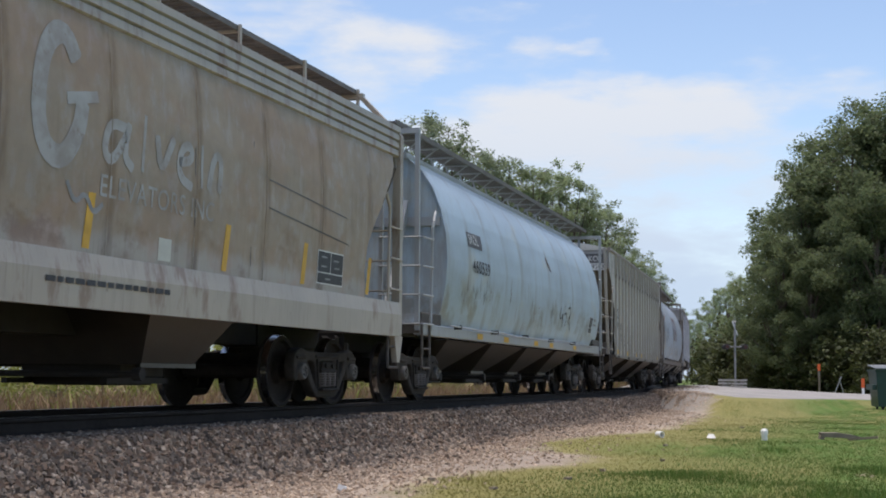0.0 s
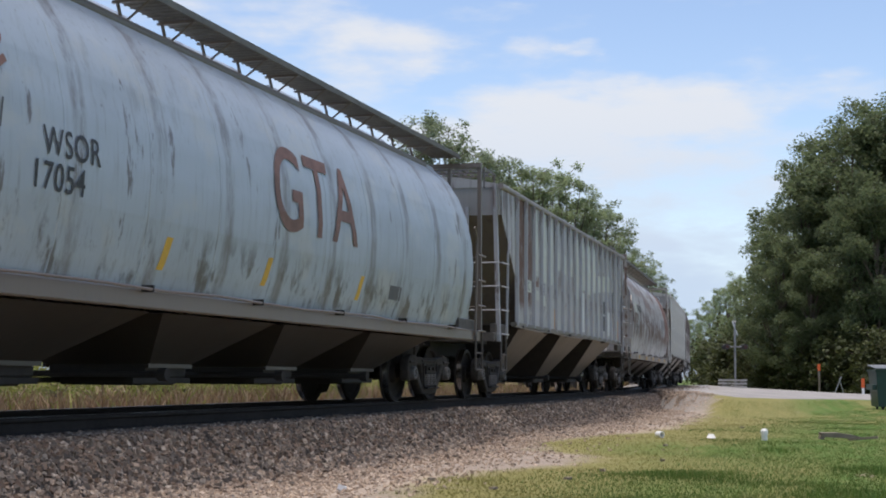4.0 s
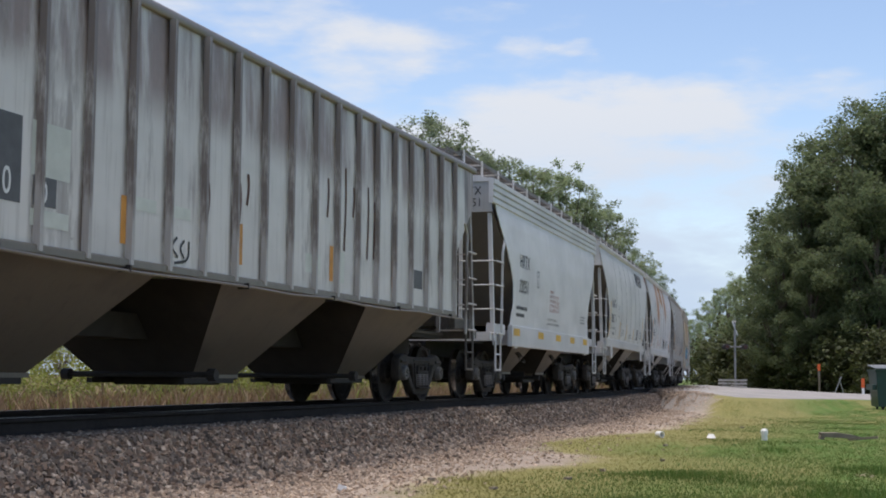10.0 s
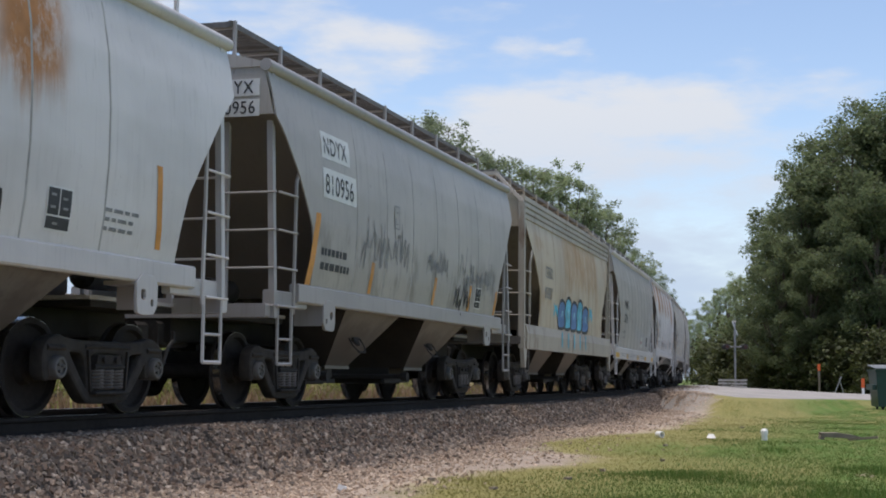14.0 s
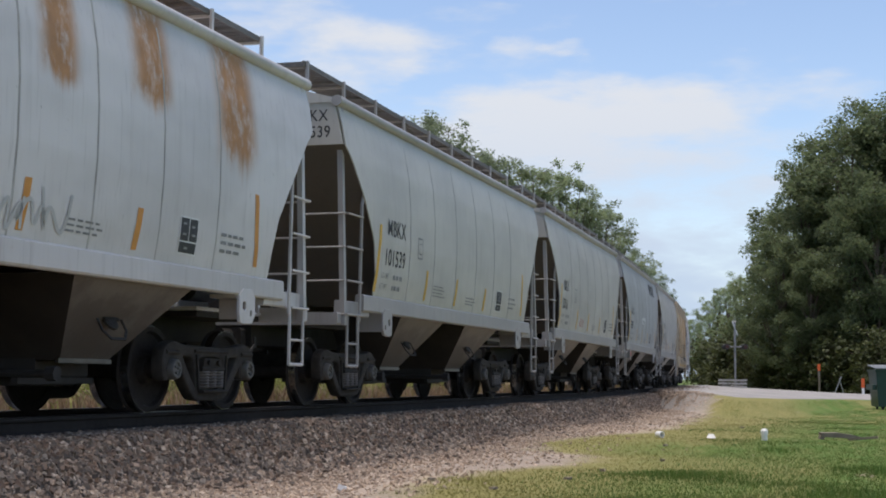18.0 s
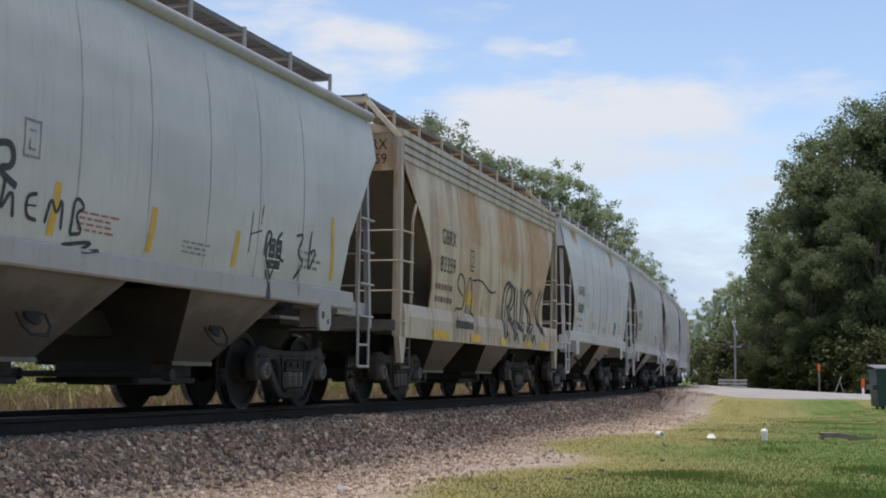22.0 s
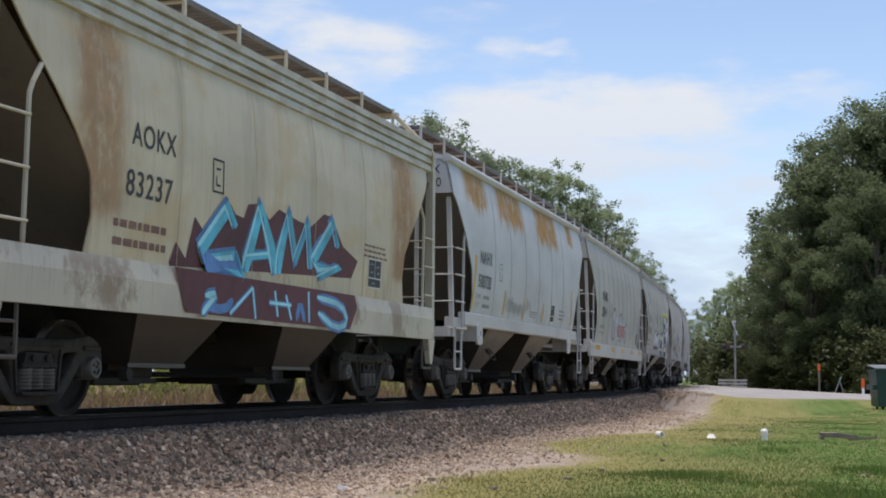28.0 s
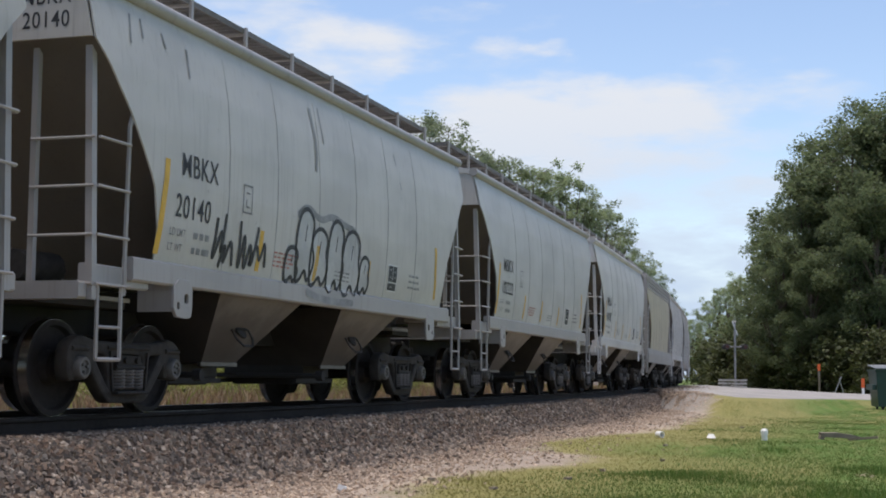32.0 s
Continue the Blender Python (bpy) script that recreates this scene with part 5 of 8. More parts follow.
    part("end_panel", Geo().box(0.805 - s.L / 2, 0.818 - s.L / 2, -1.46, -0.80, 3.38, 3.84, 0.004), M["panel_dark"], s.car, "black end panel")
    part("number_panel", Geo().box(0.798 - s.L / 2, 0.804 - s.L / 2, -1.44, -0.84, 3.38, 3.57), M["white"], s.car, "white number panel")
    end_text(s, "KO", "", 0.803, 3.63, 0.15, "white", -1.1)
    end_text(s, "", "769303", 0.797, 3.60, 0.13, "ink", -1.14)

    s = wagon("round", E[3], E[4], P("paint_sky_blue", (0.38, 0.43, 0.48), 0.16, 0.5, [], 4, (0.16, 0.14, 0.12), ((0.44, 0.45, 0.43), 0.52, 0.6), patches=[((0.085, 0.065, 0.052), 1.15, 1.75, (1.7, 1.7, 0.7), 0.50, 0.62, 0.85), ((0.12, 0.09, 0.075), 1.4, 3.9, (2.2, 2.2, 0.5), 0.62, 0.68, 0.8)], lines=(-8.595 + 1.9, 1.487, (0.12, 0.10, 0.085), 0.7)), P("ironwork_dark_brown", (0.15, 0.13, 0.115), 0.5, 0.4, seed=16), "blue-grey round-bodied covered hopper with brown lettering", iron_grey, seam=9)
    s.text("WSOR", 3.05, 2.24, 0.24, "ink", 0.86)
    s.text("17054", 2.9, 1.94, 0.24, "ink", 0.9)
    s.text("GTA", 7.7, 2.12, 1.0, "brown_ink", 0.9, 0.006)
    for u, z1 in ((1.78, 2.3), (5.2, 1.75), (7.6, 1.75), (10.6, 1.75)):
        s.patch(u, u + 0.13, 1.42, z1, "yellow", 0.0045, "stripe", "faded yellow stripe", 0.1)
    s.strokes([[(2.05, 3.45), (2.0, 3.15), (2.3, 2.95), (2.6, 3.1), (2.5, 3.3), (2.3, 3.25)], [(2.0, 3.6), (2.2, 3.5), (2.35, 3.6), (2.5, 3.45)], [(2.1, 3.0), (2.35, 2.8), (2.6, 2.95)]], 0.07, "brown_ink", label="brown painted emblem")
    s.strokes([[(2.1, 2.7), (2.2, 2.2), (2.15, 1.6)], [(2.35, 2.7), (2.3, 2.4)], [(2.5, 2.6), (2.45, 2.35)]], 0.05, "panel_dark", label="dark run")
    s.patch(11.9, 12.4, 1.5, 1.7, "panel_dark", 0.004, "panel")

    s = wagon("ribbed", E[4], E[5], P("paint_blue_grey_worn", (0.42, 0.43, 0.45), 0.35, 0.5, [(-7.0, -5.2, 2.7, 1.5, 1.3)], 5, (0.14, 0.10, 0.08), ((0.20, 0.11, 0.075), 0.58, 0.8), (0.12, 0.06, 0.042), patches=[((0.14, 0.08, 0.06), 2.4, 4.0, (1.2, 1.2, 0.3), 0.50, 0.60, 0.85), ((0.56, 0.57, 0.54), 1.6, 3.4, (0.6, 0.6, 0.6), 0.52, 0.58, 0.6), ((0.12, 0.07, 0.05), 1.5, 2.3, (1.0, 1.0, 0.6), 0.56, 0.64, 0.8)], lines=(-8.925 + 2.04, 0.8100, (0.06, 0.038, 0.03), 0.95)), P("paint_worn_ribs", (0.38, 0.40, 0.44), 0.45, 0.5, seed=8, patches=[((0.15, 0.085, 0.06), 1.4, 4.0, (2.5, 2.5, 0.5), 0.54, 0.62, 0.8)]), "worn blue-grey ribbed covered hopper with pale patches", iron_grey, rib_count=18, eaves=iron_rust)
    for u, z0 in ((10.42, 2.5), (11.25, 2.6), (12.05, 2.66), (12.9, 2.72), (13.62, 2.76)):
        s.patch(u, u + 0.55, z0, 3.75 if u < 11.5 else z0 + 0.42, "panel_pale", 0.004, "patch", "pale repainted patch")
    s.patch(12.86, 13.3, 2.12, 2.46, "panel_dark", 0.006, "panel")
    s.patch(12.86, 13.3, 1.66, 2.06, "panel_dark", 0.006, "panel")
    s.patch(13.62, 14.15, 1.55, 2.2, "white", 0.004, "patch")
    s.patch(14.4, 14.8, 2.2, 2.8, "panel_dark", 0.005, "panel")
    for u in (9.36, 11.12, 13.56, 15.6):
        s.patch(u + 0.06, u + 0.2, 1.5, 2.05, "orange", 0.0045, "stripe", "orange reflective stripe")
    for u, z0, z1 in ((3.62, 2.40, 3.9), (4.5, 2.42, 3.9), (5.25, 2.42, 3.85), (6.05, 2.80, 3.2), (6.88, 2.78, 3.2), (7.72, 2.78, 3.2), (8.56, 2.3, 3.75), (9.5, 2.55, 3.75)):
        s.patch(u, u + 0.56, z0, z1, "panel_pale", 0.004, "patch", "pale repainted patch")
    s.patch(9.5, 9.98, 1.53, 2.50, "white", 0.005, "patch", "white repainted patch")
    s.patch(3.05, 3.5, 2.12, 2.36, "panel_pale", 0.004, "patch", "pale patch")
    s.patch(3.72, 4.25, 2.28, 2.50, "brown_ink", 0.004, "patch", "brown patch")
    s.patch(3.72, 4.25, 2.0, 2.2, "panel_pale", 0.004, "patch", "pale patch")
    s.patch(4.5, 5.0, 1.92, 2.14, "panel_pale", 0.004, "patch", "pale patch")
    s.text("83", 4.6, 2.2, 0.2, "ink", 0.9)
    s.text("8", 5.4, 2.2, 0.2, "ink", 0.9)
    s.text("C", 3.15, 2.16, 0.18, "ink", 0.9)
    for u, z1 in ((5.97, 1.92), (8.45, 1.95)):
        s.patch(u, u + 0.14, 1.48, z1, "orange", 0.0046, "stripe", "orange reflective stripe")

    s = wagon("round", E[5], E[6], P("paint_rusting_grey", (0.46, 0.475, 0.49), 0.15, 0.45, [(5.0, 8.6, 4.0, 1.2, 1.2)], 6, (0.15, 0.10, 0.08), ((0.34, 0.36, 0.36), 0.5, 0.5), (0.15, 0.062, 0.036),
                patches=[((0.25, 0.145, 0.105), 2.6, 4.3, (0.5, 0.6, 1.6), 0.44, 0.60, 0.8), ((0.14, 0.055, 0.03), 1.75, 2.65, (1.2, 1.2, 0.8), 0.475, 0.51, 0.95), ((0.14, 0.06, 0.034), 1.35, 2.2, (2.2, 2.2, 0.6), 0.56, 0.60, 0.85), ((0.26, 0.23, 0.15), 1.2, 1.7, (1.5, 1.5, 1.5), 0.5, 0.6, 0.5)], lines=(-8.6 + 1.9, 2.24, (0.08, 0.045, 0.035), 0.5)), P("ironwork_grey_rusting", (0.36, 0.35, 0.34), 0.4, 0.5, seed=17, patches=[((0.15, 0.065, 0.038), 0.9, 4.4, (1.4, 1.4, 1.6), 0.50, 0.60, 0.85)]), "grey round-bodied covered hopper, heavily rusted", iron_grey, seam=6)
    s.patch(2.2, 3.3, 2.52, 2.84, "panel_pale", 0.004, "panel", "pale name panel")
    s.text("KO", 2.78, 2.56, 0.25, "ink", 0.9, 0.008)
    s.text("460888", 3.3, 2.55, 0.25, "ink", 0.95)
    s.text("LD LMT 2600", 2.34, 2.02, 0.13, "ink", 0.86)
    s.text("LT WT", 2.34, 1.82, 0.13, "ink", 0.86)
    s.text("40", 3.2, 1.82, 0.13, "ink", 0.86)
    s.patch(12.5, 14.3, 2.05, 2.95, "ghost", 0.004, "patch", "grey repainted patch")
    s.text("COOP", 12.95, 2.36, 0.34, "panel_dark", 0.8, 0.008)
    for u in (0.9, 4.01, 6.66, 9.32, 11.96, 14.69):
        s.patch(u, u + 0.42, 1.06, 1.17, "yellow", 0.004, "stripe", "yellow reflective stripe")

    s = wagon("ribbed", E[6], E[7], P("paint_pale_grey_green", (0.62, 0.635, 0.60), 0.10, 0.35, seed=7, lines=(-8.85 + 2.04, 0.7567, (0.20, 0.17, 0.14), 0.5), patches=[((0.44, 0.37, 0.24), 1.5, 3.4, (1.2, 1.2, 1.0), 0.60, 0.68, 0.75), ((0.08, 0.05, 0.04), 1.6, 3.6, (3.0, 3.0, 0.5), 0.68, 0.70, 0.9)]), P("paint_grey_green_ribs", (0.56, 0.57, 0.54), 0.2, 0.4, seed=10, patches=[((0.10, 0.06, 0.045), 1.4, 4.0, (3.0, 3.0, 0.6), 0.60, 0.66, 0.85)]), "pale grey-green ribbed covered hopper", iron_grey)
    s.patch(2.86, 3.3, 2.02, 2.85, "steel", 0.004, "patch", "grey repainted patch")
    s.patch(3.56, 4.02, 2.02, 2.8, "steel", 0.004, "patch", "grey repainted patch")
    s.text("KO", 2.9, 2.57, 0.24, "white", 0.8)
    s.text("TX", 3.62, 2.5, 0.24, "white", 0.8)
    s.text("20", 2.9, 2.08, 0.24, "white", 0.8)
    s.text("703", 3.58, 2.08, 0.24, "white", 0.8)
    s.patch(4.15, 4.6, 2.05, 2.4, "steel", 0.004, "patch")
    s.patch(2.25, 2.62, 1.74, 2.0, "yellow", 0.004, "stripe", "yellow reflective patch")
    for u in (4.2, 7.0, 11.4, 14.2):
        s.patch(u, u + 0.5, 1.5, 1.64, "yellow", 0.004, "stripe", "yellow reflective stripe")
    s.strokes(scrawl(9.9, 1.62, 0.7, 0.45, 4, 31), 0.035, "tag_grey")
    s.stencil_box(14.05, 1.6, 0.4, 0.36)
    for a, z in ((9.0, 3.2), (9.1, 2.9), (10.0, 3.1), (10.1, 2.7)):
        s.strokes([[(a, z), (a + 0.03, z - 0.25)]], 0.05, "brown_ink", label="rust spot")
    end_text(s, "KO", "20703", 0.82, 3.72, 0.17, "white", -0.95)

    s = wagon("ribbed", E[7], E[8], P("paint_streaked_grey", (0.60, 0.60, 0.59), 0.12, 0.5, [], 8, (0.13, 0.085, 0.065),
                patches=[((0.23, 0.145, 0.12), 3.0, 4.2, (1.3, 1.3, 0.22), 0.36, 0.58, 0.85), ((0.26, 0.22, 0.19), 1.5, 3.6, (1.6, 1.6, 0.35), 0.55, 0.66, 0.6)], lines=(-8.71 + 2.04, 0.7411, (0.085, 0.055, 0.042), 0.95)), P("paint_streaked_ribs", (0.44, 0.43, 0.42), 0.4, 0.8, seed=12, stain=(0.13, 0.085, 0.065), patches=[((0.13, 0.085, 0.065), 1.4, 4.0, (2.5, 2.5, 0.4), 0.46, 0.58, 0.8)]), "grey ribbed covered hopper streaked with rust", iron_grey, eaves=iron_rust)
    s.patch(2.18, 2.62, 1.78, 2.5, "steel", 0.004, "panel", "grey number panel")
    s.text("KO", 2.2, 2.26, 0.24, "white", 0.8, 0.008)
    s.text("20", 2.2, 1.84, 0.24, "white", 0.8, 0.008)
    s.patch(2.9, 3.28, 1.78, 2.5, "panel_dark", 0.004, "panel", "dark number panel")
    s.text("0", 3.02, 1.84, 0.22, "white", 0.8, 0.008)
    s.patch(3.42, 4.0, 2.04, 2.5, "panel_pale", 0.004, "patch", "pale repainted patch")
    s.patch(3.46, 3.80, 1.79, 2.04, "panel_dark", 0.005, "panel", "dark number panel")
    s.text("0", 3.55, 1.82, 0.18, "white", 0.9, 0.008)
    s.patch(3.42, 4.0, 1.62, 1.76, "panel_pale", 0.004, "patch", "pale repainted patch")
    for u in (4.86, 7.32, 9.98, 12.36):
        s.patch(u, u + 0.12, 1.6, 2.05, "orange", 0.0045, "stripe", "orange reflective stripe")
    for u0, u1, z0, z1 in ((5.04, 5.52, 1.94, 2.07), (5.78, 6.22, 1.95, 2.07), (9.2, 9.68, 1.66, 1.89), (10.2, 10.5, 1.6, 2.0)):
        s.patch(u0, u1, z0, z1, "panel_pale", 0.004, "patch", "pale repainted patch")
    s.strokes([[(5.8, 1.76), (5.8, 1.56)], [(5.95, 1.76), (5.82, 1.66), (5.97, 1.56)], [(6.1, 1.74), (6.0, 1.66), (6.1, 1.56)], [(6.2, 1.74), (6.2, 1.54), (5.9, 1.5)]], 0.03, "tag_black")
    s.patch(13.34, 13.74, 1.72, 2.0, "panel_dark", 0.005, "panel", "dark inspection panel")
    for a, z, d in ((10.5, 3.12, 1.1), (11.35, 2.98, 1.0), (11.6, 2.8, 0.8), (7.55, 2.62, 0.35), (7.35, 2.5, 0.5), (9.9, 2.9, 0.5), (10.8, 2.9, 0.4), (6.6, 2.4, 0.4)):
        s.strokes([[(a, z), (a + 0.03, z - d * 0.4), (a - 0.02, z - d)]], 0.05, "rust_patch", label="dark rust run")
    part("end_panel", Geo().box(0.80 - s.L / 2, 0.815 - s.L / 2, -1.52, 1.45, 3.46, 3.90), M["panel_dark"], s.car, "black end panel")
    end_text(s, "K&O", "0600", 0.80, 3.72, 0.15, "white", -1.0)

    # white wagon with a fluted eave
    s = wagon("fluted", E[8], E[9], P("paint_clean_white", (0.70, 0.715, 0.74), 0.03, 0.12, seed=9), P("ironwork_clean_white", (0.60, 0.62, 0.64), 0.05, 0.15, seed=2), "clean white covered hopper with yellow sill marks", P("end_white", (0.42, 0.43, 0.44), 0.05, 0.3, seed=3), seam=0)
    s.text("HRTX", 2.5, 2.55, 0.26, "ink", 0.86)
    s.text("32051", 2.45, 2.06, 0.26, "ink", 0.86)
    s.box_mark(4.1, 2.25, 0.24, 0.34, "grey_ink")
    s.bars(2.3, 1.72, 0.9, 2, "ink", 0.07, 0.14, 3)
    for i, words in enumerate(("WARNING", "DO NOT APPLY VIBRATORS", "TO ANY PART OF CAR BODY", "EXCEPT VIBRATOR BRACKETS", "USE ON LOADED CAR ONLY")):
        s.text(words, 5.5, 2.22 - 0.10 * i, 0.06, "red_ink", 0.86)
    for i, words in enumerate(("CLOSE LOCK AND CARSEAL HATCH", "COVERS AND OUTLETS BEFORE MOVING CAR")):
        s.text(words, 5.35, 1.62 - 0.09 * i, 0.05, "ink", 0.84)
    s.bars(9.3, 1.85, 0.55, 3, "grey_ink", 0.03, 0.07, 6)
    for u in (2.0, 4.3, 6.2, 7.9, 9.6):
        s.patch(u, u + 0.55, 1.20, 1.34, "yellow", 0.004, "stripe", "yellow reflective stripe")
    end_text(s, "HRTX", "32051", 0.548)

    s = wagon("smooth", E[9], E[10], P("paint_white_b", (0.655, 0.665, 0.675), 0.04, 0.2, seed=10), iron_white, "white smooth-sided covered hopper with a slanted emblem")
    smooth_marks(s, "GACX", "29617", 10, "yellow")
    emblem(s, 8.5, 3.38, 1.5, 0.40)
    end_text(s, "GACX", "29617")

    s = wagon("smooth", E[10], E[11], P("paint_white_rust_runs", (0.64, 0.65, 0.665), 0.05, 0.15, [(-2.55, -1.05, 4.2, 1.7, 1.15), (-1.0, 1.0, 4.1, 2.6, 0.6), (1.2, 2.45, 4.2, 2.1, 1.0)], 11, stain_alpha=0.95, rust_color=(0.36, 0.145, 0.035)), P("ironwork_white_rusty", (0.54, 0.55, 0.56), 0.32, 0.3, seed=13),
              "white covered hopper with broad orange rust runs", P("end_white_rust", (0.45, 0.45, 0.45), 0.30, 0.4, [(-6, -5, 4.2, 3.3, 0.5)], 4))
    smooth_marks(s, "NRLX", "34305", 11, "orange")
    s.strokes(scrawl(6.85, 1.55, 0.75, 0.55, 4, 41), 0.035, "tag_black")
    end_text(s, "NRLX", "34305")

    s = wagon("smooth", E[11], E[12], P("paint_grey_worn", (0.40, 0.39, 0.37), 0.08, 0.5, seed=12, patches=[((0.20, 0.18, 0.155), 1.4, 2.3, (1.2, 1.2, 0.5), 0.48, 0.62, 0.6)]), iron_grey, "grey smooth-sided covered hopper with thin graffiti")
    s.patch(1.86, 2.85, 3.12, 3.46, "white", 0.004, "panel", "white number panel")
    s.text("NDYX", 1.92, 3.18, 0.22, "ink", 0.86, 0.008)
    s.patch(1.88, 3.05, 2.62, 3.0, "white", 0.004, "panel", "white number panel")
    s.text("810956", 1.94, 2.68, 0.25, "ink", 0.86, 0.008)
    for z0, z1, t, h in ((3.64, 3.84, "NDYX", 0.15), (3.40, 3.60, "810956", 0.15)):
        part("end_number_panel", Geo().box(0.485 - s.L / 2, 0.497 - s.L / 2, -1.36, -0.66, z0, z1), M["white"], s.car, "white number panel")
        end_text(s, t, "", 0.483, z0 + 0.03, h, "ink", -1.01)
    s.bars(1.9, 1.9, 1.0, 2, "ink", 0.09, 0.18, 7)
    s.box_mark(4.6, 2.5, 0.24, 0.34, "grey_ink")
    s.strokes(scrawl(3.2, 1.85, 2.0, 0.75, 7, 42), 0.03, "tag_grey", smooth=1)
    s.strokes(scrawl(6.2, 1.95, 1.0, 0.4, 5, 47), 0.025, "tag_grey", smooth=1)
    s.strokes(scrawl(8.0, 1.8, 2.3, 0.75, 9, 43), 0.03, "tag_grey", smooth=1)
    s.strokes(scrawl(7.8, 1.5, 0.9, 0.45, 5, 44), 0.03, "tag_black")
    s.patch(1.5, 1.66, 1.5, 2.4, "orange", 0.0045, "stripe", "orange stripe", 0.16)
    for u in (3.7, 6.6, 8.6, 10.3):
        s.patch(u, u + 0.12, 1.52, 1.95, "orange", 0.0045, "stripe", "orange stripe", 0.05)
    s.stencil_box(9.0, 1.58, 0.36, 0.36)

    s = wagon("ledge", E[12], E[13], P("paint_tan_a", (0.54, 0.455, 0.33), 0.10, 0.3, [(-1.5, 3.5, 3.6, 1.6, 0.4)], 13, (0.26, 0.17, 0.09), ((0.42, 0.26, 0.12), 0.54, 0.6), (0.36, 0.20, 0.08), stain_alpha=0.5, patches=[((0.40, 0.25, 0.12), 1.3, 3.9, (1.5, 1.5, 0.12), 0.50, 0.66, 0.6)]), iron_tan, "tan covered hopper with blue graffiti low down", seam=5)
    s.text("GSBX", 2.5, 2.52, 0.25, "grey_ink", 0.86)
    s.text("83087", 2.45, 2.08, 0.25, "grey_ink", 0.86)
    for i, (u, w, z, h) in enumerate(((4.0, 0.95, 1.5, 0.62), (4.8, 0.9, 1.5, 0.72), (5.55, 0.95, 1.5, 0.66), (6.35, 0.9, 1.5, 0.74), (7.1, 1.0, 1.5, 0.62))):
        loop = [(u + w * x, z + h * y) for x, y in ((0.1, 0.0), (-0.05, 0.45), (0.15, 0.95), (0.5, 1.05), (0.92, 0.9), (0.8, 0.55), (1.02, 0.3), (0.8, 0.0), (0.1, 0.0))]
        s.blob(loop[:-1], "tag_teal" if i % 2 else "tag_blue", 0.005 + 0.0003 * i, label="blue fill of bubble letters", smooth=1)
        s.strokes([loop], 0.07, "tag_black", 0.009, label="black outline of bubble letters", smooth=2)
        s.strokes([[(u + w * 0.4, z + h * 0.4), (u + w * 0.5, z + h * 0.7), (u + w * 0.6, z + h * 0.4)]], 0.05, "tag_pale", 0.011, label="pale blue highlight", smooth=1)
        s.patch(u + w * 0.3, u + w * 0.42, 1.08, 1.42, "tag_teal", 0.006, "graffiti", "teal drip on the sill")
    for u0, u1, z0, z1 in ((3.5, 4.0, 1.75, 2.0), (8.1, 8.6, 1.8, 2.15)):
        s.strokes([[(u0, z0), ((u0 + u1) / 2, z1), (u1, z0 + 0.05)], [(u0, z1), (u1, z0)]], 0.12, "tag_teal", 0.0055, label="teal splash", smooth=1)

    s = wagon("panel", E[13], E[14], P("paint_grey_b", (0.40, 0.395, 0.375), 0.05, 0.4, seed=14, lines=(-4.19, 0.9311, (0.15, 0.135, 0.12), 0.8, 0.07), blotch=((0.52, 0.53, 0.53), 0.55, 0.6)), iron_white, "grey covered hopper with a deep sill and yellow sill marks", seam=9)
    s.text("WAMX", 2.55, 2.48, 0.26, "ink", 0.86)
    s.text("32795", 2.5, 2.06, 0.26, "ink", 0.9)
    s.text("LD LMT 230000", 2.3, 1.74, 0.085, "ink", 0.8)
    s.text("LT WT  56000", 2.24, 1.58, 0.085, "ink", 0.8)
    s.box_mark(4.1, 2.15, 0.24, 0.34, "grey_ink")
    for u, w in ((0.62, 0.85), (3.3, 0.45), (6.2, 0.5), (8.6, 0.55), (11.0, 0.55)):
        s.patch(u, u + w, 1.0, 1.14, "yellow", 0.004, "stripe", "yellow reflective stripe")
    s.bars(1.9, 1.12, 8.0, 2, "grey_ink", 0.02, 0.06, 10)
    for k in range(4):
        s.strokes([[(5.6 + 0.2 * i, 2.08 - 0.10 * k - 0.02 * i + 0.08 * math.sin(1.7 * i + k)) for i in range(16)]], 0.09 - 0.015 * k, "tag_haze", 0.005 + 0.0004 * k, label="pale sprayed wave", smooth=2)
    s.patch(7.4, 8.05, 1.42, 1.76, "panel_pale", 0.0075, "patch", "pale patch")
    s.text("leak", 7.45, 1.53, 0.19, "red_ink", 0.9, 0.010)
    s.stencil_box(9.1, 1.46, 0.55, 0.36)

    s = wagon("smooth", E[14], E[15], P("paint_white_rust_b", (0.61, 0.62, 0.635), 0.06, 0.2, [(-5.4, -4.6, 3.8, 2.9, 0.7), (-4.1, -2.6, 3.9, 2.4, 1.05), (-2.25, -1.1, 3.8, 2.5, 0.95), (-0.3, 0.3, 3.4, 2.5, 0.5), (1.2, 2.0, 3.7, 2.6, 0.8), (2.9, 3.95, 3.8, 2.2, 1.0)], 15, rust_color=(0.36, 0.16, 0.045), stain_alpha=0.9), P("ironwork_white_rusty_b", (0.52, 0.53, 0.54), 0.30, 0.3, seed=14), "white covered hopper with rust runs from its roof")
    smooth_marks(s, "NRLX", "34301", 15, "orange")
    s.strokes(scrawl(3.6, 1.5, 2.6, 0.5, 8, 53), 0.04, "tag_haze")
    end_text(s, "NRLX", "34301")

    s = wagon("smooth", E[15], E[16], P("paint_pale_a", (0.50, 0.50, 0.47), 0.05, 0.22, seed=16), iron_grey, "pale grey smooth-sided covered hopper")
    smooth_marks(s, "MBKX", "101539", 16)
    end_text(s, "MBKX", "101539")
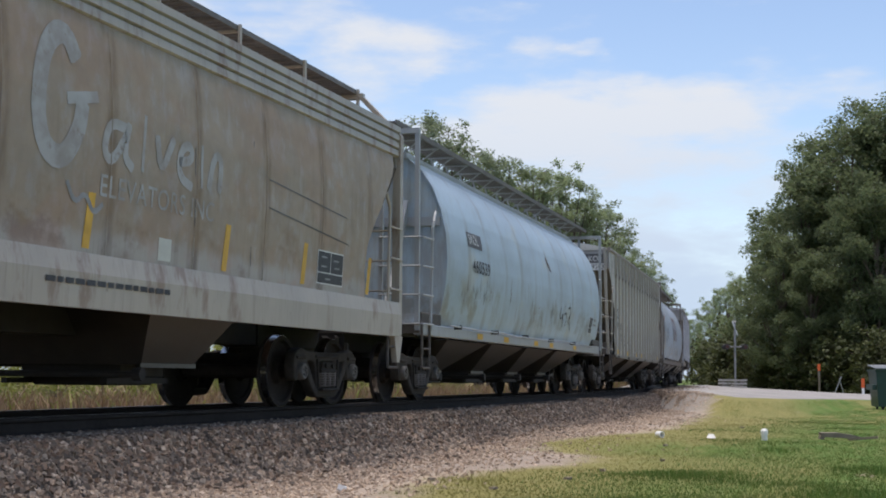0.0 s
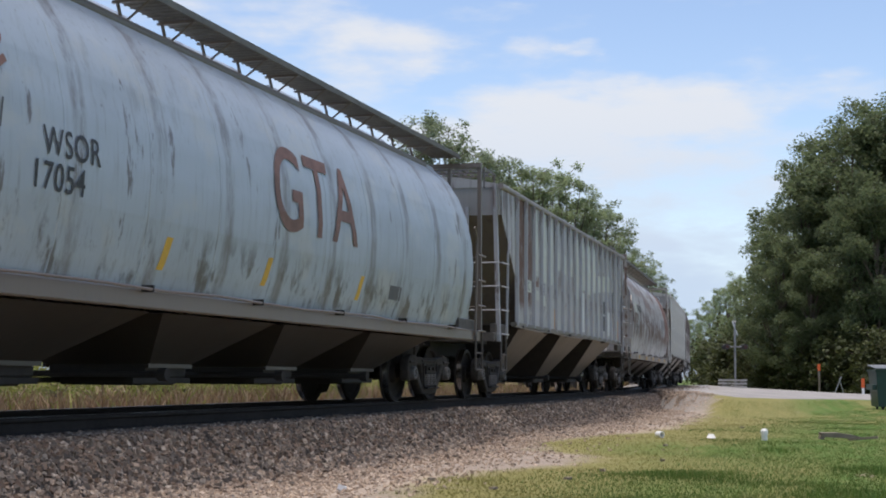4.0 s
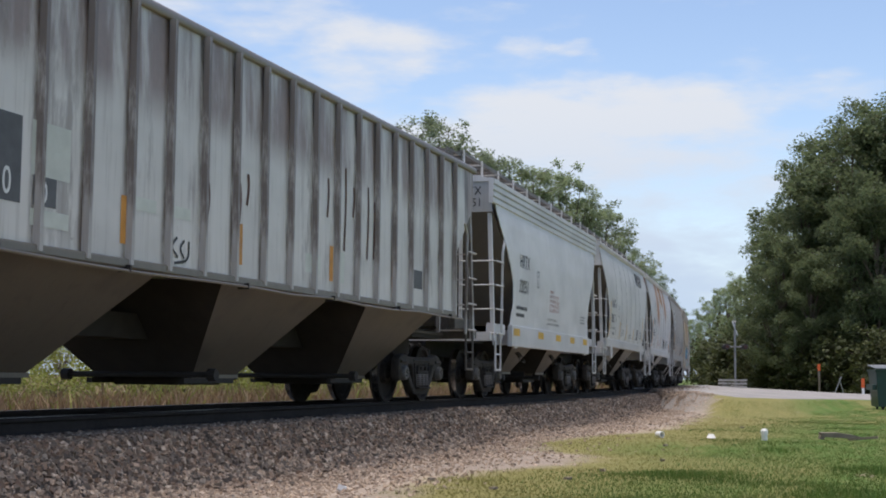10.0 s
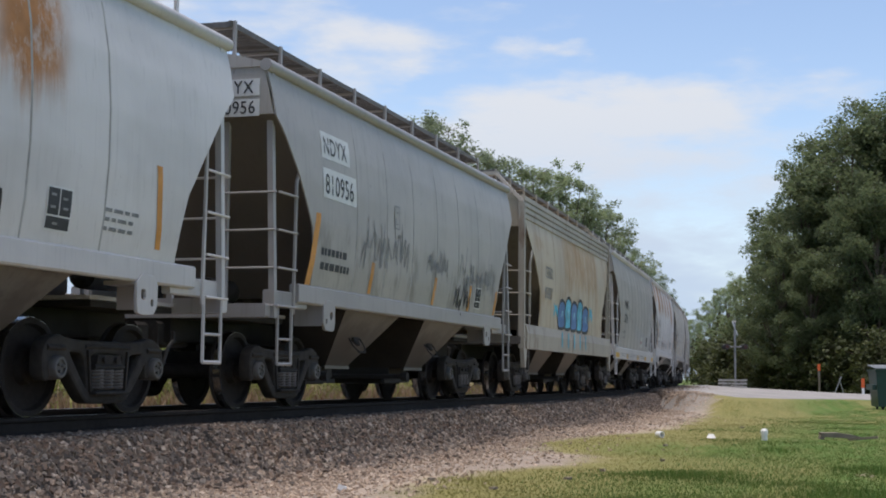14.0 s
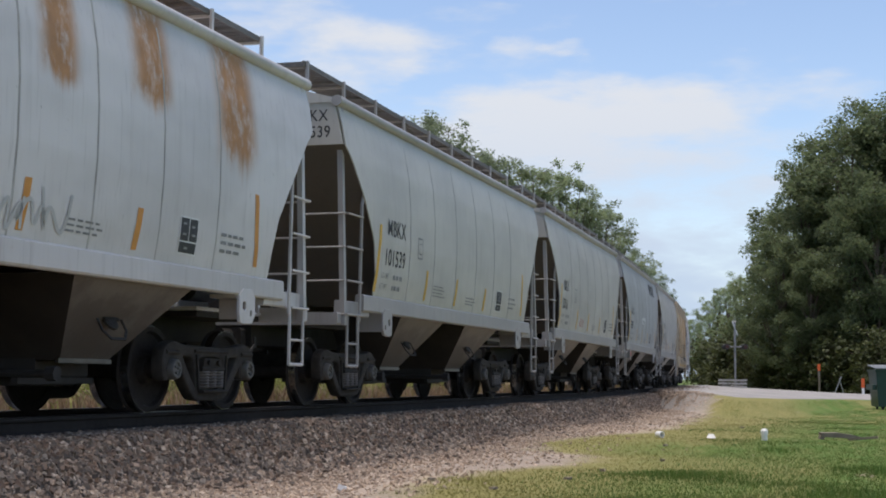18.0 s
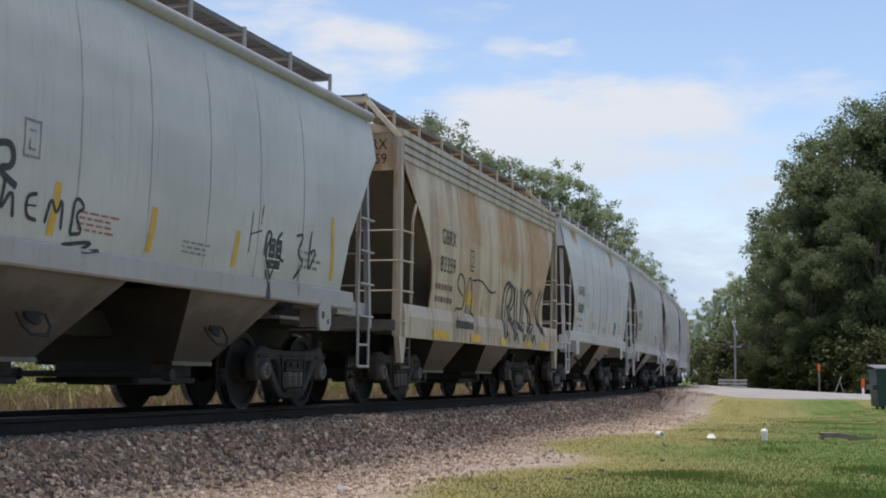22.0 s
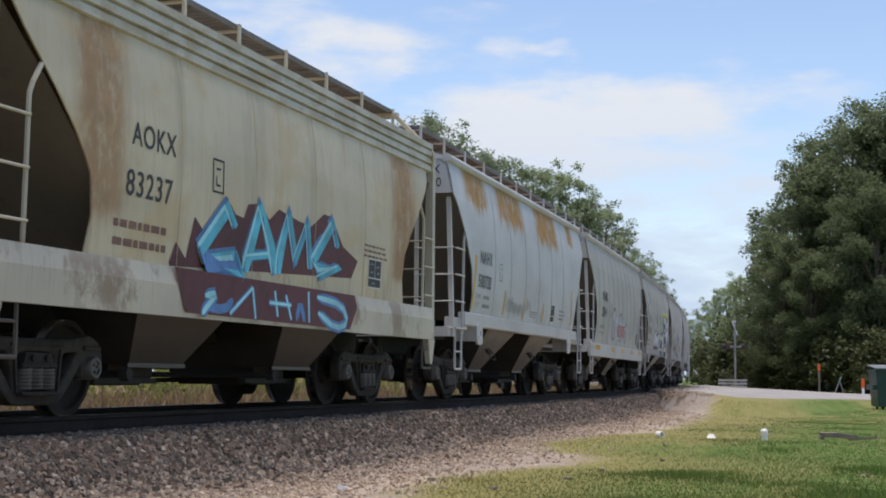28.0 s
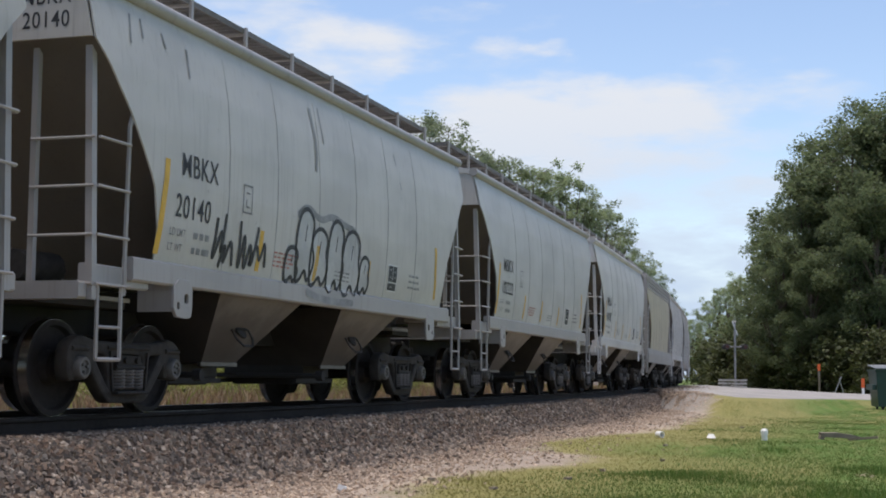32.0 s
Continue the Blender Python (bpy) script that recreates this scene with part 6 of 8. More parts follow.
    s = wagon("smooth", E[16], E[17], P("paint_pale_b", (0.49, 0.49, 0.47), 0.07, 0.35, seed=17, blotch=((0.56, 0.55, 0.50), 0.55, 0.5)), iron_grey, "pale grey covered hopper with faint streaks")
    smooth_marks(s, "BKX", "0716", 17)
    end_text(s, "BKX", "0786")
    s = wagon("smooth", E[17], E[18], P("paint_blue_grey_clean", (0.42, 0.45, 0.48), 0.05, 0.2, seed=18), iron_grey, "blue-grey covered hopper with a slanted emblem")
    smooth_marks(s, "GACX", "76050", 18)
    s.patch(5.5, 6.6, 2.14, 2.42, "white", 0.004, "panel", "white notice panel")
    s.bars(5.62, 2.30, 0.85, 3, "grey_ink", 0.03, 0.07, 19)
    emblem(s, 8.62, 3.34, 1.55, 0.40)
    s.patch(2.12, 2.30, 1.08, 1.24, "red", 0.02, "reflector", "red reflector")
    end_text(s, "GACX", "76050")
    s = wagon("smooth", E[18], E[19], P("paint_pale_c", (0.48, 0.49, 0.48), 0.05, 0.22, seed=19), iron_grey, "pale grey covered hopper with small black tags")
    smooth_marks(s, "MBKX", "101814", 19)
    s.strokes([[(3.3, 1.95), (3.25, 1.65), (3.4, 1.9), (3.45, 1.65)], [(3.75, 1.88), (3.6, 1.85), (3.62, 1.68), (3.78, 1.66)], [(3.6, 1.77), (3.75, 1.78)], [(3.9, 1.65), (3.95, 1.9), (4.05, 1.72), (4.12, 1.92), (4.15, 1.62)], [(4.3, 1.6), (4.3, 1.95), (4.5, 1.85), (4.32, 1.78), (4.5, 1.62), (4.3, 1.6)], [(4.2, 1.5), (4.75, 1.58), (4.4, 1.45), (4.8, 1.5)]], 0.035, "tag_black", smooth=2)
    s.strokes([[(7.85, 2.2), (7.8, 1.75)], [(8.1, 2.3), (8.0, 1.5)], [(7.8, 1.95), (8.1, 2.02)], [(8.2, 1.75), (8.25, 2.05), (8.4, 2.0), (8.2, 1.8), (8.45, 1.5)], [(8.65, 2.05), (8.5, 1.95), (8.6, 1.75), (8.75, 1.72)], [(8.3, 1.6), (8.45, 1.3), (8.3, 1.25), (8.55, 1.7)]], 0.035, "tag_black", smooth=2)
    s.strokes([[(9.05, 2.05), (9.3, 2.1), (9.1, 1.85), (9.35, 1.75), (9.1, 1.55)], [(9.5, 2.15), (9.45, 1.6), (9.7, 1.95), (9.5, 1.9)], [(9.2, 1.7), (9.25, 1.35)]], 0.035, "tag_black", smooth=2)
    s.strokes([[(3.1, 2.2), (3.35, 2.25), (3.4, 2.05), (3.15, 2.02), (3.45, 1.9)]], 0.06, "tag_black")
    end_text(s, "MBKX", "101814")

    s = wagon("ledge", E[19], E[20], P("paint_tan_rusty", (0.58, 0.455, 0.29), 0.12, 0.35, [(-2.4, -0.8, 4.0, 1.5, 0.55), (0.0, 2.0, 3.4, 1.5, 0.4), (2.2, 4.9, 2.8, 1.4, 0.6)], 20, (0.30, 0.17, 0.08), ((0.45, 0.25, 0.10), 0.50, 0.7), (0.36, 0.17, 0.06), stain_alpha=0.6, patches=[((0.40, 0.21, 0.095), 1.3, 3.9, (1.7, 1.7, 0.10), 0.46, 0.64, 0.8), ((0.17, 0.085, 0.045), 1.35, 1.8, (1.4, 1.4, 0.8), 0.52, 0.62, 0.6)]), P("ironwork_tan_b", (0.48, 0.40, 0.29), 0.35, 0.5, seed=21, patches=[((0.34, 0.18, 0.09), 0.8, 4.2, (2.2, 2.2, 0.4), 0.48, 0.62, 0.75)]), "tan covered hopper stained orange, with black graffiti", seam=5)
    s.text("GBRX", 2.5, 2.52, 0.24, "ink", 0.86)
    s.text("83359", 2.43, 2.07, 0.25, "ink", 0.9)
    s.box_mark(4.2, 2.2, 0.26, 0.36, "ink")
    s.bars(2.2, 1.78, 1.0, 2, "brown_ink", 0.09, 0.2, 20)
    s.strokes([[(3.5, 1.2), (3.3, 1.55), (3.9, 1.5), (3.95, 2.0), (3.6, 2.15), (3.4, 1.9), (3.8, 1.75)], [(4.0, 1.4), (4.1, 2.1), (4.4, 2.05), (4.35, 1.4)], [(4.4, 2.05), (5.0, 2.1), (5.6, 1.9), (6.0, 1.95)]], 0.035, "tag_black")
    rusk = [[(6.6, 1.2), (6.55, 1.85), (6.75, 2.15), (7.15, 2.2), (7.3, 1.95), (7.05, 1.72), (6.85, 1.72), (7.4, 1.25)], [(7.5, 2.15), (7.5, 1.6), (7.65, 1.35), (7.95, 1.35), (8.05, 1.7), (8.0, 2.15)], [(8.75, 2.15), (8.4, 2.1), (8.3, 1.85), (8.65, 1.7), (8.75, 1.45), (8.4, 1.3)],
            [(9.05, 2.15), (9.05, 1.3)], [(9.75, 2.2), (9.2, 1.75), (9.85, 1.3)]]
    s.strokes(rusk, 0.075, "tag_black", label="black outline graffiti")
    s.strokes([[(u + 0.20, z - 0.04) for u, z in q] for q in rusk], 0.06, "tag_black", label="black outline graffiti")
    s.strokes([[(6.6 + 0.75 * i, 1.36), (6.62 + 0.75 * i, 1.05), (6.85 + 0.75 * i, 1.3), (7.0 + 0.75 * i, 1.02)] for i in range(4)], 0.05, "tag_black", label="black drips on the sill", smooth=1)
    for u, w in ((2.0, 0.9), (4.2, 0.7), (6.3, 0.45), (8.3, 0.5), (9.7, 0.6)):
        s.patch(u, u + w, 1.0, 1.14, "yellow", 0.004, "stripe", "yellow reflective stripe")
    s.bars(3.3, 1.2, 1.2, 1, "ink", 0.13, 0.2, 21)
    s.patch(3.9, 4.5, 1.62, 1.86, "yellow", 0.004, "patch", "yellow patch")
    end_text(s, "GBRX", "83359", 0.60)

    s = wagon("smooth", E[20], E[21], P("paint_cool_white", (0.575, 0.595, 0.625), 0.05, 0.2, [(-4.6, -3.6, 4.1, 3.3, 0.5), (1.7, 2.6, 4.0, 3.2, 0.6)], 21, rust_color=(0.40, 0.23, 0.09)), iron_white, "cool white smooth-sided covered hopper")
    smooth_marks(s, "NAHX", "500609", 22, "yellow")
    s.strokes([[(6.9, 2.1), (6.8, 1.6)]], 0.03, "tag_grey")
    end_text(s, "NAHX", "500609")
    s = wagon("smooth", E[21], E[22], P("paint_pale_d", (0.50, 0.51, 0.50), 0.04, 0.2, seed=22), iron_white, "pale grey covered hopper with orange stripes")
    smooth_marks(s, "WSOX", "806325", 22, "orange")
    end_text(s, "WSOX", "806325")
    s = wagon("smooth", E[22], E[23], P("paint_pale_e", (0.49, 0.50, 0.48), 0.05, 0.28, seed=23, blotch=((0.56, 0.54, 0.50), 0.58, 0.4)), iron_white, "pale grey covered hopper, lightly streaked")
    smooth_marks(s, "SOXX", "33135", 23, "orange")
    end_text(s, "SOXX", "33135")
    s = wagon("panel", E[23], E[24], P("paint_grey_c", (0.45, 0.47, 0.48), 0.04, 0.25, seed=24), iron_white, "grey covered hopper with a deep sill", seam=8)
    s.text("10591", 2.5, 2.5, 0.25, "grey_ink", 0.86)
    s.patch(2.6, 3.0, 1.8, 2.1, "grey_ink", 0.004, "patch")
    s.bars(6.6, 2.0, 0.8, 8, "grey_ink", 0.02, 0.06, 25)
    for u in (8.5, 11.2):
        s.patch(u, u + 0.12, 1.5, 2.1, "orange", 0.0045, "stripe", "orange stripe", 0.08)
    s.box_mark(8.8, 1.52, 0.4, 0.42, "white", False)

    s = wagon("ledge", E[24], E[25], P("paint_cream_rusty", (0.61, 0.515, 0.345), 0.06, 0.3, [(-4.6, -3.6, 2.7, 1.3, 0.75), (3.6, 4.8, 2.2, 1.4, 0.4)], 25, (0.40, 0.27, 0.14), ((0.52, 0.37, 0.18), 0.50, 0.6), (0.30, 0.14, 0.05), stain_alpha=0.7, patches=[((0.46, 0.30, 0.14), 1.3, 4.0, (1.3, 1.3, 0.10), 0.50, 0.72, 0.5), ((0.30, 0.17, 0.08), 1.3, 1.9, (1.4, 1.4, 0.3), 0.50, 0.66, 0.6)], lines=(-4.3, 1.7, (0.26, 0.20, 0.13), 0.35)), P("ironwork_cream", (0.54, 0.49, 0.38), 0.2, 0.4, seed=26, patches=[((0.27, 0.16, 0.09), 0.9, 1.5, (1.1, 1.1, 0.9), 0.48, 0.60, 0.75), ((0.44, 0.33, 0.16), 3.5, 4.1, (1.2, 1.2, 3.0), 0.44, 0.58, 0.7)]),
              "cream covered hopper with a big teal graffiti piece", P("end_cream", (0.46, 0.45, 0.42), 0.1, 0.3, seed=5), seam=5)
    s.text("AOKX", 2.65, 2.54, 0.22, "ink", 0.9)
    s.text("83237", 2.57, 2.06, 0.24, "ink", 0.95)
    s.box_mark(4.3, 2.3, 0.26, 0.36, "ink")
    s.bars(2.4, 1.75, 0.95, 2, "brown_ink", 0.07, 0.17, 26)
    crown = [(3.48, 1.51), (3.59, 1.71), (3.81, 1.56), (3.95, 2.0), (4.15, 1.88), (4.63, 2.29), (4.87, 2.13), (5.07, 2.11), (5.16, 2.27), (5.47, 2.32), (5.73, 2.16), (5.98, 2.31), (6.55, 2.24), (6.94, 2.21), (7.34, 2.41), (7.62, 2.4), (7.86, 2.19), (8.04, 2.06), (8.58, 1.92), (8.38, 1.68), (3.49, 1.465)]
    s.shape(crown, "tag_maroon", 0.005, "maroon backing of the graffiti", 0)
    s.shape([(3.5, 1.455), (3.75, 1.02), (8.25, 1.0), (8.5, 1.3), (8.4, 1.455)], "tag_maroon", 0.006, "maroon backing on the sill", 0)
    big = [[(4.85, 1.99), (4.65, 2.18), (4.09, 1.7), (4.21, 1.56), (4.89, 1.66), (5.02, 1.53), (4.33, 1.53)], [(5.16, 1.53), (5.19, 1.67), (5.47, 2.28), (5.78, 1.87), (5.94, 1.56)], [(5.23, 1.71), (5.8, 1.78)], [(6.03, 1.57), (6.05, 1.83), (6.25, 2.28), (6.5, 1.77), (6.81, 2.23), (6.97, 1.7)], [(7.81, 2.04), (7.62, 2.33), (7.05, 1.83), (7.28, 1.7), (7.89, 1.8), (7.25, 1.62)]]
    low = [[(4.15, 1.21), (4.44, 1.25), (4.24, 1.13), (4.09, 1.02)], [(5.28, 1.36), (4.73, 1.05)], [(5.28, 1.36), (5.37, 1.02)], [(5.87, 1.36), (5.96, 1.07)], [(5.72, 1.22), (6.34, 1.22)], [(6.18, 1.33), (6.35, 1.05)], [(6.85, 1.41), (6.88, 1.04)], [(7.12, 1.36), (7.94, 1.31), (8.18, 1.08), (7.75, 0.99), (7.16, 1.17)]]
    s.strokes(big, 0.25, "tag_blue", 0.008, label="blue graffiti letters", smooth=0)
    s.strokes([[(u + 0.05, z) for u, z in q] for q in big], 0.17, "tag_teal", 0.0095, label="teal graffiti letters", smooth=0)
    s.strokes([[(u - 0.06, z) for u, z in q] for q in big], 0.06, "tag_pale", 0.011, label="pale blue highlights", smooth=0)
    s.strokes(low, 0.14, "tag_blue", 0.008, label="blue graffiti on the sill", smooth=1)
    s.strokes(low, 0.07, "tag_pale", 0.011, label="pale blue graffiti on the sill", smooth=1)
    s.strokes([[(4.3, 1.2), (4.2, 1.1), (4.6, 1.08), (4.8, 1.2)], [(6.5, 1.05), (6.6, 1.28), (6.75, 1.05)]], 0.10, "tag_blue", 0.0085, label="dark blue graffiti on the sill", smooth=1)
    s.stencil_box(9.0, 1.6, 0.5, 0.4)
    s.bars(8.8, 2.15, 0.9, 3, "brown_ink", 0.03, 0.07, 27)
    end_text(s, "AOKX", "83237", 0.60)

    s = wagon("smooth", E[25], E[26], P("paint_cool_white_rusty", (0.545, 0.57, 0.605), 0.08, 0.22, [(-5.2, -3.4, 4.1, 2.9, 0.8), (-2.9, -0.5, 4.1, 2.8, 0.95), (0.4, 2.9, 4.0, 2.8, 0.8), (4.0, 4.7, 3.8, 3.2, 0.5)], 26, rust_color=(0.38, 0.20, 0.06)), iron_white, "cool white covered hopper with rust patches along the roof")
    smooth_marks(s, "NAHX", "500720", 26, "yellow")
    s.strokes(scrawl(4.2, 1.6, 2.0, 0.4, 6, 71), 0.03, "tag_haze")
    end_text(s, "NAHX", "500720")
    s = wagon("panel", E[26], E[27], P("paint_grey_d", (0.47, 0.47, 0.45), 0.04, 0.3, seed=27, lines=(-4.425, 0.9833, (0.17, 0.16, 0.145), 0.75, 0.07)), iron_white, "grey covered hopper with faded red and white tags", seam=9)
    s.text("WAMX", 2.5, 2.46, 0.26, "ink", 0.86)
    s.text("32814", 2.45, 2.04, 0.26, "ink", 0.9)
    s.text("LD LMT 230000", 2.26, 1.72, 0.085, "ink", 0.8)
    s.text("LT WT  56000", 2.2, 1.56, 0.085, "ink", 0.8)
    s.box_mark(4.2, 2.1, 0.24, 0.34, "grey_ink")
    for i, (u, w, h) in enumerate(((4.55, 0.85, 0.95), (5.3, 0.8, 0.8), (6.0, 0.85, 0.85), (6.75, 0.8, 0.8), (7.4, 0.6, 0.6))):
        edge = [(u + w * x, 1.42 + h * y) for x, y in ((0.1, 0.0), (0.0, 0.5), (0.05, 0.95), (0.45, 1.05), (0.9, 0.95), (1.0, 0.5), (0.85, 0.05))]
        s.blob(edge, "tag_haze" if i % 2 else "tag_grey", 0.0045 + 0.0002 * i, label="dark outline of bubble letters")
        s.blob([(u + w / 2 + (a - u - w / 2) * 0.8, 1.42 + h / 2 + (b - 1.42 - h / 2) * 0.82) for a, b in edge], "bubble_haze", 0.007 + 0.0002 * i, label="faded lilac bubble letters")
        s.strokes([[(u + w * 0.3, 1.6), (u + w * 0.5, 1.42 + h * 0.75), (u + w * 0.65, 1.6)]], 0.05, "tag_grey", 0.009)
    s.text("BOOKIE", 5.75, 1.58, 0.36, "tag_red", 0.85, 0.013, "graffiti")
    s.strokes(scrawl(8.4, 1.5, 1.4, 0.6, 4, 74), 0.03, "tag_haze")
    for u, w in ((1.4, 0.85), (4.6, 0.45), (6.8, 0.5), (9.0, 0.5), (11.0, 0.6)):
        s.patch(u, u + w, 1.14, 1.26, "yellow", 0.004, "stripe", "yellow reflective stripe")
    s.stencil_box(10.3, 1.42, 0.36, 0.4)
    end_text(s, "WAMX", "32814")

    s = wagon("smooth", E[27], E[28], P("paint_warm_grey", (0.46, 0.46, 0.43), 0.04, 0.2, seed=28), iron_grey, "warm grey covered hopper with black and white graffiti")
    s.text("CBFX", 2.04, 2.40, 0.24, "ink", 0.86)
    s.text("307054", 1.94, 1.98, 0.24, "ink", 0.86)
    s.bars(1.85, 1.72, 0.95, 2, "grey_ink", 0.06, 0.14, 29)
    s.box_mark(3.5, 2.16, 0.24, 0.32, "grey_ink")
    for u, z1 in ((1.66, 2.5), (3.95, 2.0)):
        s.patch(u, u + 0.12, 1.55, z1, "orange", 0.0045, "stripe", "orange stripe", 0.08)
    roll = [[(4.5, 1.54), (4.43, 1.86), (4.58, 2.1), (5.01, 2.12), (5.1, 1.92), (4.93, 1.83), (5.22, 1.54), (5.04, 1.5), (4.73, 1.74), (4.72, 1.53)], [(5.11, 1.87), (5.31, 2.04), (5.56, 1.96), (5.62, 1.64), (5.42, 1.52), (5.18, 1.64)]]
    roll += [[(5.56, 1.96), (5.71, 2.05), (5.81, 1.76), (5.89, 2.04), (6.0, 2.0), (5.95, 1.55), (5.79, 1.54)], [(6.01, 1.92), (6.17, 2.1), (6.37, 2.03), (6.35, 1.86), (6.22, 1.79), (6.38, 1.75), (6.31, 1.55), (6.1, 1.62)]]
    for i, q in enumerate(roll):
        s.strokes([q + q[:1]], 0.15, "tag_black", 0.006, label="black outline of bubble letters", smooth=2)
        s.shape(q, "tag_white", 0.0085, "white bubble letter", 2)
    s.strokes([[(4.65, 1.9), (4.8, 1.95)], [(5.36, 1.9), (5.42, 1.7)], [(6.15, 1.92), (6.25, 1.95)]], 0.045, "tag_black", 0.011, label="black strokes")
    s.strokes([[(5.0, 1.52), (5.2, 1.56), (5.5, 1.54), (5.9, 1.58), (6.3, 1.55)]], 0.11, "tag_black", 0.010, label="black runs below the letters", smooth=1)
    s.shape([(6.3, 1.59), (6.21, 2.01), (6.35, 2.2), (6.52, 2.1), (6.6, 1.81), (6.57, 1.57)], "tag_black", 0.007, "black spray-painted face", 2)
    s.shape([(6.32, 1.98), (6.39, 2.13), (6.48, 2.07), (6.49, 1.92), (6.38, 1.88)], "tag_white", 0.010, "white face", 2)
    s.strokes([[(6.36, 2.04), (6.36, 1.98)], [(6.43, 2.05), (6.43, 1.99)], [(6.35, 1.93), (6.40, 1.91), (6.46, 1.95)]], 0.025, "tag_black", 0.012, label="black strokes", smooth=0)
    halo = [(6.85, 1.51), (6.82, 1.98), (7.12, 2.13), (7.29, 2.46), (7.53, 2.68), (7.87, 2.72), (8.13, 2.91), (8.33, 3.02), (8.63, 3.01), (8.89, 2.98), (9.34, 3.0), (9.81, 3.0), (10.27, 3.0), (10.61, 2.93), (10.78, 2.65), (10.66, 2.38), (10.74, 2.17), (10.63, 1.67)]
    s.shape(halo, "tag_yellow", 0.005, "yellow halo of the graffiti", 1)
    s.shape([(6.92, 1.55), (6.92, 1.82), (7.35, 1.9), (7.64, 2.35), (7.72, 2.63), (7.93, 2.6), (8.29, 2.89), (8.55, 2.91), (8.64, 2.49), (8.73, 2.79), (9.04, 2.93), (9.28, 2.83), (9.53, 2.92), (9.78, 2.79), (9.97, 2.92), (10.14, 2.8), (10.44, 2.89), (10.72, 2.62), (10.39, 2.42), (10.55, 2.24), (10.63, 1.99), (10.51, 1.66)], "tag_black", 0.0075, "black body of the graffiti", 1)
    s.patch(7.4, 10.4, 1.29, 1.475, "tag_black", 0.005, "graffiti", "black paint on the sill")
    s.patch(10.4, 10.75, 1.29, 1.475, "tag_yellow", 0.005, "graffiti", "yellow paint on the sill")
    s.patch(8.35, 8.75, 1.33, 1.475, "tag_white", 0.008, "graffiti", "white paint on the sill")
    blue = [[(6.85, 2.82), (6.97, 2.69)], [(6.81, 2.64), (7.23, 2.79), (7.45, 2.65)], [(7.1, 2.89), (7.03, 2.57)], [(6.86, 2.43), (7.14, 2.5), (7.1, 2.33)], [(7.24, 2.53), (7.36, 2.5), (7.29, 2.38), (7.24, 2.45)], [(6.88, 2.25), (7.11, 2.25), (7.11, 2.05)]]
    blue += [[(7.22, 2.2), (7.34, 2.2), (7.25, 2.1), (7.39, 2.08)], [(6.6, 1.96), (6.82, 2.01), (6.86, 1.69)], [(6.6, 1.81), (6.97, 1.88)], [(6.91, 2.43), (6.94, 2.08)], [(6.66, 1.67), (6.88, 1.69)]]
    s.strokes(blue, 0.07, "tag_blue", 0.007, label="blue spray-painted scrawl", smooth=1)
    s.strokes([[(6.9, 1.38), (7.0, 1.44), (7.05, 1.36), (7.2, 1.43), (7.3, 1.37), (7.4, 1.42)]], 0.04, "tag_blue", 0.008, label="blue scrawl on the sill", smooth=1)
    letter_a = [(6.96, 1.56), (6.98, 1.8), (7.35, 1.87), (7.62, 2.14), (7.8, 2.39), (8.12, 2.63), (8.34, 2.83), (8.49, 2.81), (8.29, 2.44), (8.19, 2.26), (7.95, 2.22), (7.76, 2.05), (8.0, 2.01), (7.94, 1.88), (7.55, 1.89), (7.25, 1.68), (7.17, 1.56)]
    letter_b = [(8.14, 2.23), (8.31, 2.19), (8.54, 2.03), (8.77, 1.82), (9.02, 1.6), (8.79, 1.56), (8.65, 1.54), (8.4, 1.55), (8.22, 1.72), (8.04, 1.91)]
    letter_c = [(7.69, 2.4), (7.74, 2.61), (7.87, 2.61), (7.83, 2.49), (7.94, 2.48)]
    letter_d = [(8.76, 2.73), (8.98, 2.88), (9.19, 2.82), (9.15, 2.61), (8.95, 2.5), (8.79, 2.55)]
    letter_e = [(8.55, 2.26), (8.82, 2.37), (9.23, 2.4), (9.26, 2.31), (8.83, 2.22), (8.78, 2.13), (9.17, 2.2), (9.26, 2.13), (8.88, 1.98), (8.76, 1.88), (8.62, 2.03)]
    letter_f = [(9.23, 2.71), (9.45, 2.87), (9.68, 2.82), (9.84, 2.66), (9.57, 2.41), (9.59, 2.03), (9.46, 2.02), (9.32, 2.32), (9.38, 2.52)]
    letter_g = [(9.79, 2.44), (9.95, 2.75), (10.07, 2.85), (10.04, 2.58), (10.33, 2.7), (10.42, 2.84), (10.69, 2.62), (10.51, 2.46), (10.24, 2.45), (10.1, 2.35), (10.45, 2.3), (10.42, 2.13), (10.57, 1.94), (10.48, 1.69), (10.27, 1.7), (10.11, 1.88), (9.67, 2.01)]
    letter_h = [(9.07, 1.66), (9.52, 1.83), (9.7, 1.81), (9.59, 1.74), (9.54, 1.64), (9.33, 1.66), (9.17, 1.6)]
    for q in (letter_a, letter_b, letter_c, letter_d, letter_e, letter_f, letter_g, letter_h):
        s.shape(q, "tag_white", 0.0105, "white wild letter", 1)
        s.strokes([q + q[:1]], 0.045, "tag_black", 0.013, label="black letter outline", smooth=1)
    s.strokes([[(8.1, 2.3), (8.0, 2.05)], [(8.42, 2.7), (8.3, 2.5), (8.2, 2.4)], [(8.5, 1.9), (8.7, 1.65)], [(10.2, 2.55), (10.0, 2.3)], [(10.3, 2.1), (10.35, 1.8)]], 0.05, "tag_black", 0.0135, label="black letter strokes", smooth=1)
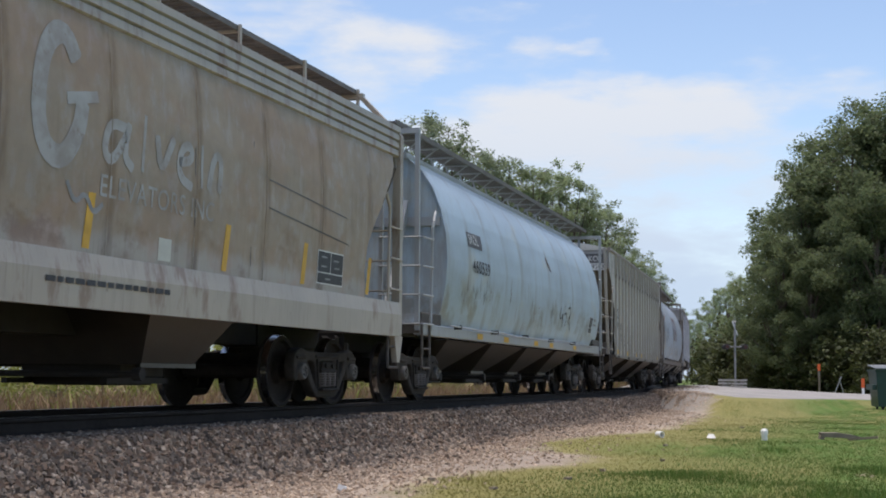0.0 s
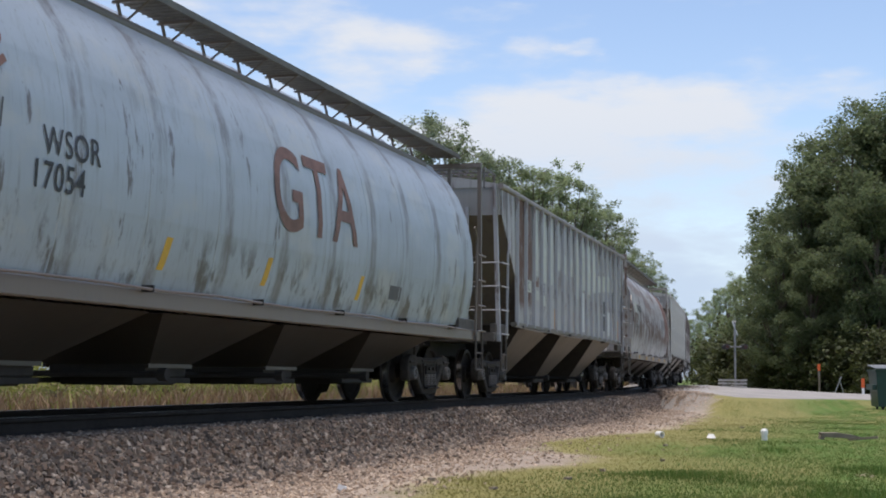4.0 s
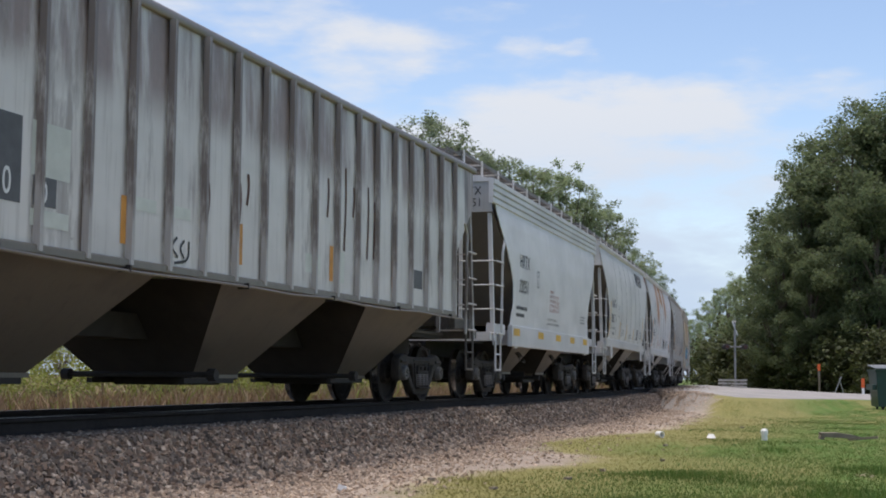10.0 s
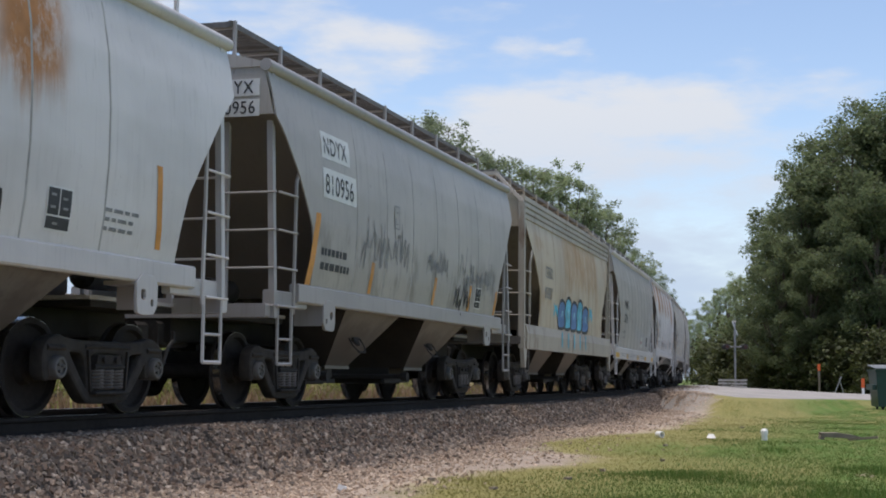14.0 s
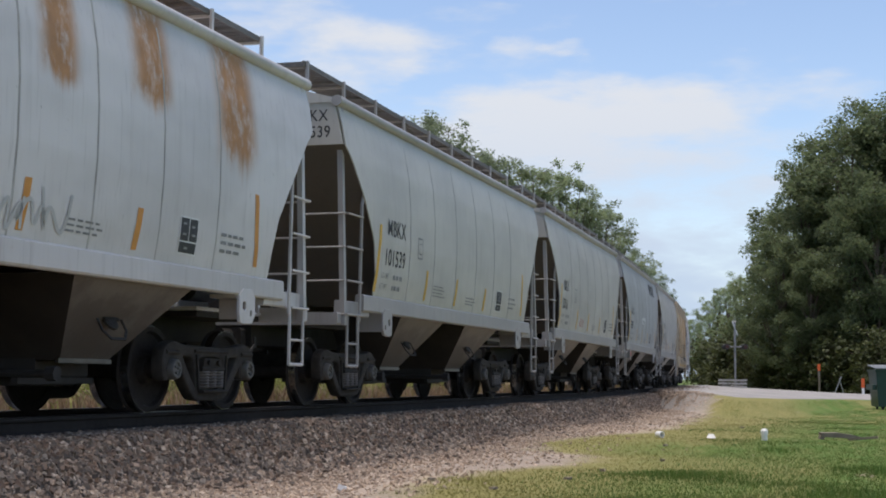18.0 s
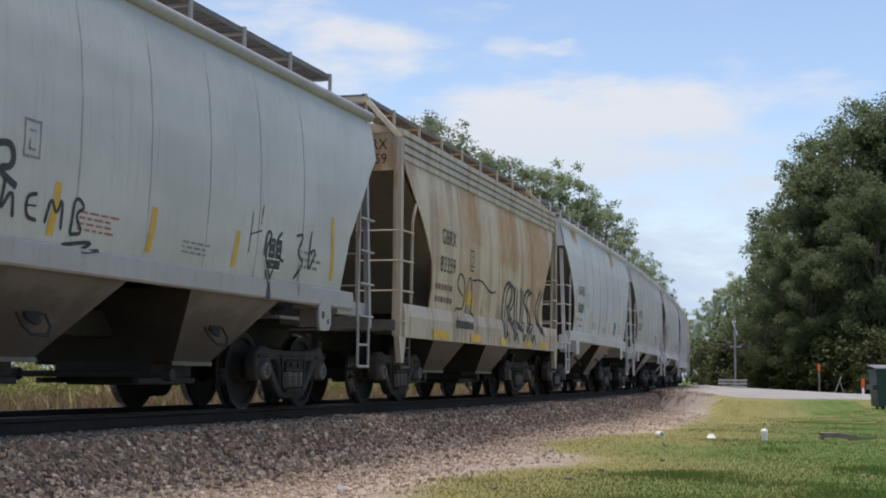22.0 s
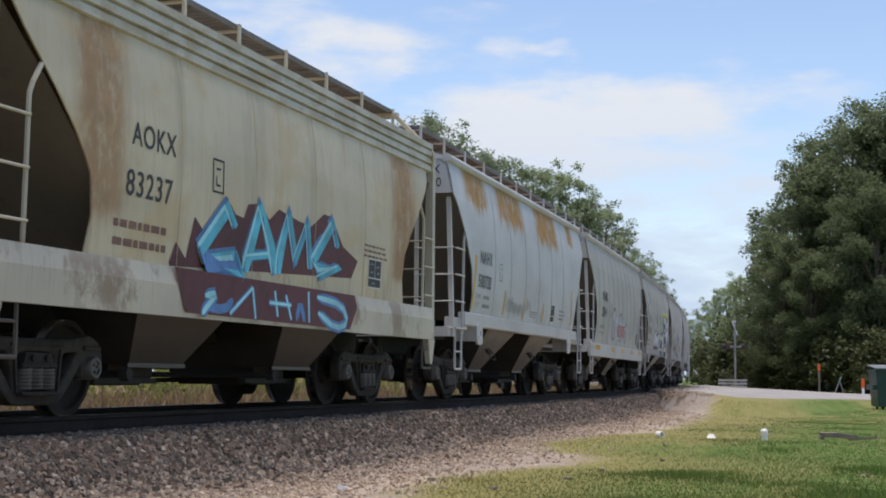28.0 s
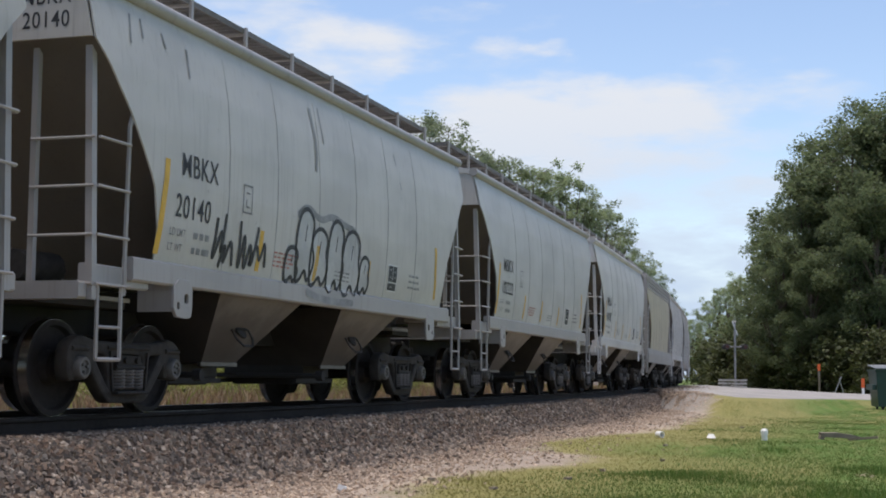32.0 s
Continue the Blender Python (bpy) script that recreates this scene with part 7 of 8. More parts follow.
    tall = [[(0.88, 3.81), (1.17, 3.86), (1.27, 3.67), (1.11, 3.44), (0.99, 3.56), (0.87, 3.66)], [(1.22, 3.79), (1.47, 3.72), (1.53, 3.52), (1.38, 3.19), (1.23, 3.28), (1.22, 3.49)], [(1.56, 3.61), (1.8, 3.58), (1.78, 3.35), (1.6, 2.97), (1.45, 3.12), (1.51, 3.38)], [(1.79, 3.4), (1.94, 3.35), (2.04, 3.1), (1.98, 2.91), (1.81, 2.92), (1.65, 3.0)], [(1.68, 2.95), (1.85, 2.95), (1.95, 2.84), (1.84, 2.65), (1.71, 2.69)]]
    for q in tall:
        s.strokes([q + q[:1]], 0.13, "tag_black", 0.006, label="black outline of bubble letters", smooth=2)
        s.shape(q, "tag_white", 0.0085, "white bubble letter", 2)
    s.strokes([[(1.1, 3.7), (1.15, 3.55)], [(1.38, 3.55), (1.4, 3.38)], [(1.66, 3.4), (1.66, 3.2)], [(1.85, 3.12), (1.92, 3.08)]], 0.04, "tag_black", 0.011, label="black strokes", smooth=0)
    s.strokes([[(2.16, 3.32), (2.32, 3.4), (2.46, 3.34), (2.46, 3.15), (2.35, 3.01), (2.2, 3.06), (2.16, 3.32)], [(2.2, 3.4), (2.15, 3.48), (2.22, 3.52)]], 0.07, "tag_black", 0.007, label="small black drawing", smooth=2)
    s.strokes([[(2.27, 3.26), (2.28, 3.2)], [(2.36, 3.26), (2.37, 3.2)], [(2.26, 3.12), (2.36, 3.12)]], 0.025, "tag_black", 0.007, label="black strokes", smooth=0)
    rays = [[(5.35 + 0.16 * math.cos(a), 2.62 + 0.16 * math.sin(a)), (5.35 + 0.34 * math.cos(a), 2.62 + 0.40 * math.sin(a))] for a in (i * math.pi / 6 for i in range(12))]
    ring = [[(5.35 + 0.13 * math.cos(a), 2.62 + 0.16 * math.sin(a)) for a in (i * math.pi / 8 for i in range(17))]]
    s.strokes(rays + ring, 0.055, "tag_black", 0.007, label="black spray-painted sun", smooth=0)
    s.strokes([[(5.35, 2.76), (5.35, 2.48)], [(5.35, 2.62), (5.26, 2.52)], [(5.35, 2.62), (5.44, 2.52)]], 0.035, "tag_black", 0.007, label="black strokes in the sun", smooth=0)

    s = wagon("smooth", E[28], E[29], P("paint_pale_f", (0.50, 0.50, 0.48), 0.04, 0.22, seed=29), iron_grey, "pale grey covered hopper with black outline graffiti")
    smooth_marks(s, "MBKX", "20140", 29)
    for u, w, z, h in ((4.72, 0.42, 1.5, 0.42), (5.0, 0.6, 1.52, 0.9), (5.45, 0.62, 1.5, 0.72), (6.0, 0.6, 1.46, 0.92), (6.5, 0.72, 1.44, 0.86), (7.15, 0.42, 1.5, 0.5)):
        loop = [(u + w * x, z + h * y) for x, y in ((0.15, 0.0), (-0.02, 0.4), (0.1, 0.9), (0.5, 1.02), (0.9, 0.85), (0.78, 0.55), (1.0, 0.3), (0.75, -0.02), (0.55, 0.2), (0.35, 0.02), (0.15, 0.0))]
        s.blob(loop[:-1], "tag_haze", 0.0042 + 0.0002 * (u - 4), label="pale fill of bubble letters", smooth=1)
        s.strokes([loop], 0.055, "tag_black", 0.008, label="black outline of bubble letters", smooth=2)
        s.strokes([[(u + w * 0.45, z + h * 0.55), (u + w * 0.5, z + h * 0.78)]], 0.04, "tag_black", 0.008, label="black stroke")
    s.strokes([[(5.0, 2.3), (5.3, 2.46), (5.7, 2.3), (6.1, 2.42), (6.5, 2.34), (7.0, 2.3), (7.15, 1.95)], [(5.4, 1.42), (5.8, 1.36), (6.4, 1.34), (7.0, 1.36)]], 0.09, "tag_grey", 0.005, label="grey overspray", smooth=2)
    s.strokes(scrawl(2.85, 1.55, 0.45, 0.5, 2, 82) + scrawl(3.5, 1.52, 0.55, 0.55, 2, 83), 0.055, "tag_black")
    s.strokes([[(1.2, 3.8), (1.15, 3.5)], [(1.4, 3.8), (1.4, 3.6)], [(1.8, 3.75), (1.85, 3.6)], [(2.3, 3.7), (2.3, 3.4)], [(5.5, 3.7), (5.6, 3.2), (5.55, 2.9)], [(5.8, 3.75), (5.85, 3.3)], [(8.6, 3.6), (8.8, 3.1)]], 0.07, "tag_grey", label="grey paint runs")
    end_text(s, "MBKX", "20140")

    rest = [("smooth", PALE, "MBKX", "102222"), ("smooth", WHITE, "MBKX", "101702"), ("ledge", (0.50, 0.44, 0.32), "", ""), ("smooth", PALE, "", ""), ("panel", GREY, "", ""), ("smooth", WHITE, "", "")]
    for i in range(29, len(E) - 1):
        kind, c, mark, number = rest[(i - 29) % len(rest)] if i < 31 else (*rest[(i - 29) % len(rest)][:2], "", "")
        s = wagon(kind, E[i], E[i + 1], P(f"paint_rear_{i}", c, 0.06, 0.25, seed=i), iron_grey if i % 2 else iron_white, f"{'tan' if kind == 'ledge' else 'pale grey'} covered hopper in the rear of the train")
        if mark:
            smooth_marks(s, mark, number, i)


make_train()


# ---- ground, track ----
def ease(v, a, b):
    t = min(1.0, max(0.0, (v - a) / (b - a)))
    return t * t * (3 - 2 * t)


LENS = 784 / math.tan(radians(FOV) / 2)


def place(side, d):
    """World x, y of a point d metres ahead of the camera and to its right by side, in tangents of the picture's half width."""
    r = side * d * math.tan(radians(FOV) / 2)
    return d * math.cos(YAW) + r * math.sin(YAW), d * math.sin(YAW) - r * math.cos(YAW)


# the gravel road's near and far edge: bearing as for place(), metres ahead
ROAD_SIDE = (0.40, 0.53, 0.66, 0.79, 0.95, 1.15, 1.5, 2.2)
ROAD_NEAR = (66.0, 51.0, 43.0, 46.0, 57.0, 57.0, 52.0, 44.0)
ROAD_FAR = (112.0, 110.0, 107.0, 104.0, 93.0, 86.0, 76.0, 64.0)


def road_level(x, y):
    """How much a point is on the road (1) or off it (0), with sloping banks."""
    d = x * math.cos(YAW) + y * math.sin(YAW)
    if d < 20 or d > 130:
        return 0.0
    q = (x * math.sin(YAW) - y * math.cos(YAW)) / d / math.tan(radians(FOV) / 2)
    if q < 0.3:
        return 0.0
    a, b = float(np.interp(q, ROAD_SIDE, ROAD_NEAR)), float(np.interp(q, ROAD_SIDE, ROAD_FAR))
    return min(ease(d, a - 6, a), 1 - ease(d, b, b + 5)) * ease(q, 0.3, 0.45)


def ground_z(x, l):
    """Height of the earth, l metres to the camera's side of the track."""
    z = -0.64 + 0.10 * noise.noise((x * 0.08, l * 0.10, 0)) + 0.03 * noise.noise((x * 0.5, l * 0.5, 3))
    if l < 0:
        z -= 0.05 * min(1.0, -l / 10)
    up = road_level(x, float(centre_y(x)) - l) if 20 < x < 130 and abs(l) < 60 else 0.0
    return z + (float(np.interp(l, [-12, -3, 3, 5, 12], [-0.50, -0.07, -0.07, -0.20, -0.50])) - z) * up


def grass_edge(x):
    """Metres from the track's middle at which the grass begins, x metres along it."""
    return float(np.interp(x, (8, 11.5, 13.5, 15.8, 17.2, 19, 20.5, 22, 24.5, 26, 28, 34, 45, 52), (4.6, 4.1, 3.7, 3.55, 4.4, 4.3, 3.2, 2.8, 3.0, 3.8, 4.1, 4.0, 3.7, 3.6)))


def make_ground():
    xs = sorted({*np.round(np.concatenate([np.arange(-40, 5, 5), np.arange(5, 60, 0.5), np.arange(60, 140, 2), np.arange(140, 400, 12), np.geomspace(400, 2500, 14)]), 2).tolist(), -1500.0, -600.0, -200.0, -90.0})
    ls = sorted({*np.round(np.concatenate([np.arange(-14, 14, 0.5), np.arange(14, 60, 4), np.arange(-60, -14, 4), np.geomspace(60, 2500, 14), -np.geomspace(60, 2500, 14)]), 2).tolist()})
    v, uv = [], []
    for x in xs:
        c = float(centre_y(x))
        for l in ls:
            v.append((x, c - l, ground_z(x, l)))
            uv.append((l, l - grass_edge(x)))
    k = len(ls)
    f = [(i * k + j, (i + 1) * k + j, (i + 1) * k + j + 1, i * k + j + 1) for i in range(len(xs) - 1) for j in range(k - 1)]
    me = big_mesh("ground", v, [q[::-1] for q in f], M["ground"])
    layer = me.uv_layers.new(name="UVMap")
    for loop in me.loops:
        layer.data[loop.index].uv = uv[loop.vertex_index]
    me.shade_smooth()
    tagged(new("ground", me), "dry grass meadow with bare dirt beside a railway", "ground", "", "structure")


def along(profile, s0, s1, step, name, mat):
    """A strip with a fixed cross section of (l, z) along the track."""
    v, n = [], len(profile)
    ss = np.arange(s0, s1 + step, step)
    for s in ss:
        v += [beside(float(s), l, z) for l, z in profile]
    f = [(i * n + j, i * n + j + 1, (i + 1) * n + j + 1, (i + 1) * n + j) for i in range(len(ss) - 1) for j in range(n - 1)]
    return big_mesh(name, v, f, mat)


def rail_mesh(l0):
    head = [(-0.037, -0.006), (-0.030, 0.0), (0.030, 0.0), (0.037, -0.006), (0.037, -0.036), (0.010, -0.05), (0.010, -0.13), (0.07, -0.155), (0.075, -0.172), (-0.075, -0.172), (-0.07, -0.155), (-0.010, -0.13), (-0.010, -0.05), (-0.037, -0.036), (-0.037, -0.006)]
    return along([(l0 + a, b - 0.003) for a, b in head], -60, 330, 3.0, "rail", M["rail"])


def make_track():
    bed = [(-3.0, -0.78), (-2.35, -0.56), (-1.55, -0.215), (-1.4, -0.195), (1.4, -0.195), (1.5, -0.215), (1.85, -0.56), (2.2, -0.78)]
    tagged(new("ballast_bed", along(bed, -60, 330, 2.0, "ballast_bed", M["bed"])), "grey-brown crushed stone ballast under the track", "ballast", "", "structure")
    for l0 in (-0.755, 0.755):
        r = tagged(new("rail", rail_mesh(l0)), "rust-brown steel rail with a polished head", "rail", "rails of the track")
        hung("rail_head", along([(l0 - 0.030, 0.0), (l0 + 0.030, 0.0)], -60, 330, 3.0, "rail_head", M["rail_top"]), r, None, None, "bright polished running surface")
    tie = Geo().box(-0.115, 0.115, -1.30, 1.30, -0.36, -0.178, 0.012).mesh("sleeper", M["tie"])
    for i in range(260):
        s = -6 + i * 0.53
        x, y, a = line(s)
        t = new("sleeper", tie)
        t.matrix_basis = pose(x, y, random.uniform(-0.006, 0.006), 0, 0, math.degrees(a) + random.uniform(-1, 1))
        tagged(t, "dark creosoted timber sleeper", "railway sleeper", "sleepers of the track")


def rock(rnd):
    """Points of a broken stone of unit size and its faces."""
    v = [Vector((x, y, z)) for x in (-1, 1) for y in (-1, 1) for z in (-1, 1)]
    v = [Vector((p.x * rnd.uniform(0.3, 0.62), p.y * rnd.uniform(0.3, 0.62), p.z * rnd.uniform(0.25, 0.5))) for p in v]
    return v, [(0, 1, 3, 2), (4, 6, 7, 5), (0, 4, 5, 1), (2, 3, 7, 6), (0, 2, 6, 4), (1, 5, 7, 3)]


def scatter_stones(name, count, place, size, mat, label, seed):
    rnd = random.Random(seed)
    kinds = [rock(rnd) for _ in range(14)]
    v, f = [], []
    for _ in range(count):
        p = place(rnd)
        if p is None:
            continue
        base, faces = kinds[rnd.randrange(14)]
        m = Euler((rnd.uniform(0, 6.3), rnd.uniform(0, 6.3), rnd.uniform(0, 6.3))).to_matrix() * (rnd.uniform(*size))
        k = len(v)
        v += [tuple(Vector(p) + m @ q) for q in base]
        f += [tuple(i + k for i in q) for q in faces]
    tagged(new(name, big_mesh(name, v, f, mat)), label, "gravel", "", "stuff")


def bed_z(l):
    return float(np.interp(abs(l), [1.4, 1.5, 1.85, 2.2], [-0.195, -0.215, -0.56, -0.78]))


def make_stones():
    def on_bed(r):
        s = 5 + 85 * r.random() ** 1.9
        k = r.random()
        l = r.uniform(0.88, 1.80) if k < 0.90 else (1.75 + abs(r.gauss(0, 0.4)) if k < 0.945 else -r.uniform(1.0, 2.4))
        x, y, _ = beside(s, l)
        return x, y, max(bed_z(l), ground_z(x, l)) + r.uniform(-0.006, 0.016)

    def on_dirt(r):
        s = 6 + 64 * r.random() ** 1.7
        l = 1.75 + abs(r.gauss(0, 0.95))
        x, y, _ = beside(s, l)
        if l > grass_edge(x) + 0.2 and r.random() < 0.85:
            return None
        if noise.noise((x * 0.7, l * 1.3, 12)) > 0.15 and r.random() < 0.55:
            return None
        return x, y, max(bed_z(l), ground_z(x, l)) + r.uniform(-0.004, 0.006)

    scatter_stones("ballast_stones", 70000, on_bed, (0.028, 0.068), M["stone"], "crushed grey and reddish ballast stones", 5)
    scatter_stones("loose_gravel", 46000, on_dirt, (0.012, 0.042), M["gravel"], "loose gravel on bare dirt", 6)


def blades(name, count, place, height, mat, label, seed, width=0.006, lean=0.4, category="grass"):
    rnd = random.Random(seed)
    v, f = [], []
    for _ in range(count):
        p = place(rnd)
        if p is None:
            continue
        x, y, z, grow = p
        h = rnd.uniform(*height) * grow
        a = rnd.uniform(0, math.pi * 2)
        dx, dy = math.cos(a) * width * (0.6 + h), math.sin(a) * width * (0.6 + h)
        b = rnd.uniform(0, math.pi * 2)
        q = rnd.uniform(0.1, lean) * h
        mx, my = math.cos(b) * q, math.sin(b) * q
        k = len(v)
        v += [(x - dx, y - dy, z - 0.01), (x + dx, y + dy, z - 0.01), (x + dx * 0.7 + mx * 0.4, y + dy * 0.7 + my * 0.4, z + h * 0.6), (x - dx * 0.7 + mx * 0.4, y - dy * 0.7 + my * 0.4, z + h * 0.6), (x + mx, y + my, z + h)]
        f += [(k, k + 1, k + 2, k + 3), (k + 3, k + 2, k + 4)]
    tagged(new(name, big_mesh(name, v, f, mat)), label, category, "", "stuff")


TUFTS = ((16.0, 2.1, 0.75), (14.6, 4.4, 0.55), (17.4, 0.0, 0.8), (13.3, 0.4, 0.6), (21.5, 1.6, 0.5), (19.5, 3.3, 0.35))


def make_grass():
    def meadow(dense):
        def at(r):
            d = 9 + 56 * r.random() ** 1.7
            q = r.uniform(-0.10, 0.36)
            x, y = d * (math.cos(YAW) + q * math.sin(YAW)), d * (math.sin(YAW) - q * math.cos(YAW))
            l = float(centre_y(x)) - y
            e = l - grass_edge(x) + 0.45 * noise.noise((x * 0.9, l * 0.9, 7)) + 0.25 * noise.noise((x * 3, l * 3, 8))
            if r.random() > ease(e, -0.15, 0.65) or road_level(x, y) > 0.85:
                return None
            patch = noise.noise((x * 0.16, y * 0.30, 2))
            green = ease(e + 2.2 * patch, 0.8, 3.0)
            if dense and r.random() > green:
                return None
            if not dense and r.random() < green * 0.7:
                return None
            tall = 1.0 + 1.0 * ease(noise.noise((x * 0.5, y * 0.6, 9)), 0.2, 0.6)
            for cx, cy, w in TUFTS:
                tall += 1.9 * max(0.0, 1 - ((x - cx) ** 2 / 3 + (y - cy) ** 2) / w ** 2)
            return x, y, ground_z(x, l), tall if dense else 0.75 + 0.3 * (tall - 1)
        return at

    blades("meadow_grass", 230000, meadow(True), (0.013, 0.032), M["blade"], "short bright green meadow grass", 11, 0.005, 1.4)
    blades("dry_meadow_grass", 190000, meadow(False), (0.012, 0.032), M["blade_dry"], "short half-dry yellow grass", 12, 0.005, 1.6)

    def far_side(r):
        s = 6 + 110 * r.random() ** 1.5
        l = -3.0 - 9 * r.random() ** 1.3
        x, y, _ = beside(s, l)
        if noise.noise((x * 0.3, y * 0.3, 4)) < -0.25 and r.random() < 0.7:
            return None
        return x, y, ground_z(x, l), 0.75 + 0.6 * noise.noise((x * 0.7, y * 0.7, 5)) + (0.5 if l < -7 else 0)

    blades("dry_reeds", 42000, far_side, (0.25, 0.62), M["reed"], "tall dry brown and straw-coloured grass", 13, 0.016, 0.7)
    blades("green_weeds", 3000, far_side, (0.25, 0.65), M["weed"], "yellow-green weeds beyond the track", 14, 0.02, 0.7)


def make_road():
    """Pale gravel road that comes off the level crossing and widens to the right."""
    v, rows, cols = [], 40, 14
    for i in range(rows + 1):
        q = 0.40 + 1.8 * (i / rows) ** 1.5
        a, b = float(np.interp(q, ROAD_SIDE, ROAD_NEAR)), float(np.interp(q, ROAD_SIDE, ROAD_FAR))
        for j in range(cols + 1):
            t = j / cols
            wob = 1.2 * noise.noise((q * 30, t * 3, 1)) * (1 if j in (0, cols) else 0)
            x, y = place(q, a + 0.3 + (b - a - 0.6) * t + wob)
            l = float(centre_y(x)) - y
            z = ground_z(x, l) + (0.03 if 0 < j < cols else -0.03)
            v.append((x, y, z))
    k = cols + 1
    f = [(i * k + j, (i + 1) * k + j, (i + 1) * k + j + 1, i * k + j + 1) for i in range(rows) for j in range(cols)]
    tagged(new("road", big_mesh("road", v, f, M["road"])), "pale grey gravel road at a level crossing", "road", "", "structure")


make_ground()
make_track()
make_stones()
make_grass()
make_road()


# ---- trees ----
def tree_parts(kind, seed, height, spread, leaves, leaf, mat, trunk_h=0.3, squash=1.0, clump=1.0):
    """Meshes of a trunk with limbs and of a leafy crown, for a tree of that height."""
    rnd = random.Random(seed)
    g = Geo()
    base = height * trunk_h
    r0 = height * 0.02
    pts = [(0, 0, -0.3), (rnd.uniform(-.2, .2), rnd.uniform(-.2, .2), base * 0.5), (rnd.uniform(-.3, .3), rnd.uniform(-.3, .3), base), (rnd.uniform(-.5, .5), rnd.uniform(-.5, .5), height * 0.72)]
    for i, (a, b) in enumerate(zip(pts, pts[1:])):
        g.rod(a, b, r0 * (1.15, 0.85, 0.65)[i], 8, r0 * (0.85, 0.65, 0.2)[i])
    lumps = []
    n = 22
    for i in range(n):
        h = base + (height - base) * (0.04 + 0.92 * (i + 0.5) / n)
        t = (h - base) / (height - base)
        reach = spread * (0.45 + 0.75 * math.sin(math.pi * min(1, t * 0.9 + 0.12))) * rnd.uniform(0.55, 1.0) * (1 - 0.55 * t * t)
        a = i * 2.4 + rnd.uniform(-0.5, 0.5)
        p = Vector((math.cos(a) * reach * 0.68, math.sin(a) * reach * 0.68, h))
        k = Vector(pts[2]) if h < height * 0.6 else Vector(pts[2]).lerp(Vector(pts[3]), 0.6)
        k = Vector((k.x, k.y, min(k.z, h - 0.1)))
        mid = k.lerp(p, 0.5) + Vector((0, 0, 0.05 * height * rnd.random()))
        g.rod(k, mid, r0 * 0.34, 5, r0 * 0.22)
        g.rod(mid, p, r0 * 0.22, 5, r0 * 0.06)
        lumps.append((p, clump * spread * rnd.uniform(0.20, 0.34) * (1.1 - 0.35 * t)))
        for _ in range(4):
            b = rnd.uniform(0, 6.3)
            q = p + Vector((math.cos(b), math.sin(b), rnd.uniform(-0.5, 0.7))) * spread * rnd.uniform(0.2, 0.42)
            g.rod(p, q, r0 * 0.06, 4, r0 * 0.03)
            lumps.append((q, clump * spread * rnd.uniform(0.11, 0.22)))
    trunk = g.mesh("trunk", M["bark"], 60)
    v, f = [], []
    total = sum(s * s for _, s in lumps)
    for p, s in lumps:
        for _ in range(int(leaves * s * s / total)):
            d = Vector((rnd.gauss(0, 1), rnd.gauss(0, 1), rnd.gauss(0, 1)))
            d.normalize()
            c = p + Vector((d.x, d.y, d.z * 0.8 * squash)) * s * rnd.random() ** 0.6
            e = Euler((rnd.uniform(-0.9, 0.9), rnd.uniform(-0.9, 0.9), rnd.uniform(0, 6.3))).to_matrix()
            w, h = leaf * rnd.uniform(0.6, 1.2), leaf * rnd.uniform(0.7, 1.3)
            k = len(v)
            v += [tuple(c + e @ Vector(q)) for q in ((-w * 0.5, 0, 0), (0, -h * 0.4, -0.08 * w), (w * 0.5, 0, 0), (0, h * 0.45, 0.06 * w))]
            f.append((k, k + 1, k + 2, k + 3))
    top = float(np.percentile(np.array(v)[:, 2], 99.7))
    return trunk, big_mesh("crown", v, f, mat), top


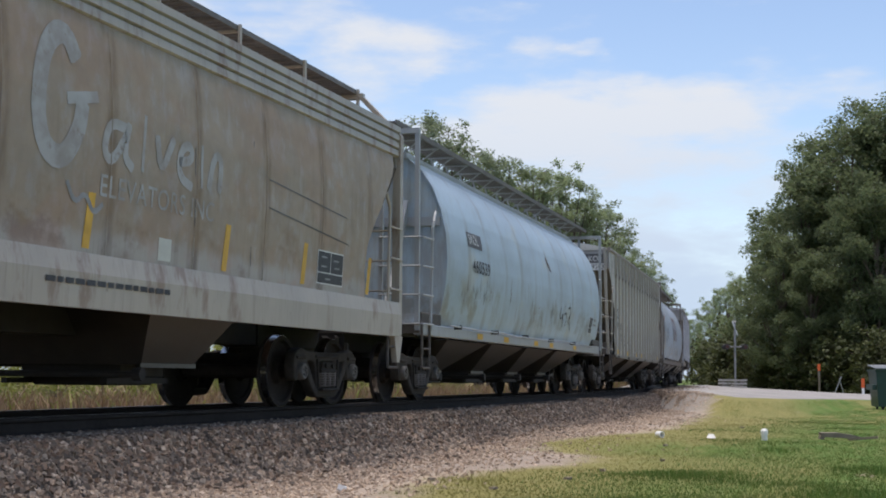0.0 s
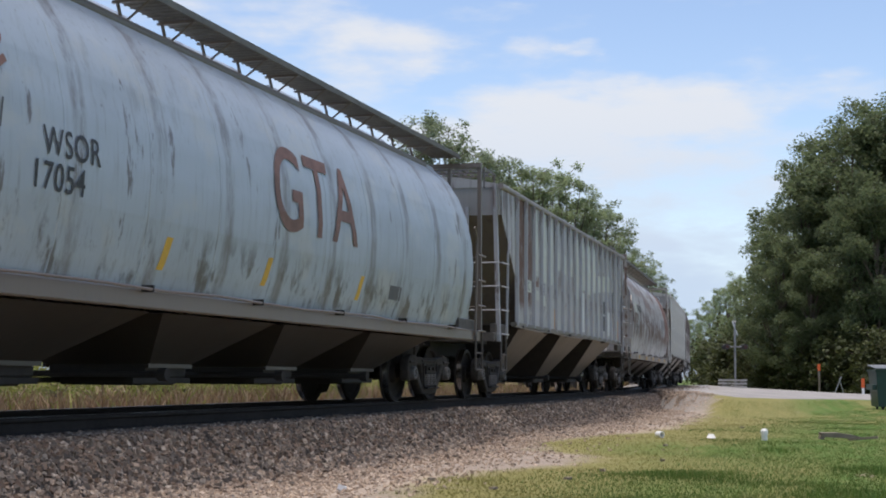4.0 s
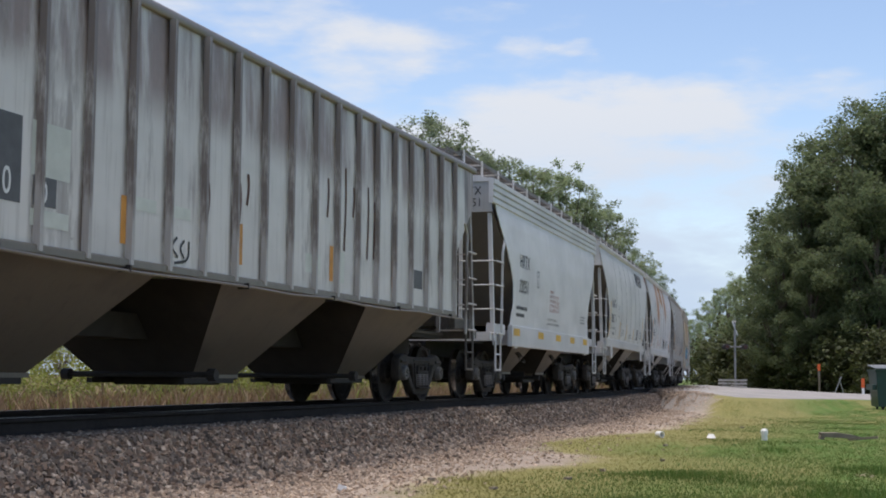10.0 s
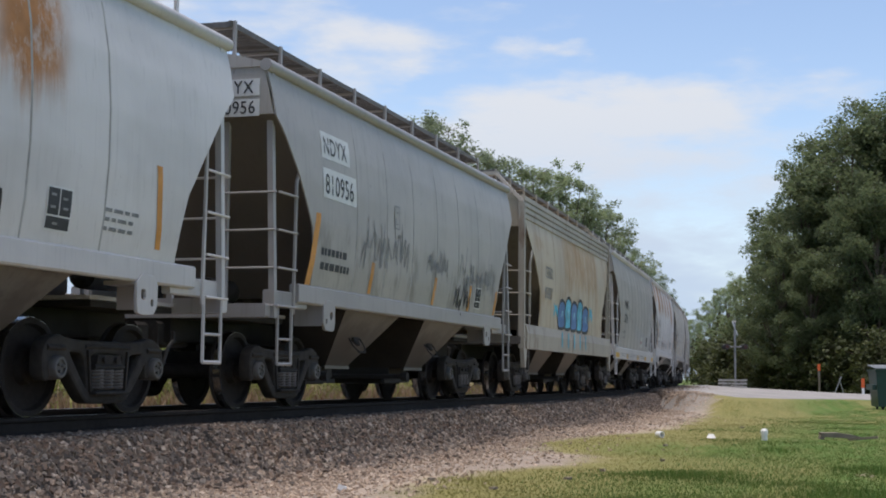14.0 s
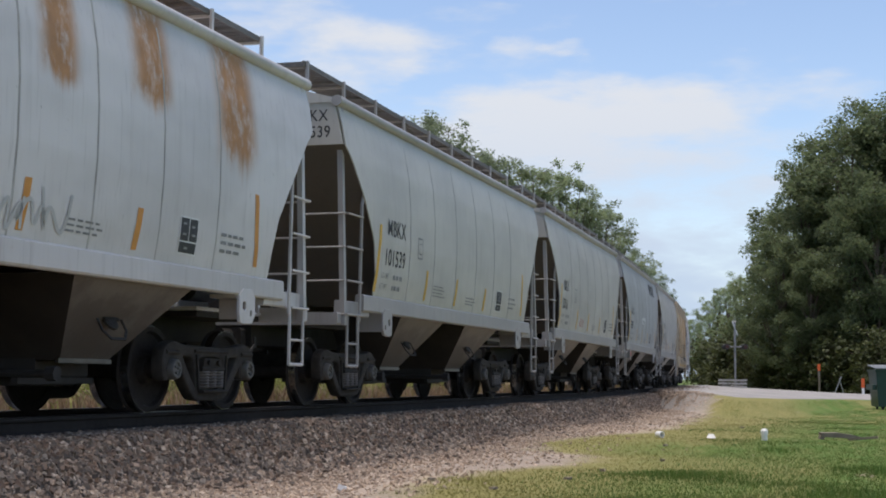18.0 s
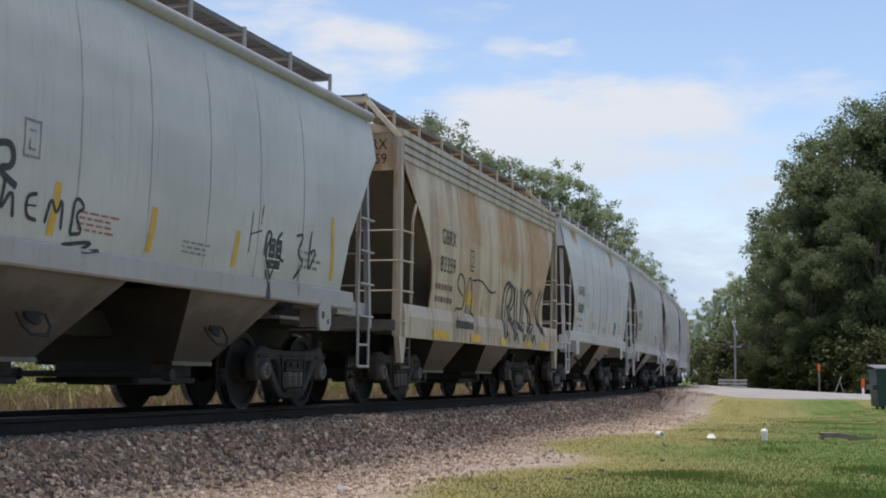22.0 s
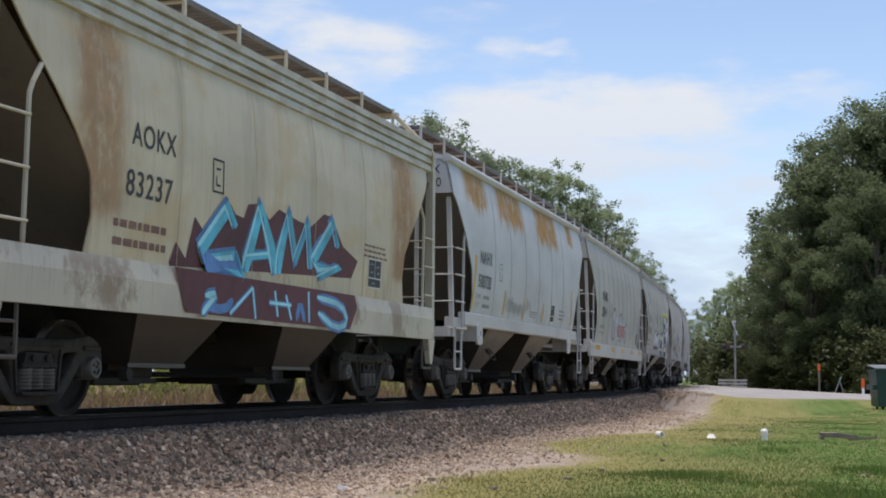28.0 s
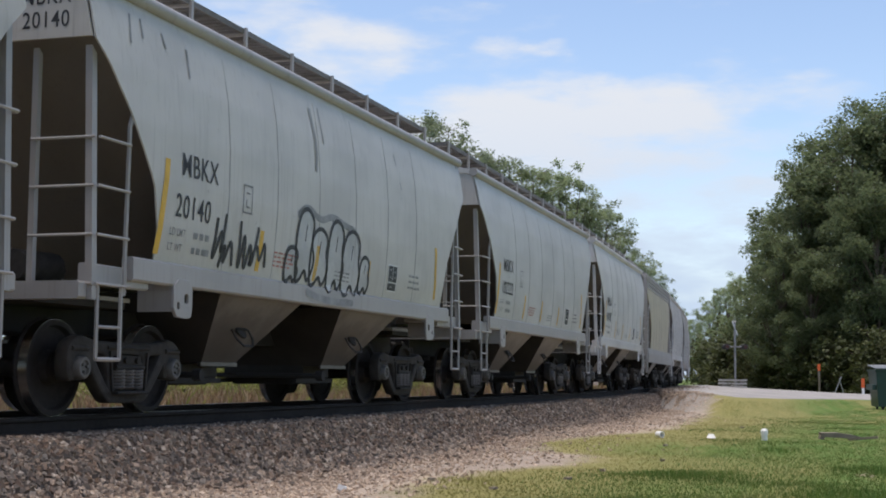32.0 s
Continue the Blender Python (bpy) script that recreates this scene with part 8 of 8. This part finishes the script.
def make_trees():
    kinds = {
        "oak": [tree_parts("oak", 21 + i, 18.0, 5.6, 30000, 0.20, M["leaf_dark"], 0.12) for i in range(3)],
        "elm": [tree_parts("elm", 31 + i, 18.0, 4.4, 11000, 0.20, M["leaf_light"], 0.24, 1.0, 0.84) for i in range(3)],
        "ash": [tree_parts("ash", 41 + i, 18.0, 4.6, 9000, 0.20, M["leaf_mid"], 0.26, 1.0, 0.82) for i in range(3)],
        "bush": [tree_parts("bush", 61 + i, 3.2, 2.2, 1500, 0.16, M["leaf_yellow"], 0.02) for i in range(2)],
        "shrub": [tree_parts("shrub", 51 + i, 3.2, 1.9, 1500, 0.22, M["leaf_shrub"], 0.05) for i in range(3)],
    }
    rnd = random.Random(77)
    labels = {"oak": ("tall oak with a dense dark green crown", "trees right of the line"), "elm": ("tall light green tree behind the line", "trees behind the train"),
              "ash": ("tall dark green tree behind the line", "trees behind the train"), "bush": ("yellow-green bush in the field beyond the track", "bushes beyond the track"), "shrub": ("leafy green shrub under the trees", "shrubs at the wood's edge")}
    made = {}

    def tree(kind, x, y, h, turn=None):
        i = rnd.randrange(len(kinds[kind]))
        key = (kind, i)
        l = float(centre_y(x)) - y
        size = h / kinds[kind][i][2]
        m = pose(x, y, ground_z(x, l) - 0.05, 0, 0, rnd.uniform(0, 360) if turn is None else turn)
        if key not in made:
            t = tagged(new(kind if kind in ("shrub", "bush") else "tree"), labels[kind][0], kind if kind in ("shrub", "bush") else "tree", labels[kind][1])
            trunk, crown, _ = kinds[kind][i]
            hung("trunk", trunk, t, None, None, "branching trunk")
            hung("crown", crown, t, None, None, "leafy crown")
            t.scale = (size,) * 3
            t.matrix_basis = m @ Matrix.Diagonal((size, size, size, 1))
            made[key] = t
        else:
            c = copy_thing(made[key], m)
            c.scale = (size,) * 3

    def grow(kind, side, d, top):
        """A tree at that bearing and distance whose crown ends at that height in tangents."""
        x, y = place((side - 784) / 784, d)
        tree(kind, x, y, (669.0 - top + 7.8 * (side - 784) / 1000) / LENS * d + 0.95)

    # behind the train, inside the curve
    for side, d, top, kind in ((742, 101, 212, "ash"), (775, 106, 200, "ash"), (812, 102, 250, "ash"), (850, 108, 258, "ash"), (885, 103, 272, "ash"), (925, 110, 285, "elm"), (950, 104, 278, "elm"), (985, 112, 286, "elm"), (1012, 106, 304, "elm"), (1036, 113, 336, "elm"),
                               (1066, 116, 356, "ash"), (1082, 122, 366, "elm"), (870, 121, 290, "elm"), (1105, 150, 425, "elm"), (1130, 170, 440, "ash"), (1150, 190, 465, "elm"), (1165, 220, 488, "ash")):
        grow(kind, side, d, top)
    # outside the curve, far along the line
    for side, d, top, kind in ((1180, 300, 520, "elm"), (1205, 330, 555, "elm"), (1225, 310, 568, "elm"), (1240, 270, 548, "elm"), (1258, 240, 528, "elm"), (1275, 215, 508, "elm"), (1292, 190, 492, "elm"), (1312, 170, 484, "elm"), (1330, 150, 476, "elm")):
        grow(kind, side, d, top)
    # the wood beyond the road
    for side, d, top, kind in ((1431, 117, 280, "oak"), (1472, 122, 224, "oak"), (1522, 114, 190, "oak"), (1572, 120, 174, "oak"), (1622, 112, 170, "oak"), (1397, 128, 345, "oak"), (1382, 112, 410, "oak"), (1660, 110, 180, "oak"), (1730, 112, 190, "oak"), (1820, 110, 200, "oak"), (1920, 108, 200, "oak"), (1510, 108, 330, "oak"), (1560, 106, 300, "oak"), (1440, 108, 440, "oak"), (1375, 125, 500, "elm")):
        grow(kind, side, d, top)
    for i in range(30):
        side = 1262 + 17 * i + rnd.uniform(-8, 8)
        x, y = place((side - 784) / 784, float(np.interp((side - 784) / 784, ROAD_SIDE, ROAD_FAR)) + rnd.uniform(5, 11) + max(0, 1330 - side) * 0.5)
        tree("shrub", x, y, rnd.uniform(2.2, 5.2))
    for i in range(22):
        side = 1235 + 16 * i + rnd.uniform(-8, 8)
        x, y = place((side - 784) / 784, float(np.interp((side - 784) / 784, ROAD_SIDE, ROAD_FAR)) + rnd.uniform(14, 22) + max(0, 1330 - side) * 0.8)
        tree("shrub", x, y, rnd.uniform(4.5, 8))
    # bushes in the field beyond the track
    for i in range(34):
        x, y, _ = beside(8 + 2.6 * i + rnd.uniform(-0.8, 0.8), -13 - rnd.uniform(0, 7))
        tree("bush", x, y, rnd.uniform(1.7, 2.9))
    for i in range(26):
        x, y, _ = beside(6 + 4.2 * i + rnd.uniform(-1, 1), -25 - rnd.uniform(0, 7))
        tree("bush", x, y, rnd.uniform(2.8, 3.8))
    # closing the place: woods behind the camera and along the far field
    for i in range(14):
        a = radians(100 + 14 * i)
        tree("elm", 130 * math.cos(a), -30 + 130 * math.sin(a), rnd.uniform(15, 20))


make_trees()


# ---- things beside the line ----
def at_ground(x, y):
    return ground_z(x, float(centre_y(x)) - y)


def make_things():
    # waste container
    x, y = place((1591 - 784) / 784, 51.0)
    z = at_ground(x, y)
    d = tagged(new("dumpster"), "dark green steel dumpster with a grey lid", "dumpster")
    d.matrix_basis = pose(x, y, z, 0, 0, -80)
    g = Geo()
    g.put([(-0.9, -0.75, 0.12), (0.9, -0.75, 0.12), (0.9, 0.75, 0.12), (-0.9, 0.75, 0.12), (-0.98, -0.85, 1.42), (0.98, -0.85, 1.42), (0.98, 0.85, 1.42), (-0.98, 0.85, 1.42)], [(0, 1, 5, 4), (1, 2, 6, 5), (2, 3, 7, 6), (3, 0, 4, 7), (0, 3, 2, 1), (4, 5, 6, 7)])
    part("bin", g, M["bin"], d)
    part("rim", Geo().box(-1.02, 1.02, -0.89, 0.89, 1.38, 1.46, 0.02), M["bin"], d)
    for a, b in ((-1.0, -0.02), (0.02, 1.0)):
        g = Geo().prism([(a, -0.95, 1.46), (a, 0.92, 1.60), (a, 0.92, 1.64), (a, -0.95, 1.50)], (b - a, 0, 0))
        part("lid", g, M["bin_lid"], d, "grey plastic lid")
    for sx in (-1, 1):
        part("lift_pocket", Geo().box(sx * 1.02 - 0.07, sx * 1.02 + 0.07, -0.7, 0.7, 0.72, 0.92, 0.02), M["bin"], d)
        for sy in (-0.6, 0.6):
            part("caster", Geo().rod((sx * 0.75, sy, 0.0 + 0.07), (sx * 0.75 + 0.06, sy, 0.07), 0.07, 10).box(sx * 0.75 - 0.03, sx * 0.75 + 0.09, sy - 0.05, sy + 0.05, 0.08, 0.13), M["rubber"], d)

    # crossing signal
    x, y = place((1301 - 784) / 784, 95.0)
    z = at_ground(x, y)
    s = tagged(new("crossing_signal"), "level crossing signal with lamps and a slanted white board", "crossing signal")
    s.matrix_basis = pose(x, y, z, 0, 0, 20)
    part("mast", Geo().rod((0, 0, 0), (0, 0, 4.45), 0.075, 10), M["steel"], s, "galvanised steel mast", 40)
    part("footing", Geo().box(-0.25, 0.25, -0.25, 0.25, -0.05, 0.18, 0.03), M["concrete"], s)
    for t in (1,):
        g = Geo().prism([(-0.012, -0.42, 3.55), (-0.012, 0.48, 4.45), (-0.012, 0.38, 4.55), (-0.012, -0.52, 3.65)], (0.024, 0, 0))
        g.v = [(a * 0.6 - b * 0.8, a * 0.8 + b * 0.6, c) for a, b, c in g.v]
        part("sign_board", g, M["white"], s, "slanted white board")
    part("lamp_arm", Geo().rod((0, -0.75, 2.78), (0, 0.75, 2.78), 0.045, 8), M["steel"], s)
    for t in (-0.62, 0.62):
        for q in (-1, 1):
            hood = part("signal_lamp", Geo().rod((q * 0.05, t, 2.78), (q * 0.42, t, 2.78), 0.19, 14), M["rubber"], s, "black signal lamp with hood", 40)
            part("lens", Geo().rod((q * 0.42, t, 2.78), (q * 0.425, t, 2.78), 0.13, 14), M["lens"], hood, "dark red lens")
    part("bell", Geo().rod((0, 0, 4.45), (0, 0, 4.55), 0.12, 12, 0.03), M["steel"], s)

    # low guard of stacked beams round the mast
    b = tagged(new("beam_barrier"), "low barrier of stacked weathered concrete beams", "barrier")
    b.matrix_basis = pose(x - 0.8, y + 0.1, z, 0, 0, 14)
    for i in range(3):
        part("beam", Geo().box(-0.12, 0.12, -0.95, 0.95, 0.02 + 0.215 * i, 0.15 + 0.215 * i, 0.02), M["concrete"], b)
    for t in (-0.6, 0.6):
        part("spacer", Geo().box(-0.10, 0.10, t - 0.08, t + 0.08, 0.0, 0.58), M["old_wood"], b)

    def post(x, y, h0, h1, r, label, lean=(0, 0), sleeve=None, body="pvc"):
        z = at_ground(x, y)
        p = tagged(new("marker_post"), label, "marker post")
        p.matrix_basis = pose(x, y, z)
        part("post", Geo().rod((0, 0, -0.1), (lean[0], lean[1], h1), r, 8), M[body], p)
        if sleeve:
            part("sleeve", Geo().rod((lean[0] * sleeve[0] / h1, lean[1] * sleeve[0] / h1, sleeve[0]), (lean[0], lean[1], h1 + 0.02), r * 1.25, 8), M["vest_orange"], p, "orange sleeve")

    post(*place((1526 - 784) / 784, 91.0), 0, 1.0, 0.085, "white plastic marker post with an orange top", sleeve=(0.42,))
    post(*place((1449 - 784) / 784, 101.0), 0, 2.0, 0.085, "orange-topped utility marker post among shrubs", sleeve=(1.55,), body="old_wood")
    post(*place((1475 - 784) / 784, 98.0), 0, 1.15, 0.045, "leaning grey metal stake", (0.15, -0.5), body="steel")
    post(*place((1492 - 784) / 784, 98.0), 0, 1.1, 0.045, "leaning grey metal stake", (-0.1, 0.3), body="steel")

    def spot(px, py, d):
        """Ground point d metres ahead, px to the right of the camera's axis."""
        return d * math.cos(YAW) + px * math.sin(YAW), d * math.sin(YAW) - px * math.cos(YAW)

    # small things in the grass
    x, y = spot(5.55, 0, 24.2)
    z = at_ground(x, y)
    c = tagged(new("pipe_stub"), "white plastic pipe stub with a domed cap in the grass", "pipe")
    c.matrix_basis = pose(x, y, z)
    part("pipe", Geo().rod((0, 0, -0.1), (0, 0, 0.13), 0.052, 14), M["pvc"], c, "", 40)
    part("cap", Geo().rod((0, 0, 0.10), (0, 0, 0.165), 0.064, 14).rod((0, 0, 0.165), (0, 0, 0.20), 0.06, 14, 0.03), M["pvc"], c, "domed white cap", 40)
    x, y = spot(3.72, 0, 24.0)
    z = at_ground(x, y)
    g = Geo().lathe_y([(0.07, 0.040), (-0.07, 0.040), (-0.07, 0.052), (0.07, 0.052), (0.07, 0.040)], 16, (0, 0, 0), False)
    t = tagged(new("pipe_piece", g.mesh("pipe_piece", M["pvc"], 40)), "short white plastic pipe lying in the grass", "pipe")
    t.matrix_basis = pose(x, y, z + 0.075, 0, 0, -48)
    x, y = spot(4.6, 0, 24.0)
    g = Geo().put([(-0.14, -0.08, 0.0), (0.14, -0.06, 0.0), (0.12, 0.08, 0.01), (-0.1, 0.07, 0.0), (-0.08, -0.04, 0.07), (0.08, -0.03, 0.06), (0.06, 0.05, 0.05), (-0.06, 0.04, 0.065)], [(0, 1, 5, 4), (1, 2, 6, 5), (2, 3, 7, 6), (3, 0, 4, 7), (4, 5, 6, 7), (0, 3, 2, 1)])
    t = tagged(new("plastic_scrap", g.mesh("plastic_scrap", M["pvc"])), "crumpled white plastic scrap in the grass", "litter")
    t.matrix_basis = pose(x, y, at_ground(x, y) + 0.03)
    x, y = spot(7.0, 0, 24.6)
    g = Geo().prism([(-0.40, -0.06, 0.0), (-0.42, -0.06, 0.07), (-0.1, -0.06, 0.085), (0.2, -0.06, 0.06), (0.40, -0.06, 0.02), (0.30, -0.06, 0.0)], (0, 0.12, 0))
    g.prism([(-0.42, -0.05, 0.02), (-0.44, -0.05, -0.04), (-0.36, -0.05, -0.05), (-0.34, -0.05, 0.02)], (0, 0.07, 0))
    t = tagged(new("broken_plank", g.mesh("broken_plank", M["old_wood"])), "broken weathered plank lying in the grass", "plank")
    t.matrix_basis = pose(x, y, at_ground(x, y) + 0.03, 4, 3, -62)
    g = Geo().box(-0.25, 0.25, -0.03, 0.03, 0.0, 0.04)
    t = tagged(new("broken_stick", g.mesh("broken_stick", M["old_wood"])), "broken stick beside the plank", "stick")
    x, y = spot(7.25, 0, 24.2)
    t.matrix_basis = pose(x, y, at_ground(x, y) + 0.02, 0, -6, -100)
    x, y = spot(-0.92, 0, 13.1)
    v, f = rock(random.Random(3))
    t = tagged(new("white_stone", Geo().put([q * 0.075 for q in v], f).mesh("white_stone", M["pvc"])), "small white stone on the gravel", "stone")
    t.matrix_basis = pose(x, y, at_ground(x, y) + 0.03, 20, 10, 30)
    rnd = random.Random(9)
    for i, (r, d) in enumerate(((0.9, 17.5), (1.9, 16.6), (-0.1, 14.6), (1.35, 15.0), (2.9, 18.5), (4.6, 31), (6.2, 29), (1.6, 20.5), (3.5, 22.0), (0.5, 13.4))):
        x, y = spot(r, 0, d)
        v, f = rock(rnd)
        t = tagged(new("clod", Geo().put([Vector((q.x * 0.075, q.y * 0.06, q.z * 0.035)) for q in v], f).mesh("clod", M["old_wood"])), "dark clod lying in the short grass", "clod", "clods in the grass")
        t.matrix_basis = pose(x, y, at_ground(x, y) + 0.02, 0, 0, rnd.uniform(0, 180))


make_things()


# ---- clouds ----
def make_clouds():
    n = Nodes("thin_white_clouds")
    n.tree.nodes.remove(n.bsdf)
    sep = n.add("SeparateXYZ", {0: n.obj()})
    soft = n.noise(n.obj((3.0, 3.0, 9.0), (0.3, 2.2, 0.4)), 2.6, 6, 0.5)
    wisp = n.noise(n.obj((5.0, 5.0, 18.0), (1.3, 0.4, 2.0)), 3.0, 7, 0.6)
    f = n.math("ADD", n.math("MULTIPLY", soft, 0.62), n.math("MULTIPLY", wisp, 0.40))
    turn = n.math("MULTIPLY", n.math("ARCTAN2", sep.outputs[1], sep.outputs[0]), 57.2958)
    rise = n.math("MULTIPLY", n.math("ARCSINE", sep.outputs[2]), 57.2958)
    warp = n.math("MULTIPLY", n.math("SUBTRACT", n.noise(n.obj((4, 4, 8)), 3.0, 5, 0.6), 0.5), 5.0)
    # banks of thin cloud: bearing, height, half width and half height in degrees, thickness
    for a, e, w, h, k in ((11.0, 11.2, 5.5, 1.3, 0.17), (8.2, 10.8, 4.5, 1.2, 0.15), (14.5, 9.9, 4.5, 1.0, 0.10), (20.0, 13.0, 3.2, 1.5, 0.17), (25.5, 15.2, 5.0, 1.6, 0.15), (11.6, 13.4, 1.5, 0.40, 0.15), (13.8, 13.5, 1.3, 0.40, 0.10), (15.6, 14.9, 2.0, 0.6, 0.10), (16.5, 9.0, 9.0, 1.6, 0.08), (12.5, 6.5, 6.0, 1.5, 0.06)):
        dx = n.math("DIVIDE", n.math("ADD", n.math("SUBTRACT", turn, a), n.math("MULTIPLY", warp, 0.8)), w)
        dz = n.math("DIVIDE", n.math("ADD", n.math("SUBTRACT", rise, e), n.math("MULTIPLY", warp, 0.22)), h)
        d = n.math("ADD", n.math("MULTIPLY", dx, dx), n.math("MULTIPLY", dz, dz))
        f = n.math("ADD", f, n.ramp(d, 1.5, 0.05, 0.0, k))
    low = n.ramp(sep.outputs[2], 0.02, 0.26, 0.24, 0.0)
    cover = n.ramp(n.math("ADD", f, low), 0.52, 0.80, 0.0, 0.88)
    tint = n.mix(n.ramp(sep.outputs[2], 0.02, 0.22), (0.53, 0.72, 0.98), (0.88, 0.95, 1.0))
    em = n.add("Emission", {"Color": tint, "Strength": 0.488})
    tr = n.add("BsdfTransparent", {"Color": (1, 1, 1, 1)})
    mx = n.add("MixShader", {0: cover, 1: tr.outputs[0], 2: em.outputs[0]})
    n.tree.links.new(mx.outputs[0], n.tree.nodes["Material Output"].inputs[0])
    g = Geo()
    rings, seg = 14, 48
    v = [(math.cos(2 * math.pi * i / seg) * math.cos(e), math.sin(2 * math.pi * i / seg) * math.cos(e), math.sin(e)) for e in (radians(-2 + 88 * j / rings) for j in range(rings + 1)) for i in range(seg)]
    f = [(j * seg + i, j * seg + (i + 1) % seg, (j + 1) * seg + (i + 1) % seg, (j + 1) * seg + i) for j in range(rings) for i in range(seg)]
    f.append(tuple(rings * seg + i for i in range(seg)))
    me = big_mesh("backdrop", v, f, n.mat)
    me.shade_smooth()
    ob = tagged(new("backdrop", me), "blue sky with thin white drifting clouds", "sky", "", "structure")
    ob.scale = (3000,) * 3
    ob.visible_shadow = False
    return ob


CLOUDS = make_clouds()


# ---- what moves ----
def run(t):
    """Metres that the train has gone at t seconds, counted from 16 s."""
    q = t - 16.0
    return 11.647525 * q + 0.0051366 * q * q + 0.00075556 * q ** 3


def motions():
    times = [0.5 * i for i in range(65)]
    for car, mid, half in CARS:
        rows = []
        for t in times:
            s = mid - run(t)
            a, b = Vector((*line(s - half)[:2], 0)), Vector((*line(s + half)[:2], 0))
            d = b - a
            c = (a + b) / 2
            rows.append((t, pose(c.x, c.y, 0, 0, 0, math.degrees(math.atan2(d.y, d.x)))))
        walk(car, rows)
    first = WHEELSETS[0]
    walk(first, [(i / 30, pose(0, 0, 0, 0, -math.degrees(run(i / 30) / WHEEL_R) % 360, 0)) for i in range(961)])
    for w in WHEELSETS[1:]:
        keys = w.animation_data_create()
        keys.action = first.animation_data.action
        keys.action_slot = first.animation_data.action_slot
    walk(CLOUDS, [(0.0, pose(0, 0, 0, 0, 0, 0.0)), (16.0, pose(0, 0, 0, 0, 0, 0.75)), (32.0, pose(0, 0, 0, 0, 0, 1.5))])


motions()
